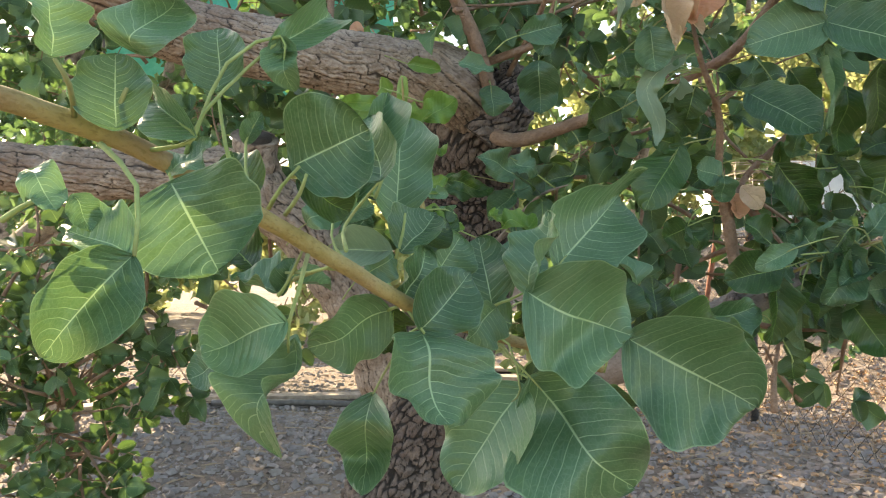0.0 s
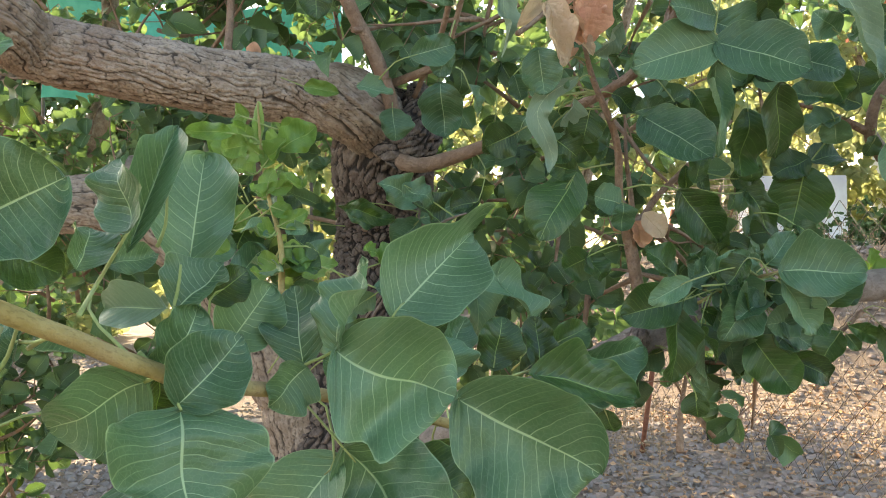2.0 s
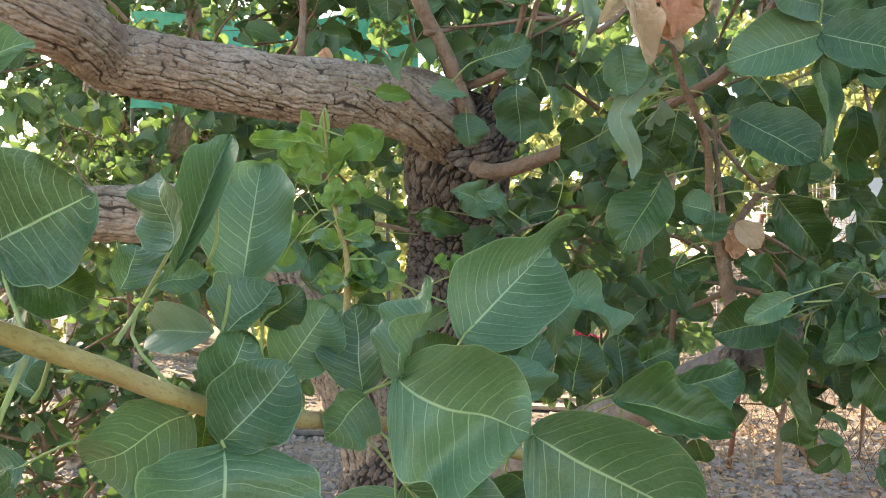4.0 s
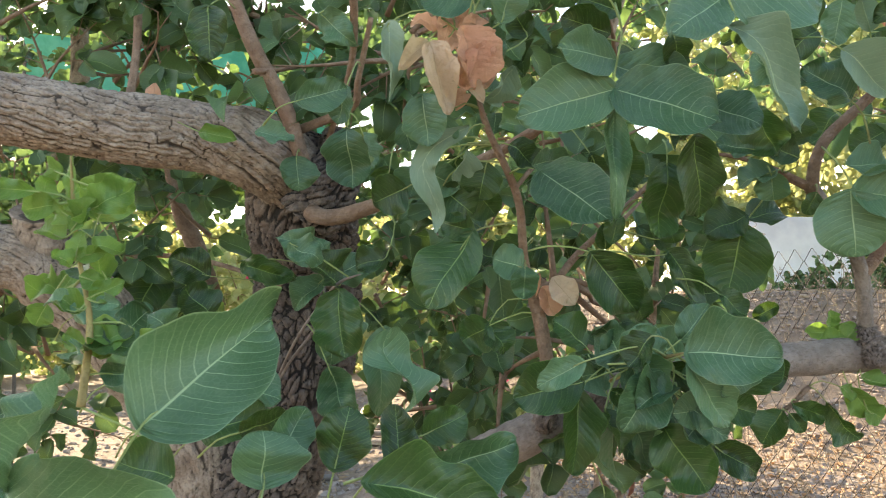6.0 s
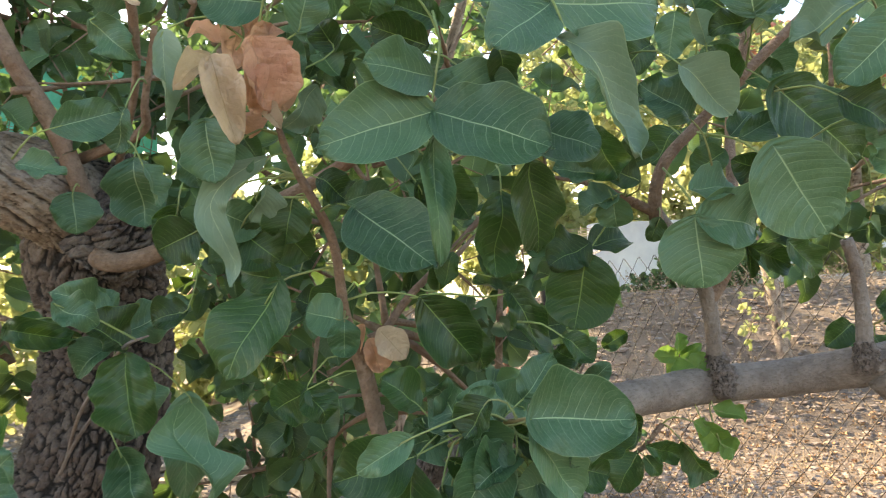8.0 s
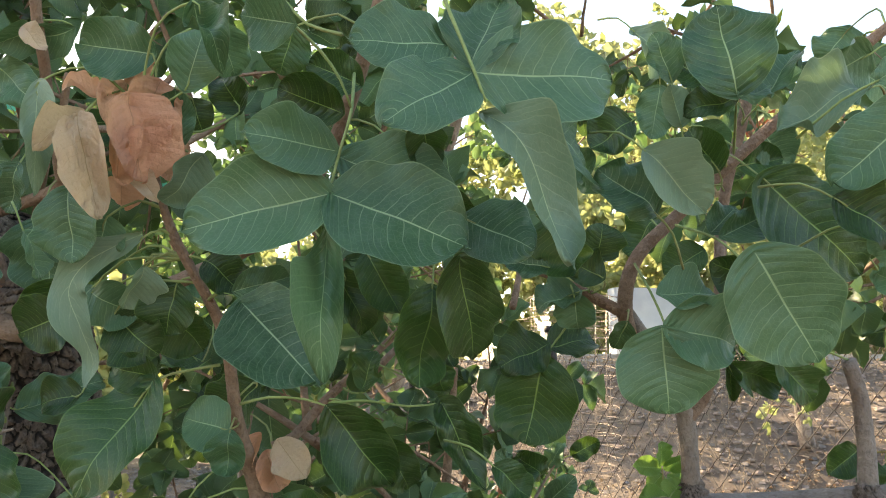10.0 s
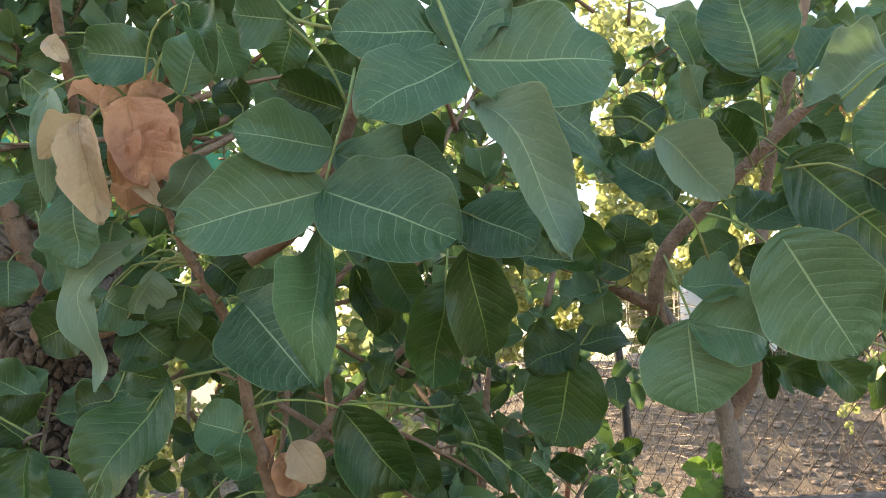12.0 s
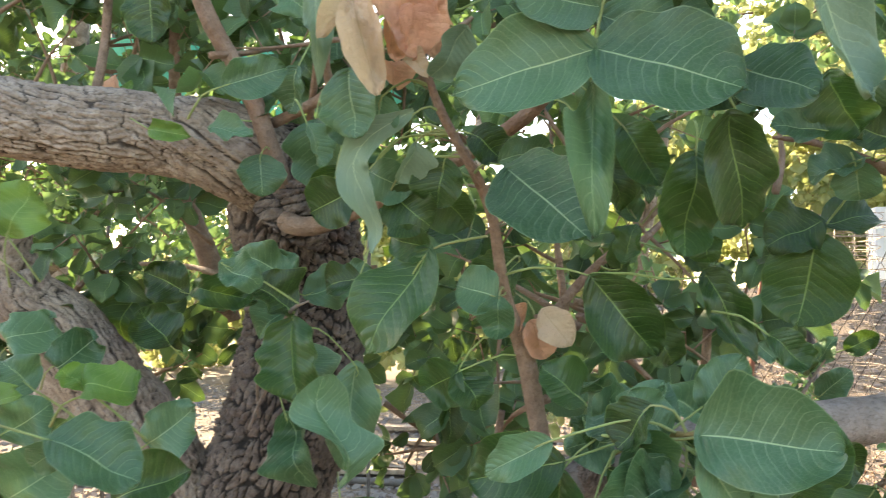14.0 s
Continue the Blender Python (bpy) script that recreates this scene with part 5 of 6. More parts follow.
petiole((-0.033, 0.993, 1.114), (-0.075, 0.985, 1.124))
leaf(tree, (-0.107, 0.987, 1.162), (-0.119, 0.988, 1.140), 0.027, -19, "flat", LEAF_YOUNG)
petiole((-0.107, 0.987, 1.162), (-0.119, 0.988, 1.140))
leaf(tree, (0.105, 1.200, 1.242), (0.151, 1.202, 1.219), 0.040, -18, "wavy")
petiole((0.105, 1.200, 1.242), (0.151, 1.202, 1.219))
leaf(tree, (0.011, 1.349, 1.219), (0.091, 1.342, 1.201), 0.033, 4, "wavy", LEAF_DARK)
petiole((0.011, 1.349, 1.219), (0.091, 1.342, 1.201))
leaf(tree, (0.077, 0.998, 1.127), (0.123, 1.001, 1.145), 0.041, -14, "wavy", LEAF_YOUNG)
petiole((0.077, 0.998, 1.127), (0.123, 1.001, 1.145))
leaf(tree, (0.077, 0.997, 1.132), (0.060, 0.992, 1.150), 0.029, 36, "wavy", LEAF_YOUNG)
petiole((0.077, 0.997, 1.132), (0.060, 0.992, 1.150))
leaf(tree, (0.075, 0.959, 1.098), (0.139, 0.975, 1.067), 0.055, -30, "flat")
petiole((0.075, 0.959, 1.098), (0.139, 0.975, 1.067))
leaf(tree, (0.071, 0.979, 1.090), (0.043, 0.980, 1.072), 0.029, -37, "flat")
petiole((0.071, 0.979, 1.090), (0.043, 0.980, 1.072))
leaf(tree, (0.011, 1.030, 1.127), (-0.012, 1.018, 1.152), 0.040, 30, "wavy")
petiole((0.011, 1.030, 1.127), (-0.012, 1.018, 1.152))
leaf(tree, (0.485, 1.066, 1.105), (0.522, 1.069, 1.123), 0.045, 29, "wavy")
leaf(tree, (0.289, 1.030, 1.452), (0.311, 1.020, 1.370), 0.031, -18, "withered", LEAF_DRY)
leaf(tree, (0.286, 1.049, 1.462), (0.256, 1.034, 1.427), 0.020, -19, "cupped", LEAF_DRY)
leaf(tree, (0.325, 1.024, 1.470), (0.341, 1.030, 1.401), 0.051, -15, "withered", LEAF_DRY_PINK)
leaf(tree, (0.339, 1.071, 1.453), (0.354, 1.062, 1.411), 0.034, -12, "withered", LEAF_DRY_PINK)
leaf(tree, (0.312, 1.075, 1.413), (0.320, 1.064, 1.387), 0.031, -23, "withered", LEAF_DRY_PINK)
leaf(tree, (0.332, 1.042, 1.414), (0.350, 1.036, 1.389), 0.018, 7, "folded", LEAF_DRY)
leaf(tree, (0.344, 1.050, 1.492), (0.330, 1.047, 1.446), 0.043, -27, "withered", LEAF_DRY_PINK)
leaf(tree, (0.299, 1.056, 1.478), (0.267, 1.054, 1.487), 0.014, 3, "cupped", LEAF_DRY_PINK)
leaf(tree, (0.313, 1.072, 1.495), (0.306, 1.058, 1.454), 0.035, -27, "withered", LEAF_DRY_PINK)
leaf(tree, (0.444, 1.147, 1.193), (0.470, 1.136, 1.160), 0.034, -5, "flat", LEAF_DRY)
leaf(tree, (0.434, 1.159, 1.182), (0.449, 1.160, 1.145), 0.030, -5, "withered", LEAF_DRY_PINK)
leaf(tree, (0.429, 1.157, 1.198), (0.410, 1.171, 1.165), 0.023, -9, "withered", LEAF_DRY_PINK)
leaf(tree, (0.241, 1.081, 1.496), (0.248, 1.075, 1.401), 0.024, -34, "twisted", LEAF_PALE)
petiole((0.241, 1.081, 1.496), (0.248, 1.075, 1.401))
leaf(tree, (0.176, 1.220, 1.603), (0.198, 1.225, 1.581), 0.022, 6, "twisted", LEAF_DRY)
leaf(tree, (0.214, 1.255, 1.620), (0.132, 1.269, 1.598), 0.048, -59, "flat")
petiole((0.214, 1.255, 1.620), (0.132, 1.269, 1.598))
leaf(tree, (0.134, 1.268, 1.579), (0.183, 1.263, 1.533), 0.044, 30, "wavy")
petiole((0.134, 1.268, 1.579), (0.183, 1.263, 1.533))
leaf(tree, (0.175, 1.241, 1.464), (0.158, 1.262, 1.415), 0.046, -13, "flat")
petiole((0.175, 1.241, 1.464), (0.158, 1.262, 1.415))
leaf(tree, (0.256, 1.104, 1.380), (0.270, 1.111, 1.347), 0.038, -20, "flat")
petiole((0.256, 1.104, 1.380), (0.270, 1.111, 1.347))
leaf(tree, (0.202, 1.190, 1.385), (0.219, 1.205, 1.343), 0.046, -48, "flat")
petiole((0.202, 1.190, 1.385), (0.219, 1.205, 1.343))
leaf(tree, (0.307, 1.060, 1.379), (0.299, 1.067, 1.346), 0.037, 1, "flat")
petiole((0.307, 1.060, 1.379), (0.299, 1.067, 1.346))
leaf(tree, (0.237, 0.826, 1.016), (0.349, 0.847, 0.987), 0.056, -9, "flat", LEAF_DARK)
leaf(tree, (-0.155, 1.447, 1.491), (-0.166, 1.446, 1.528), 0.025, 7, "folded", LEAF_DRY_PINK)
leaf(tree, (-0.147, 1.447, 1.491), (-0.140, 1.451, 1.521), 0.014, 17, "flat", LEAF_YOUNG)
petiole((-0.147, 1.447, 1.491), (-0.140, 1.451, 1.521))
leaf(tree, (0.129, 1.385, 1.150), (0.147, 1.353, 1.070), 0.080, -47, "cupped")
leaf(tree, (0.127, 1.382, 1.200), (0.080, 1.371, 1.154), 0.045, 5, "folded")
petiole((0.127, 1.382, 1.200), (0.080, 1.371, 1.154))
leaf(tree, (0.128, 1.380, 1.231), (0.105, 1.381, 1.268), 0.034, -1, "wavy")
petiole((0.128, 1.380, 1.231), (0.105, 1.381, 1.268))
leaf(tree, (-0.212, 1.593, 1.232), (-0.234, 1.613, 1.126), 0.108, -12, "round", LEAF_DARK)
petiole((-0.212, 1.593, 1.232), (-0.234, 1.613, 1.126))
leaf(tree, (0.226, 1.318, 1.122), (0.224, 1.300, 0.996), 0.063, -24, "twisted")
petiole((0.226, 1.318, 1.122), (0.224, 1.300, 0.996))
leaf(tree, (0.147, 1.292, 1.070), (0.182, 1.271, 0.989), 0.056, 15, "wavy")
petiole((0.147, 1.292, 1.070), (0.182, 1.271, 0.989))
leaf(tree, (-0.099, 1.557, 1.211), (-0.165, 1.541, 1.246), 0.068, -15, "wavy", LEAF_DARK)
petiole((-0.099, 1.557, 1.211), (-0.165, 1.541, 1.246))
leaf(tree, (-0.265, 1.540, 1.176), (-0.309, 1.518, 1.228), 0.076, 55, "wavy", LEAF_DARK)
petiole((-0.265, 1.540, 1.176), (-0.309, 1.518, 1.228))
leaf(tree, (0.515, 1.045, 1.095), (0.536, 1.039, 1.140), 0.030, -21, "folded")
leaf(tree, (0.521, 1.024, 1.101), (0.525, 1.025, 1.068), 0.029, -18, "flat")
leaf(tree, (0.503, 1.028, 1.065), (0.546, 1.027, 1.021), 0.059, -24, "wavy")
petiole((0.503, 1.028, 1.065), (0.546, 1.027, 1.021))
leaf(tree, (0.601, 1.023, 1.055), (0.644, 1.019, 1.041), 0.037, 3, "flat", LEAF_DARK)
petiole((0.601, 1.023, 1.055), (0.644, 1.019, 1.041))
leaf(tree, (0.635, 0.998, 1.090), (0.671, 0.999, 1.081), 0.039, 29, "flat", LEAF_DARK)
petiole((0.635, 0.998, 1.090), (0.671, 0.999, 1.081))
leaf(tree, (0.634, 1.093, 1.172), (0.665, 1.084, 1.146), 0.030, 7, "flat", LEAF_DARK)
petiole((0.634, 1.093, 1.172), (0.665, 1.084, 1.146))
leaf(tree, (0.238, 1.174, 1.337), (0.231, 1.172, 1.283), 0.052, -20, "round", LEAF_DARK)
petiole((0.238, 1.174, 1.337), (0.231, 1.172, 1.283))
leaf(tree, (0.279, 1.142, 1.330), (0.262, 1.150, 1.295), 0.043, -2, "wavy")
petiole((0.279, 1.142, 1.330), (0.262, 1.150, 1.295))
leaf(tree, (0.304, 1.113, 1.302), (0.343, 1.109, 1.269), 0.051, 13, "flat", LEAF_DARK)
petiole((0.304, 1.113, 1.302), (0.343, 1.109, 1.269))
leaf(tree, (0.358, 1.097, 1.330), (0.348, 1.103, 1.285), 0.045, 11, "flat", LEAF_DARK)
petiole((0.358, 1.097, 1.330), (0.348, 1.103, 1.285))
leaf(tree, (0.384, 1.075, 1.347), (0.417, 1.067, 1.321), 0.036, 7, "flat", LEAF_DARK)
petiole((0.384, 1.075, 1.347), (0.417, 1.067, 1.321))
leaf(tree, (0.918, 0.895, 1.450), (0.856, 0.920, 1.396), 0.056, 6, "flat")
petiole((0.918, 0.895, 1.450), (0.856, 0.920, 1.396))
leaf(tree, (0.882, 0.952, 1.393), (0.926, 0.934, 1.358), 0.048, 13, "flat", LEAF_DARK)
petiole((0.882, 0.952, 1.393), (0.926, 0.934, 1.358))
leaf(tree, (0.842, 1.226, 1.652), (0.889, 1.218, 1.590), 0.041, 20, "wavy", LEAF_PALE)
petiole((0.842, 1.226, 1.652), (0.889, 1.218, 1.590))
leaf(tree, (0.990, 1.195, 1.570), (1.032, 1.193, 1.635), 0.046, -27, "flat")
petiole((0.990, 1.195, 1.570), (1.032, 1.193, 1.635))
leaf(tree, (1.078, 1.163, 1.644), (1.056, 1.183, 1.606), 0.050, -7, "wavy")
petiole((1.078, 1.163, 1.644), (1.056, 1.183, 1.606))
leaf(tree, (0.932, 0.982, 1.383), (0.962, 0.965, 1.393), 0.035, 29, "flat")
petiole((0.932, 0.982, 1.383), (0.962, 0.965, 1.393))
leaf(tree, (0.963, 0.957, 1.339), (0.923, 0.966, 1.369), 0.035, -52, "flat")
petiole((0.963, 0.957, 1.339), (0.923, 0.966, 1.369))
leaf(tree, (0.950, 0.943, 1.314), (0.910, 0.947, 1.335), 0.028, -23, "wavy")
petiole((0.950, 0.943, 1.314), (0.910, 0.947, 1.335))
leaf(tree, (0.933, 1.209, 1.587), (0.886, 1.216, 1.619), 0.052, -10, "flat", LEAF_DARK)
petiole((0.933, 1.209, 1.587), (0.886, 1.216, 1.619))
leaf(tree, (0.914, 0.933, 1.486), (0.945, 0.917, 1.504), 0.028, 9, "wavy")
petiole((0.914, 0.933, 1.486), (0.945, 0.917, 1.504))
leaf(tree, (0.585, 0.988, 1.374), (0.637, 0.966, 1.348), 0.061, 8, "plane")
petiole((0.585, 0.988, 1.374), (0.637, 0.966, 1.348))
leaf(tree, (0.553, 0.992, 1.453), (0.564, 1.002, 1.415), 0.032, 20, "flat", LEAF_DARK)
petiole((0.553, 0.992, 1.453), (0.564, 1.002, 1.415))
leaf(tree, (0.872, 1.225, 1.586), (0.862, 1.230, 1.521), 0.049, -1, "flat")
petiole((0.872, 1.225, 1.586), (0.862, 1.230, 1.521))
leaf(tree, (0.841, 1.238, 1.545), (0.791, 1.245, 1.512), 0.053, 2, "flat", LEAF_DARK)
petiole((0.841, 1.238, 1.545), (0.791, 1.245, 1.512))
leaf(tree, (0.794, 1.257, 1.483), (0.754, 1.257, 1.515), 0.046, -35, "wavy")
petiole((0.794, 1.257, 1.483), (0.754, 1.257, 1.515))
leaf(tree, (0.906, 1.222, 1.535), (0.950, 1.218, 1.509), 0.055, 68, "flat")
petiole((0.906, 1.222, 1.535), (0.950, 1.218, 1.509))
leaf(tree, (0.982, 1.202, 1.531), (1.022, 1.205, 1.489), 0.052, 23, "flat")
petiole((0.982, 1.202, 1.531), (1.022, 1.205, 1.489))
leaf(tree, (1.073, 1.173, 1.570), (1.029, 1.178, 1.547), 0.036, -11, "flat", LEAF_DARK)
petiole((1.073, 1.173, 1.570), (1.029, 1.178, 1.547))
leaf(tree, (0.929, 1.203, 1.648), (0.952, 1.190, 1.599), 0.056, 10, "flat")
petiole((0.929, 1.203, 1.648), (0.952, 1.190, 1.599))
leaf(tree, (0.961, 1.212, 1.489), (1.008, 1.196, 1.497), 0.042, 6, "flat", LEAF_DARK)
petiole((0.961, 1.212, 1.489), (1.008, 1.196, 1.497))
leaf(tree, (1.098, 1.187, 1.383), (1.056, 1.192, 1.420), 0.047, -55, "flat")
petiole((1.098, 1.187, 1.383), (1.056, 1.192, 1.420))
leaf(tree, (1.155, 1.159, 1.494), (1.118, 1.172, 1.519), 0.053, -9, "flat")
petiole((1.155, 1.159, 1.494), (1.118, 1.172, 1.519))
leaf(tree, (1.098, 1.164, 1.590), (1.133, 1.146, 1.555), 0.045, 33, "flat")
petiole((1.098, 1.164, 1.590), (1.133, 1.146, 1.555))
leaf(tree, (0.870, 1.243, 1.429), (0.835, 1.258, 1.388), 0.052, 38, "flat", LEAF_DARK)
petiole((0.870, 1.243, 1.429), (0.835, 1.258, 1.388))
leaf(tree, (0.852, 1.108, 1.372), (0.815, 1.119, 1.349), 0.037, 0, "flat", LEAF_DARK)
leaf(tree, (0.766, 1.155, 1.348), (0.730, 1.163, 1.368), 0.040, -13, "flat", LEAF_DARK)
petiole((0.766, 1.155, 1.348), (0.730, 1.163, 1.368))
leaf(tree, (0.128, 1.432, 1.207), (0.219, 1.453, 1.248), 0.060, 12, "wavy")
petiole((0.128, 1.432, 1.207), (0.219, 1.453, 1.248))
leaf(tree, (-0.036, 1.071, 1.025), (0.024, 1.070, 1.067), 0.059, 11, "wavy")
petiole((-0.036, 1.071, 1.025), (0.024, 1.070, 1.067))
leaf(tree, (-0.114, 1.161, 1.063), (-0.070, 1.178, 1.094), 0.057, 33, "wavy")
petiole((-0.114, 1.161, 1.063), (-0.070, 1.178, 1.094))
leaf(tree, (0.002, 1.178, 0.996), (0.082, 1.175, 1.030), 0.062, -7, "flat", LEAF_DARK)
petiole((0.002, 1.178, 0.996), (0.082, 1.175, 1.030))
leaf(tree, (-0.036, 1.323, 1.026), (0.023, 1.319, 1.071), 0.063, 19, "wavy")
petiole((-0.036, 1.323, 1.026), (0.023, 1.319, 1.071))
leaf(tree, (-0.178, 1.352, 1.119), (-0.121, 1.348, 1.152), 0.060, 33, "wavy")
petiole((-0.178, 1.352, 1.119), (-0.121, 1.348, 1.152))
leaf(tree, (-0.236, 1.343, 1.145), (-0.178, 1.340, 1.181), 0.061, 19, "wavy")
petiole((-0.236, 1.343, 1.145), (-0.178, 1.340, 1.181))
leaf(tree, (-0.056, 1.415, 1.141), (-0.092, 1.401, 1.191), 0.068, 40, "flat", LEAF_DARK)
petiole((-0.056, 1.415, 1.141), (-0.092, 1.401, 1.191))
rng = random.Random(43)
for k in range(22):
    along = k / 21
    node = Vector((0.497, 1.149, 1.054)).lerp(Vector((0.549, 0.956, 1.111)), 0.25 + 0.7 * along)
    base = node + Vector((rng.uniform(-0.05, 0.07), rng.uniform(-0.01, 0.06), rng.uniform(-0.085, 0.03)))
    way = Vector((rng.gauss(0.1, 0.7), rng.uniform(-0.5, 0.2), rng.gauss(-0.55, 0.6))).normalized()
    tip = base + way * rng.uniform(0.034, 0.058)
    leaf(tree, base, tip, rng.uniform(0.026, 0.042), rng.uniform(-35, 35), rng.choice(("wavy", "flat", "cupped", "folded")), rng.choice((LEAF, LEAF_DARK)))
    petiole(base, tip)
rng = random.Random(41)
for k in range(15):
    z = 1.10 + 0.013 * k
    stem = Vector((-0.022 - 0.026 * (k / 14) + rng.uniform(-0.004, 0.004), 0.893 + 0.008 * (k / 14), z))
    turn = k * 2.4
    out = Vector((math.cos(turn), 0.5 * math.sin(turn), rng.uniform(-0.2, 0.6))).normalized()
    base = stem + out * rng.uniform(0.008, 0.022)
    tip = base + out * rng.uniform(0.020, 0.034)
    leaf(tree, base, tip, rng.uniform(0.016, 0.026), rng.uniform(-40, 40), rng.choice(("wavy", "round", "cupped")), LEAF_YOUNG if k > 6 else LEAF)
    petiole(base, tip)
leaf(tree, (0.331, 1.061, 1.491), (0.317, 1.045, 1.504), 0.029, -12, "withered", LEAF_DRY_PINK)
leaf(tree, (0.358, 1.024, 1.455), (0.346, 1.031, 1.430), 0.023, 0, "withered", LEAF_DRY_PINK)
leaf(tree, (0.317, 1.029, 1.445), (0.329, 1.017, 1.395), 0.023, -34, "withered", LEAF_DRY_PINK)

# leafy shoots behind the grey branch
for base, tip, wide, roll, style, material in (
        ((0.789, 1.429, 1.079), (0.819, 1.405, 1.114), 0.034, 10, "flat", LEAF), ((0.784, 1.447, 1.109), (0.750, 1.440, 1.144), 0.032, -12, "wavy", LEAF_DARK),
        ((0.835, 1.462, 1.136), (0.868, 1.440, 1.156), 0.028, 25, "flat", LEAF_DARK), ((0.801, 1.375, 1.061), (0.818, 1.356, 1.084), 0.026, -8, "round", LEAF_DARK),
        ((0.761, 1.415, 1.083), (0.724, 1.413, 1.069), 0.036, 6, "cupped", LEAF), ((0.740, 1.437, 1.124), (0.718, 1.427, 1.146), 0.030, 15, "flat", LEAF),
        ((0.804, 1.472, 1.120), (0.816, 1.452, 1.152), 0.030, -20, "wavy", LEAF),
        ((1.183, 1.336, 1.149), (1.140, 1.338, 1.119), 0.040, 8, "flat", LEAF_DARK), ((1.209, 1.341, 1.132), (1.191, 1.338, 1.092), 0.040, -14, "round", LEAF_DARK),
        ((1.227, 1.299, 1.188), (1.198, 1.295, 1.172), 0.026, 10, "cupped", LEAF_DARK), ((1.225, 1.299, 1.186), (1.220, 1.293, 1.145), 0.036, 12, "flat", LEAF_DARK),
        ((1.246, 1.319, 1.150), (1.228, 1.314, 1.120), 0.034, -10, "round", LEAF_DARK), ((1.231, 1.346, 1.127), (1.238, 1.335, 1.094), 0.038, 20, "flat", LEAF)):
    leaf(tree, base, tip, wide, roll, style, material)
    petiole(base, tip)
limb("twig", [(0.960, 1.420, 1.050, 0.0022), (0.985, 1.490, 1.075, 0.0018), (0.998, 1.525, 1.105, 0.0012)], TWIG_GREEN, tree, "", sides=8, step=0.008)
for base, tip, wide, roll in (((0.997, 1.525, 1.110), (0.993, 1.511, 1.146), 0.032, 6), ((0.995, 1.526, 1.106), (0.953, 1.526, 1.110), 0.030, -10), ((1.002, 1.525, 1.105), (1.029, 1.503, 1.125), 0.024, 20),
                              ((0.999, 1.527, 1.096), (0.974, 1.524, 1.076), 0.028, 10), ((1.006, 1.525, 1.095), (1.026, 1.509, 1.086), 0.026, -15)):
    leaf(tree, base, tip, wide, roll, "flat", LEAF_YOUNG)

stalk(tree, (-0.036, 0.506, 1.077), (-0.027, 0.513, 1.064), (-0.012, 0.503, 1.045))
stalk(tree, (-0.037, 0.518, 1.059), (-0.027, 0.513, 1.063))
stalk(tree, (0.028, 0.623, 1.041), (0.041, 0.614, 1.055), (0.052, 0.607, 1.060), (0.064, 0.596, 1.067))
stalk(tree, (0.125, 0.648, 1.035), (0.139, 0.633, 1.029), (0.151, 0.619, 1.027))
stalk(tree, (-0.099, 0.438, 1.123), (-0.089, 0.427, 1.135), (-0.078, 0.420, 1.145))
stalk(tree, (-0.034, 0.556, 1.093), (-0.029, 0.555, 1.111), (-0.027, 0.554, 1.126))
stalk(tree, (-0.061, 0.487, 1.099), (-0.067, 0.527, 1.116), (-0.041, 0.505, 1.145))
stalk(tree, (0.055, 0.653, 0.998), (0.064, 0.653, 0.995), (0.073, 0.647, 0.991), (0.081, 0.642, 0.982))
stalk(tree, (-0.052, 0.586, 1.138), (-0.046, 0.585, 1.153), (-0.043, 0.579, 1.172))
stalk(tree, (-0.098, 0.509, 1.080), (-0.073, 0.478, 1.088), (-0.061, 0.487, 1.085))
stalk(tree, (-0.105, 0.490, 1.070), (-0.099, 0.489, 1.078), (-0.087, 0.478, 1.099))
stalk(tree, (0.503, 1.044, 1.509), (0.498, 0.996, 1.456), (0.490, 0.986, 1.424), (0.482, 0.979, 1.387), (0.480, 0.982, 1.364))
stalk(tree, (0.446, 0.976, 1.522), (0.472, 0.986, 1.503), (0.489, 0.988, 1.480), (0.498, 0.997, 1.461))
stalk(tree, (0.560, 0.925, 1.521), (0.577, 0.903, 1.459), (0.585, 0.905, 1.439))
stalk(tree, (0.488, 0.945, 1.498), (0.463, 0.956, 1.509), (0.446, 0.964, 1.530))
stalk(tree, (0.812, 1.180, 1.367), (0.795, 1.106, 1.328), (0.796, 1.082, 1.297), (0.800, 1.082, 1.281))
stalk(tree, (0.849, 1.156, 1.406), (0.848, 1.074, 1.378), (0.847, 1.015, 1.340))
stalk(tree, (0.383, 1.098, 1.315), (0.395, 1.071, 1.320), (0.409, 1.060, 1.317))
stalk(tree, (0.394, 1.120, 1.261), (0.367, 1.113, 1.256), (0.342, 1.112, 1.248), (0.326, 1.111, 1.226))
stalk(tree, (0.411, 1.134, 1.226), (0.436, 1.131, 1.232), (0.468, 1.129, 1.230), (0.490, 1.128, 1.223))
stalk(tree, (0.490, 1.138, 1.226), (0.525, 1.155, 1.227), (0.567, 1.162, 1.221), (0.598, 1.159, 1.224))
stalk(tree, (0.770, 1.209, 1.336), (0.749, 1.237, 1.296), (0.731, 1.248, 1.270))
stalk(tree, (0.593, 1.074, 1.389), (0.602, 1.057, 1.359))
stalk(tree, (0.483, 1.067, 1.091), (0.532, 1.004, 1.099), (0.547, 0.952, 1.111))
stalk(tree, (0.532, 1.004, 1.099), (0.535, 0.985, 1.078), (0.556, 0.985, 1.053))
stalk(tree, (0.896, 1.116, 1.475), (0.847, 1.028, 1.486), (0.831, 1.000, 1.493))
stalk(tree, (0.214, 0.838, 1.012), (0.250, 0.845, 1.020), (0.287, 0.864, 1.012), (0.315, 0.872, 1.007))
stalk(tree, (-0.135, 0.380, 1.141), (-0.127, 0.362, 1.131))
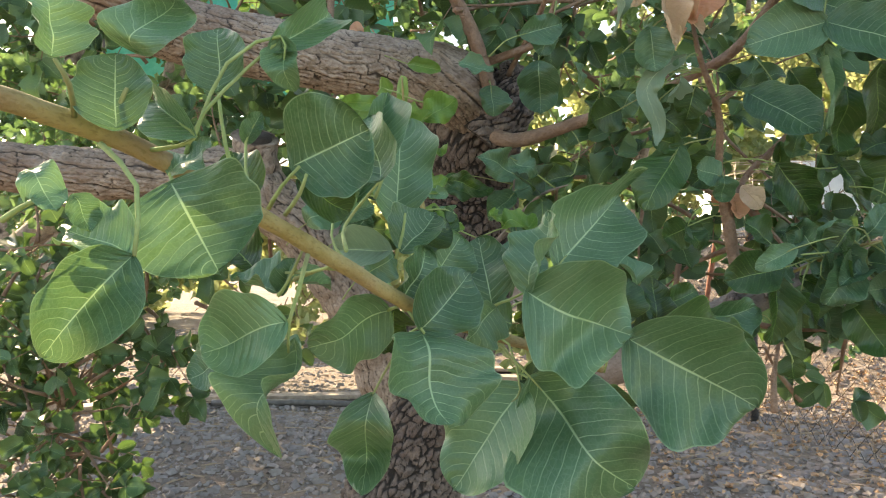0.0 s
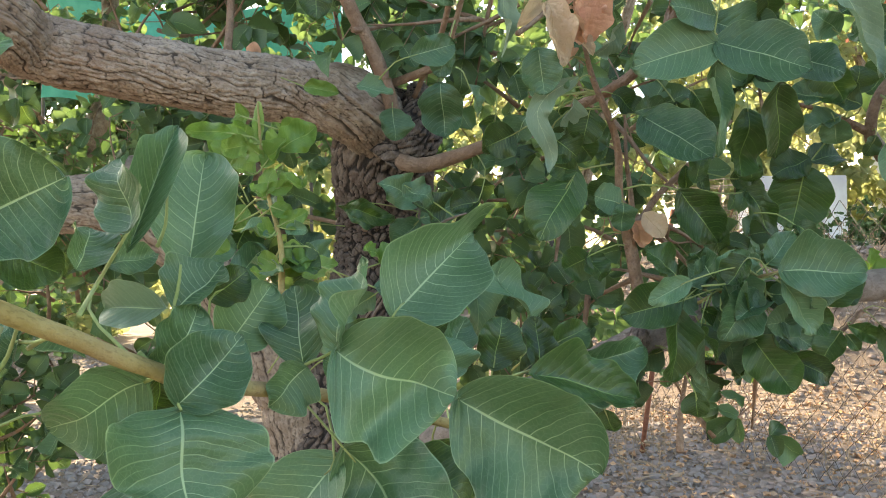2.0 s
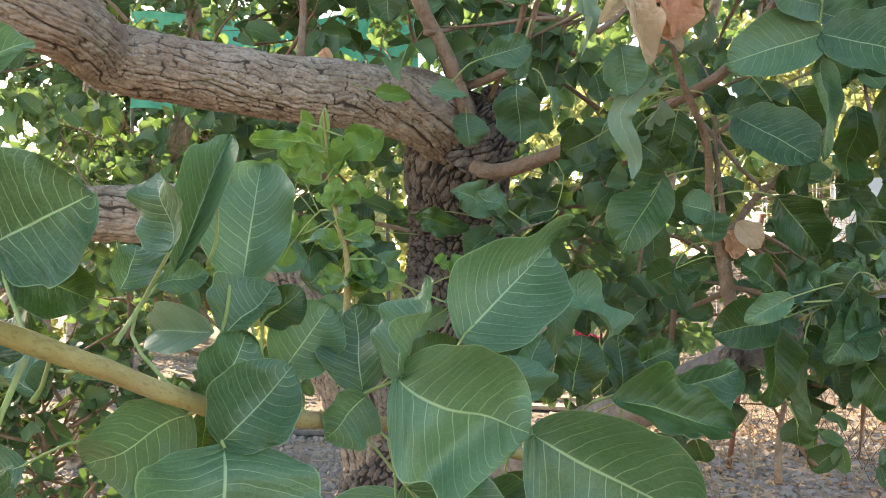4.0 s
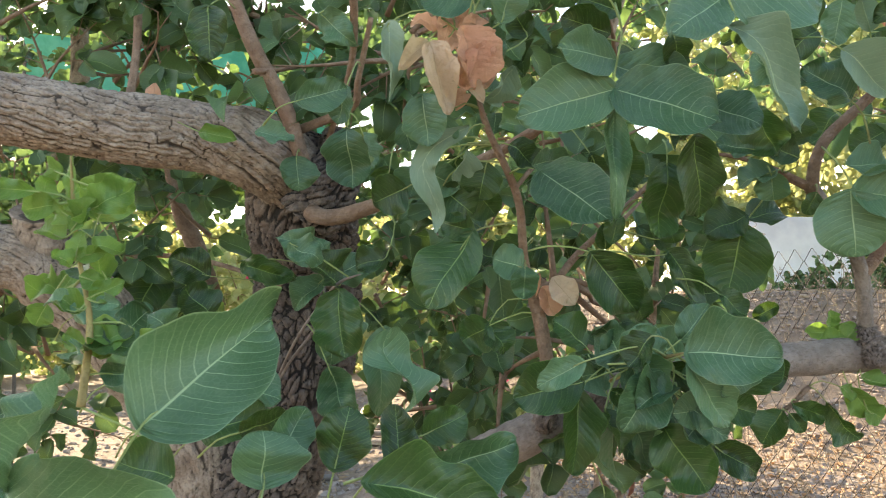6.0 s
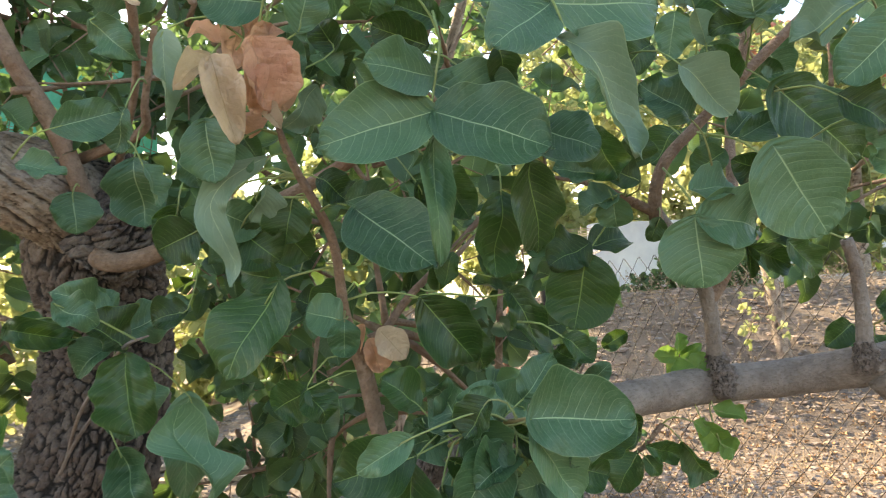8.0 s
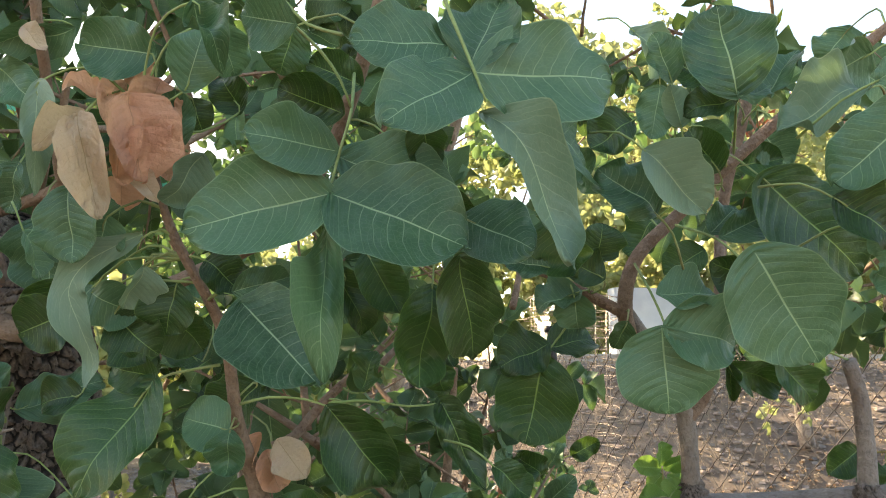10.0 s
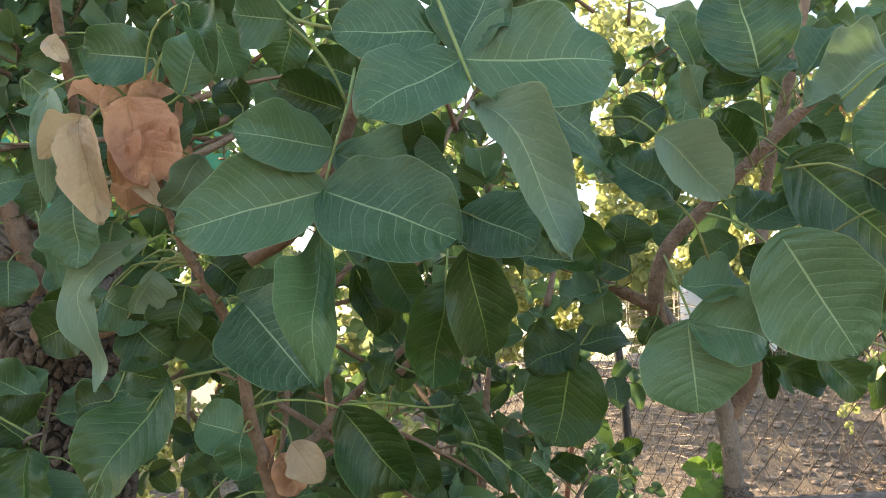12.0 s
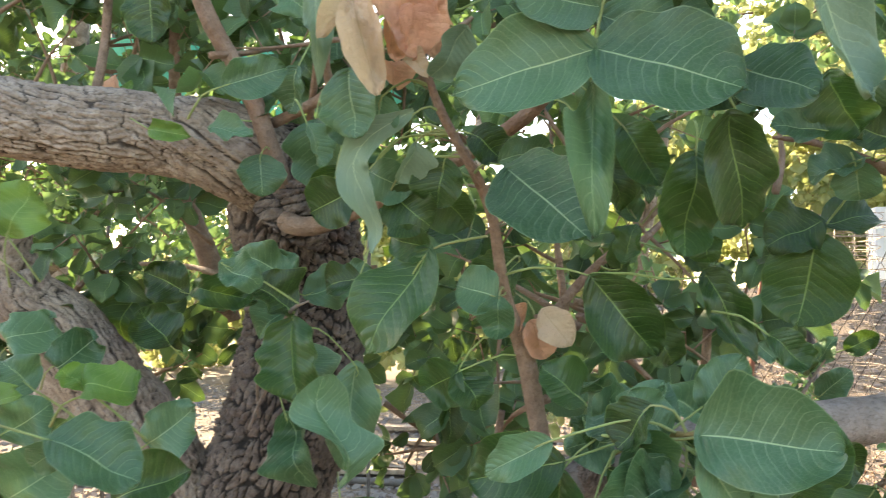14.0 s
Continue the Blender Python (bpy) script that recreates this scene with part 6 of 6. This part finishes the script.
stalk(tree, (-0.151, 0.356, 1.153), (-0.141, 0.337, 1.163), (-0.137, 0.335, 1.170))
stalk(tree, (-0.088, 0.430, 1.119), (-0.078, 0.420, 1.130), (-0.073, 0.413, 1.140))
stalk(tree, (-0.077, 0.440, 1.097), (-0.081, 0.430, 1.075), (-0.086, 0.430, 1.058), (-0.088, 0.440, 1.041))
stalk(tree, (-0.160, 0.335, 1.158), (-0.150, 0.310, 1.166), (-0.151, 0.300, 1.174))
stalk(tree, (-0.153, 0.345, 1.147), (-0.131, 0.330, 1.127), (-0.128, 0.320, 1.097))
stalk(tree, (-0.125, 0.320, 1.181), (-0.122, 0.320, 1.189))
stalk(tree, (-0.109, 0.410, 1.133), (-0.114, 0.405, 1.154), (-0.118, 0.405, 1.182))
stalk(tree, (-0.189, 0.330, 1.112), (-0.180, 0.330, 1.118), (-0.169, 0.330, 1.123))
stalk(tree, (0.310, 1.060, 1.511), (0.317, 1.062, 1.496), (0.318, 1.054, 1.479), (0.311, 1.056, 1.470))
stalk(tree, (0.287, 1.049, 1.460), (0.297, 1.056, 1.477), (0.310, 1.064, 1.487))
stalk(tree, (0.328, 1.068, 1.514), (0.312, 1.060, 1.513), (0.296, 1.062, 1.508), (0.296, 1.063, 1.497))
stalk(tree, (0.357, 1.046, 1.439), (0.371, 1.036, 1.430))
stalk(tree, (0.126, 1.393, 1.180), (0.129, 1.384, 1.166), (0.129, 1.385, 1.149), (0.134, 1.378, 1.115))

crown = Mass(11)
# the tree's own crown: behind the stems, to both sides, and unseen above
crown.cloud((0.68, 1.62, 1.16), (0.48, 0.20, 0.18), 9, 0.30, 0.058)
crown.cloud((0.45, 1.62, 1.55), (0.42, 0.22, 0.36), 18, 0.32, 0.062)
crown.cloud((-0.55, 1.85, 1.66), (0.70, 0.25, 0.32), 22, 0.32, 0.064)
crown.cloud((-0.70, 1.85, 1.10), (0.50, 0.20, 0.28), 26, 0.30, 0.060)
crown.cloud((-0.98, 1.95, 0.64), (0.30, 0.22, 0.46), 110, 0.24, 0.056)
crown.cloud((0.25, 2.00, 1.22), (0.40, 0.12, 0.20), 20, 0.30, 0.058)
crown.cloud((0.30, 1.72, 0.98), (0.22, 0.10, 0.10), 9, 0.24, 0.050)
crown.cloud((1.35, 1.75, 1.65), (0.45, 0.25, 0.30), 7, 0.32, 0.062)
# unseen overhead sprays, added to shade the leaves below
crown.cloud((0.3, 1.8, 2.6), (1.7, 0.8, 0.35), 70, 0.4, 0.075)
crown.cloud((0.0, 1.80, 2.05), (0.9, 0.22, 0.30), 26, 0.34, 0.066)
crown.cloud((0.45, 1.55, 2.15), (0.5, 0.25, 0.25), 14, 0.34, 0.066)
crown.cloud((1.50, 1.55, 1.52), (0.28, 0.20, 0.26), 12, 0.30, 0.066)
# unseen sprays set in the sun's path to keep the front leaves shaded
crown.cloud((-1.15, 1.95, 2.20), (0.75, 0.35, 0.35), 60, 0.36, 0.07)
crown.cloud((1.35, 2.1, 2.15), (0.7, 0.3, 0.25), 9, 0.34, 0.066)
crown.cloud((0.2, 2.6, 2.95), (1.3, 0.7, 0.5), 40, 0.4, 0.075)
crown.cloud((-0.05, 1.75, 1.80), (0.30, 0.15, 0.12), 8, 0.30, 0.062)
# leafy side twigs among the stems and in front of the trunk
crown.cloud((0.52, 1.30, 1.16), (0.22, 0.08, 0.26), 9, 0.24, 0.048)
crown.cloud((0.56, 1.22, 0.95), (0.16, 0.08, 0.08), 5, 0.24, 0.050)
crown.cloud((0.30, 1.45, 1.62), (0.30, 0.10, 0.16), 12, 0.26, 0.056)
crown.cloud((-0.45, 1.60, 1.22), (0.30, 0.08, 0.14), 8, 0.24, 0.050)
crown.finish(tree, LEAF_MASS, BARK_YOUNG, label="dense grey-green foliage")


def shrub(label, stems, clouds, material, seed, name="pistachio_tree", category="tree"):
    """A leafy tree or shrub: stems from the ground and a crown of leafy twigs."""
    top = tagged(new(name), label, category)
    for pts in stems:
        limb("trunk", pts, BARK, top, sides=16, step=0.03, rough=0.004, cell=0.03)
    m = Mass(seed)
    for c in clouds:
        m.cloud(*c)
    m.finish(top, material, BARK_YOUNG)
    return top


shrub("second leafy pistachio tree growing further back",
      [[(-2.3, 3.5, -0.1, 0.08), (-2.2, 3.5, 0.8, 0.065), (-1.3, 3.5, 1.7, 0.05), (-1.2, 3.5, 2.5, 0.03)]],
      [((-1.5, 3.4, 1.75), (1.1, 0.45, 0.75), 64, 0.40, 0.07), ((-0.2, 3.6, 2.2), (0.8, 0.4, 0.75), 32, 0.40, 0.07), ((0.7, 3.9, 2.7), (0.8, 0.4, 0.55), 32, 0.40, 0.07)], LEAF_LIT, 12)
# added sun blocker: its crowns lie between the sun and the pistachio tree
shrub("tall dense tree added behind the orchard to block the sun",
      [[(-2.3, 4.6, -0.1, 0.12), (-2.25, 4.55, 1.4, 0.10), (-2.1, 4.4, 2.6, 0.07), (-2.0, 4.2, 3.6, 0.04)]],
      [((-2.0, 4.0, 3.5), (1.7, 1.2, 1.1), 48, 0.5, 0.10), ((-1.3, 2.9, 2.85), (1.0, 0.7, 0.45), 90, 0.45, 0.09)], LEAF_MASS, 19, "added_shade_tree", "tree")
# added sun blocker for the ground in front of the pipe
shrub("broad tree added beyond the orchard floor to shade the ground",
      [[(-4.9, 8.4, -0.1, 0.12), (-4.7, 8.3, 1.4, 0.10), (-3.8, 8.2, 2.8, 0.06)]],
      [((-3.1, 8.1, 3.2), (2.3, 1.0, 1.0), 200, 0.6, 0.13)], LEAF_MASS, 27, "added_shade_tree", "tree")
# added sun blocker whose crown dims the bank behind the fence
shrub("tall tree added far beyond the orchard to shade the bank",
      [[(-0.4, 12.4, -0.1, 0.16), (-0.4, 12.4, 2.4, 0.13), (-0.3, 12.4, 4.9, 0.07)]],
      [((-0.3, 12.4, 5.3), (1.9, 0.8, 0.8), 70, 0.7, 0.14)], LEAF_MASS, 31, "added_shade_tree", "tree")
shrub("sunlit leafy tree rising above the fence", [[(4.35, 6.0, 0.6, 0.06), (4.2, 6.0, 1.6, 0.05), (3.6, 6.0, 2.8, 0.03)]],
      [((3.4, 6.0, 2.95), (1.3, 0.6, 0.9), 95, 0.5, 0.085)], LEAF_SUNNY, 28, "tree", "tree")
shrub("leafy pistachio tree beside the wire fence",
      [[(0.75, 3.6, -0.1, 0.03), (0.80, 3.5, 0.9, 0.026), (0.9, 3.3, 1.7, 0.022), (1.1, 3.1, 2.5, 0.02)]],
      [((0.6, 3.0, 1.78), (0.65, 0.35, 0.42), 26, 0.38, 0.066), ((1.9, 3.9, 2.45), (0.8, 0.4, 0.35), 14, 0.40, 0.07), ((0.55, 2.7, 1.15), (0.4, 0.25, 0.2), 16, 0.32, 0.06)], LEAF_LIT, 14)
shrub("garden bush with light green leaves beyond the orchard", [], [((-2.4, 5.6, 1.35), (0.9, 0.4, 0.65), 70, 0.4, 0.07), ((-0.45, 4.85, 1.95), (0.4, 0.25, 0.3), 20, 0.36, 0.07)], LEAF_LIT, 33, "bush", "bush")
shrub("low green shrub at the foot of the fence", [], [((1.35, 3.1, 0.75), (0.22, 0.2, 0.2), 7, 0.26, 0.055)], LEAF_MASS, 15, "shrub", "shrub")
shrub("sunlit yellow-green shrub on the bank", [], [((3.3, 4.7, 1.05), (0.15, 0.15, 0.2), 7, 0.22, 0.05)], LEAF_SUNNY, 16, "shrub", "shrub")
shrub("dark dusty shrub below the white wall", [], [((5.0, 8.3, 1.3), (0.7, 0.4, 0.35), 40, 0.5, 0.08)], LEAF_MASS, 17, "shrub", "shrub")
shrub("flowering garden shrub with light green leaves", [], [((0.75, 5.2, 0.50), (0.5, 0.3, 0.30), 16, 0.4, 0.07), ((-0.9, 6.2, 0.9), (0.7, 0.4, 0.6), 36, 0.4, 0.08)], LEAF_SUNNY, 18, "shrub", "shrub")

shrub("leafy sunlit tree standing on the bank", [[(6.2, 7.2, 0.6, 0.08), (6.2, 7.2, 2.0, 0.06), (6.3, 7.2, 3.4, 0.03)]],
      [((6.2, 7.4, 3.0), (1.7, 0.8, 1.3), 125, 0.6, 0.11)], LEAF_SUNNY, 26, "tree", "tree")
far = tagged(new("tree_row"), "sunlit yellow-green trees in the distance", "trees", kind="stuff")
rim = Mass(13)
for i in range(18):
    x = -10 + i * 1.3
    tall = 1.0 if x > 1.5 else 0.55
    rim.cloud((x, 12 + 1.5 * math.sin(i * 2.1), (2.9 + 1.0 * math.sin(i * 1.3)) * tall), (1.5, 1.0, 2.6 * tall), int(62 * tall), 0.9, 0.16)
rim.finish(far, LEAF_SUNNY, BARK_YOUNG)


# ---------------------------------------------------------------- fence, wall and distance
def wire_net(a, b, low, high, pitch, radius):
    """Bent wires of a chain-link net between two posts."""
    a, b = Vector((*a, 0)), Vector((*b, 0))
    along = (b - a).normalized()
    out = along.cross(Vector((0, 0, 1)))
    count = int((b - a).length / (pitch / 2))
    verts, faces = [], []
    for i in range(count):
        base = a + along * (i * pitch / 2)
        ground_z = ground_height(base.x, base.y)
        for k in range(int((high - low) / (pitch / 2))):
            s = (k + i) % 2
            p = base + along * (pitch / 2 * s) + out * (0.003 * (s * 2 - 1)) + Vector((0, 0, ground_z + low + k * pitch / 2))
            q = base + along * (pitch / 2 * (1 - s)) - out * (0.003 * (s * 2 - 1)) + Vector((0, 0, ground_z + low + (k + 1) * pitch / 2))
            sag = Vector((noise.noise(p * 3), noise.noise(p * 3 + Vector((7, 0, 0))), 0)) * 0.012
            sag2 = Vector((noise.noise(q * 3), noise.noise(q * 3 + Vector((7, 0, 0))), 0)) * 0.012
            p, q = p + sag, q + sag2
            n1 = (q - p).cross(out).normalized() * radius
            n2 = out * radius
            n0 = len(verts)
            for c in (p, q):
                verts += [c + n1, c + n2, c - n1, c - n2]
            faces += [(n0 + j, n0 + (j + 1) % 4, n0 + 4 + (j + 1) % 4, n0 + 4 + j) for j in range(4)]
    return verts, faces


fence = tagged(new("chain_link_fence"), "rusty chain-link fence on dark iron posts", "fence")
CORNERS = [(2.75, 0.8), (1.92, 4.8), (1.33, 6.70)]
for a, b in zip(CORNERS, CORNERS[1:]):
    v, f = wire_net(a, b, 0.03, 1.42, 0.120, 0.0022)
    tagged(mesh_object("wire_netting", v, f, WIRE, fence, smooth=False), kind="stuff")
for x, y in CORNERS:
    limb("post", [(x + 0.02, y, -0.2, 0.026), (x, y, 1.0, 0.026), (x - 0.04, y, 1.46, 0.026)], POST, fence, sides=12, step=0.2, lumps=0.0)
    limb("post_cap", [(x - 0.04, y, 1.44, 0.029), (x - 0.04, y, 1.475, 0.029)], POST, fence, sides=12, step=0.2, lumps=0.0)

panel = tagged(new("welded_mesh"), "square welded steel mesh leaning in the sun", "steel mesh")
for i in range(8):
    limb("wire", [(1.10 + 0.055 * i, 4.66, 0.0, 0.0017), (1.10 + 0.055 * i, 4.72, 1.14, 0.0017)], WIRE_PALE, panel, sides=5, step=0.5, lumps=0.0)
for k in range(18):
    limb("wire", [(1.10, 4.662 + 0.003 * k, 0.06 + 0.062 * k, 0.0017), (1.485, 4.662 + 0.003 * k, 0.06 + 0.062 * k, 0.0017)], WIRE_PALE, panel, sides=5, step=0.5, lumps=0.0)

roll = tagged(new("wire_roll"), "loose upright roll of pale wire netting beside the fence", "wire roll")
rng = random.Random(5)
for k in range(26):
    z, r0 = 0.04 + 0.066 * k, 0.20 + 0.05 * rng.random() + 0.0022 * k
    cx, cy = 2.25 + rng.uniform(-0.02, 0.02) + 0.0015 * k, 5.5 + rng.uniform(-0.02, 0.02)
    ring = [(cx + (r0 + 0.004 * i) * math.cos(i * 0.7 + k), cy + (r0 + 0.004 * i) * math.sin(i * 0.7 + k), z + 0.012 * math.sin(i * 1.9 + k), 0.0022) for i in range(18)]
    limb("wire_ring", ring, WIRE_PALE, roll, sides=5, step=0.05, lumps=0.0)
for k in range(14):
    a = k * 0.45
    limb("wire_upright", [(2.25 + 0.24 * math.cos(a), 5.5 + 0.24 * math.sin(a), 0.0, 0.002), (2.26 + 0.27 * math.cos(a + 0.1), 5.5 + 0.27 * math.sin(a + 0.1), 1.72, 0.002)], WIRE_PALE, roll, sides=5, step=0.4, lumps=0.0)

rod = tagged(new("iron_rod"), "leaning rusty iron bar by the fence", "iron bar")
limb("rod", [(1.40, 4.5, -0.1, 0.014), (1.56, 4.3, 1.42, 0.014)], RUST, rod, sides=8, step=0.3, lumps=0.02)

garden_wall = tagged(new("garden_wall"), "low white plastered garden wall on a concrete ledge", "wall")
part("wall", box(bmesh.new(), (4.3, 9.6, 1.0), (5.6, 9.85, 2.2), 0.01), PLASTER, garden_wall)
part("ledge", box(bmesh.new(), (3.5, 9.25, 0.9), (9.5, 9.6, 1.36), 0.02), CONCRETE, garden_wall, "pale concrete ledge")

house = tagged(new("house"), "distant white house with a red tile roof", "house")
part("wall", box(bmesh.new(), (9.5, 15.5, 0.8), (16.0, 20.0, 5.6)), PLASTER, house)
for i in range(30):
    tile = bmesh.new()
    bmesh.ops.create_cone(tile, cap_ends=True, segments=10, radius1=0.125, radius2=0.115, depth=3.4,
                          matrix=Matrix.Translation((9.4 + i * 0.235, 16.4, 6.2)) @ Matrix.Rotation(radians(62), 4, "X"))
    part("roof_tile", tile, TILE_ROOF, house, smooth=True)


def net_sheet():
    verts, faces = [], []
    for j in range(9):
        for i in range(41):
            u, v = i / 40, j / 8
            verts.append((-2.1 + 1.8 * u, 4.75 + 0.05 * math.sin(9 * u + 3 * v), 2.16 + 0.62 * v - 0.10 * math.sin(math.pi * u) + 0.03 * math.sin(17 * u) * (1 - v)))
    for j in range(8):
        for i in range(40):
            faces.append((j * 41 + i, j * 41 + i + 1, (j + 1) * 41 + i + 1, (j + 1) * 41 + i))
    return verts, faces


v, f = net_sheet()
net = tagged(mesh_object("shade_net", v, f, NET), "turquoise-green shade net hung between posts", "shade net")
for x in (-2.1, -0.5):
    pole = tagged(new("pole"), "thin grey pole holding the shade net", "pole")
    limb("shaft", [(x, 4.78, -0.1, 0.012), (x, 4.78, 2.9, 0.010)], PIPE, pole, sides=10, step=0.3, lumps=0.0)

# ---------------------------------------------------------------- on the ground
pipe = tagged(new("irrigation_pipe"), "dusty grey irrigation pipe lying on the ground", "pipe")
limb("tube", [(-1.6, 5.35, 0.035, 0.022), (-1.0, 5.32, 0.04, 0.022), (-0.3, 5.26, 0.035, 0.022)], PIPE, pipe, sides=12, step=0.06, lumps=0.03)


def plank(x, y, z, length, turn):
    ob = tagged(new("plank"), "weathered pale wooden plank lying on the ground", "plank", group="planks on the ground")
    part("board", box(bmesh.new(), (-length / 2, -0.07, 0), (length / 2, 0.07, 0.03), 0.004), WOOD, ob)
    ob.matrix_basis = pose(x, y, z, 0, 0, turn)


for k, (x, y, ln, turn) in enumerate([(-1.1, 5.55, 1.4, 4), (0.2, 6.6, 1.8, -12), (0.5, 7.0, 2.0, -8), (-0.1, 7.4, 1.6, 6), (0.9, 7.8, 1.8, -4), (-2.2, 5.3, 1.0, 30)]):
    plank(x, y, ground_height(x, y) + 0.02, ln, turn)


def scatter(name, label, count, seed, material, maker, kind="stuff", region=(-6.0, 7.5, -1.5, 10.5)):
    """Many small pieces strewn over the ground, thicker near the tree."""
    rng = random.Random(seed)
    verts, faces = [], []
    for _ in range(count):
        y = region[2] + (region[3] - region[2]) * rng.random() ** 0.8
        x = rng.uniform(region[0], region[1])
        v, f = maker(rng)
        a = rng.uniform(0, 6.3)
        c, s = math.cos(a), math.sin(a)
        z = ground_height(x, y)
        n0 = len(verts)
        verts += [(x + px * c - py * s, y + px * s + py * c, z + pz) for px, py, pz in v]
        faces += [tuple(i + n0 for i in face) for face in f]
    return tagged(mesh_object(name, verts, faces, material, smooth=False), label, name, kind=kind)


OCTA = [(0, 2, 4), (2, 1, 4), (1, 3, 4), (3, 0, 4), (2, 0, 5), (1, 2, 5), (3, 1, 5), (0, 3, 5)]


def pebble(rng):
    r = 0.007 + 0.026 * rng.random() ** 2.0
    w = lambda: r * rng.uniform(0.6, 1.2)
    v = [(w(), w() * 0.3, 0.1 * r), (-w(), -w() * 0.3, 0), (w() * 0.2, w(), 0), (0, -w(), 0.1 * r), (w() * 0.3, w() * 0.2, w() * 0.75), (0, 0, -r * 0.5)]
    top = [(v[0][0] * 0.6, v[0][1] + r * 0.5, v[4][2] * 0.75), (v[1][0] * 0.6, v[1][1] - r * 0.4, v[4][2] * 0.8)]
    return v + top, OCTA + [(0, 2, 6), (2, 4, 6), (4, 0, 6), (1, 3, 7), (3, 4, 7), (4, 1, 7)]


def cobble(rng):
    """A flat rounded field stone, half sunk in the soil."""
    r, turn, squash = 0.018 + 0.036 * rng.random() ** 1.6, rng.uniform(0, 6.3), rng.uniform(0.55, 0.95)
    v = []
    for wide, high in ((1.0, -0.25), (1.05, 0.10), (0.62, 0.30)):
        v += [(r * wide * rng.uniform(0.85, 1.1) * math.cos(turn + 1.05 * k), r * squash * wide * rng.uniform(0.85, 1.1) * math.sin(turn + 1.05 * k), r * (high + rng.uniform(-0.07, 0.07))) for k in range(6)]
    v.append((0, 0, r * 0.34))
    f = [(6 * j + k, 6 * j + (k + 1) % 6, 6 * j + 6 + (k + 1) % 6, 6 * j + 6 + k) for j in range(2) for k in range(6)]
    return v, f + [(12 + k, 12 + (k + 1) % 6, 18) for k in range(6)]


def straw(rng):
    ln, w, h = rng.uniform(0.04, 0.16), rng.uniform(0.0012, 0.003), rng.uniform(0.004, 0.03)
    v = [(-ln / 2, -w, h), (ln / 2, -w, h * rng.uniform(0.2, 1.5)), (ln / 2, w, h), (-ln / 2, w, h), (0, 0, h + w * 2.5)]
    return v, [(0, 1, 4), (1, 2, 4), (2, 3, 4), (3, 0, 4), (0, 3, 2, 1)]


def fallen_leaf(rng):
    size = 0.35 + rng.random() ** 2
    ln, w, h = 0.045 * size, rng.uniform(0.009, 0.018) * size, rng.uniform(0.003, 0.025)
    k = rng.uniform(-0.01, 0.02)
    v = [(-ln / 2, 0, h), (-ln / 6, -w, h + k), (ln / 5, -w * 0.9, h - k * 0.3), (ln / 2, 0, h + 0.008), (ln / 5, w * 0.9, h + k), (-ln / 6, w, h + 0.012), (0, 0, h - 0.003)]
    return v, [(i, (i + 1) % 6, 6) for i in range(6)]


def dry_stalk(rng):
    h, lean = rng.uniform(0.06, 0.28), rng.uniform(-0.08, 0.08)
    w = rng.uniform(0.0015, 0.003)
    v = [(-w, 0, 0), (w, 0, 0), (0, w, 0), (lean - w, lean, h), (lean + w, lean, h), (lean, lean + w, h)]
    f = [(0, 1, 4, 3), (1, 2, 5, 4), (2, 0, 3, 5), (3, 4, 5)]
    for _ in range(rng.randint(2, 5)):
        t = rng.uniform(0.4, 1.0)
        a = rng.uniform(0, 6.3)
        r = rng.uniform(0.006, 0.014)
        c = (lean * t + 0.02 * math.cos(a), lean * t + 0.02 * math.sin(a), h * t + 0.012)
        n0 = len(v)
        v += [(c[0] + r, c[1], c[2]), (c[0] - r, c[1], c[2]), (c[0], c[1] + r, c[2]), (c[0], c[1] - r, c[2]), (c[0], c[1], c[2] + r), (c[0], c[1], c[2] - r)]
        f += [tuple(i + n0 for i in face) for face in OCTA]
    return v, f


scatter("gravel", "pale grey and buff stones strewn over the soil", 24000, 21, STONE, pebble)
scatter("gravel", "loose grey stones lying thick under the tree", 13000, 28, STONE, pebble, region=(-3.0, 3.2, 1.8, 5.4))
scatter("field_stones", "buff field stones lying among the straw along the fence", 3600, 29, STONE_BUFF, cobble, region=(0.6, 7.0, 2.4, 8.5))
scatter("straw_litter", "bleached straw and broken stalks on the soil", 6000, 22, STRAW, straw)
scatter("leaf_litter", "dry curled fallen leaves on the soil", 2600, 23, STRAW, fallen_leaf)
scatter("fallen_leaves", "orange-brown dry fallen leaves near the fence", 3200, 25, DRY_LITTER, fallen_leaf, region=(0.8, 5.0, 2.2, 6.0))
scatter("dry_weeds", "low dry buff weeds with seed heads", 900, 24, STRAW, dry_stalk, region=(1.0, 7.0, 3.6, 8.0))


# ---------------------------------------------------------------- flowers
def flower(place, size):
    ob = tagged(new("flower"), "bright pink-red blossom on the garden shrub", "flower", group="pink blossoms")
    rng = random.Random(int(place[0] * 1000))
    for k in range(9):
        a = k * 2.4
        ln = size * rng.uniform(0.7, 1.1)
        tip = Vector((math.cos(a), -0.5 + 0.4 * math.sin(3 * a), math.sin(a))) * ln
        petal = new("petal", leaf_mesh("cupped", PETAL))
        petal.parent = ob
        petal.matrix_basis = leaf_matrix((0, 0, 0), tip, ln * 0.8, 0)
    ob.matrix_basis = pose(*place)


for place, size in (((0.66, 4.77, 0.75), 0.06), ((0.74, 4.80, 0.70), 0.05), ((0.30, 4.9, 0.60), 0.05), ((-0.95, 5.9, 1.35), 0.06)):
    flower(place, size)
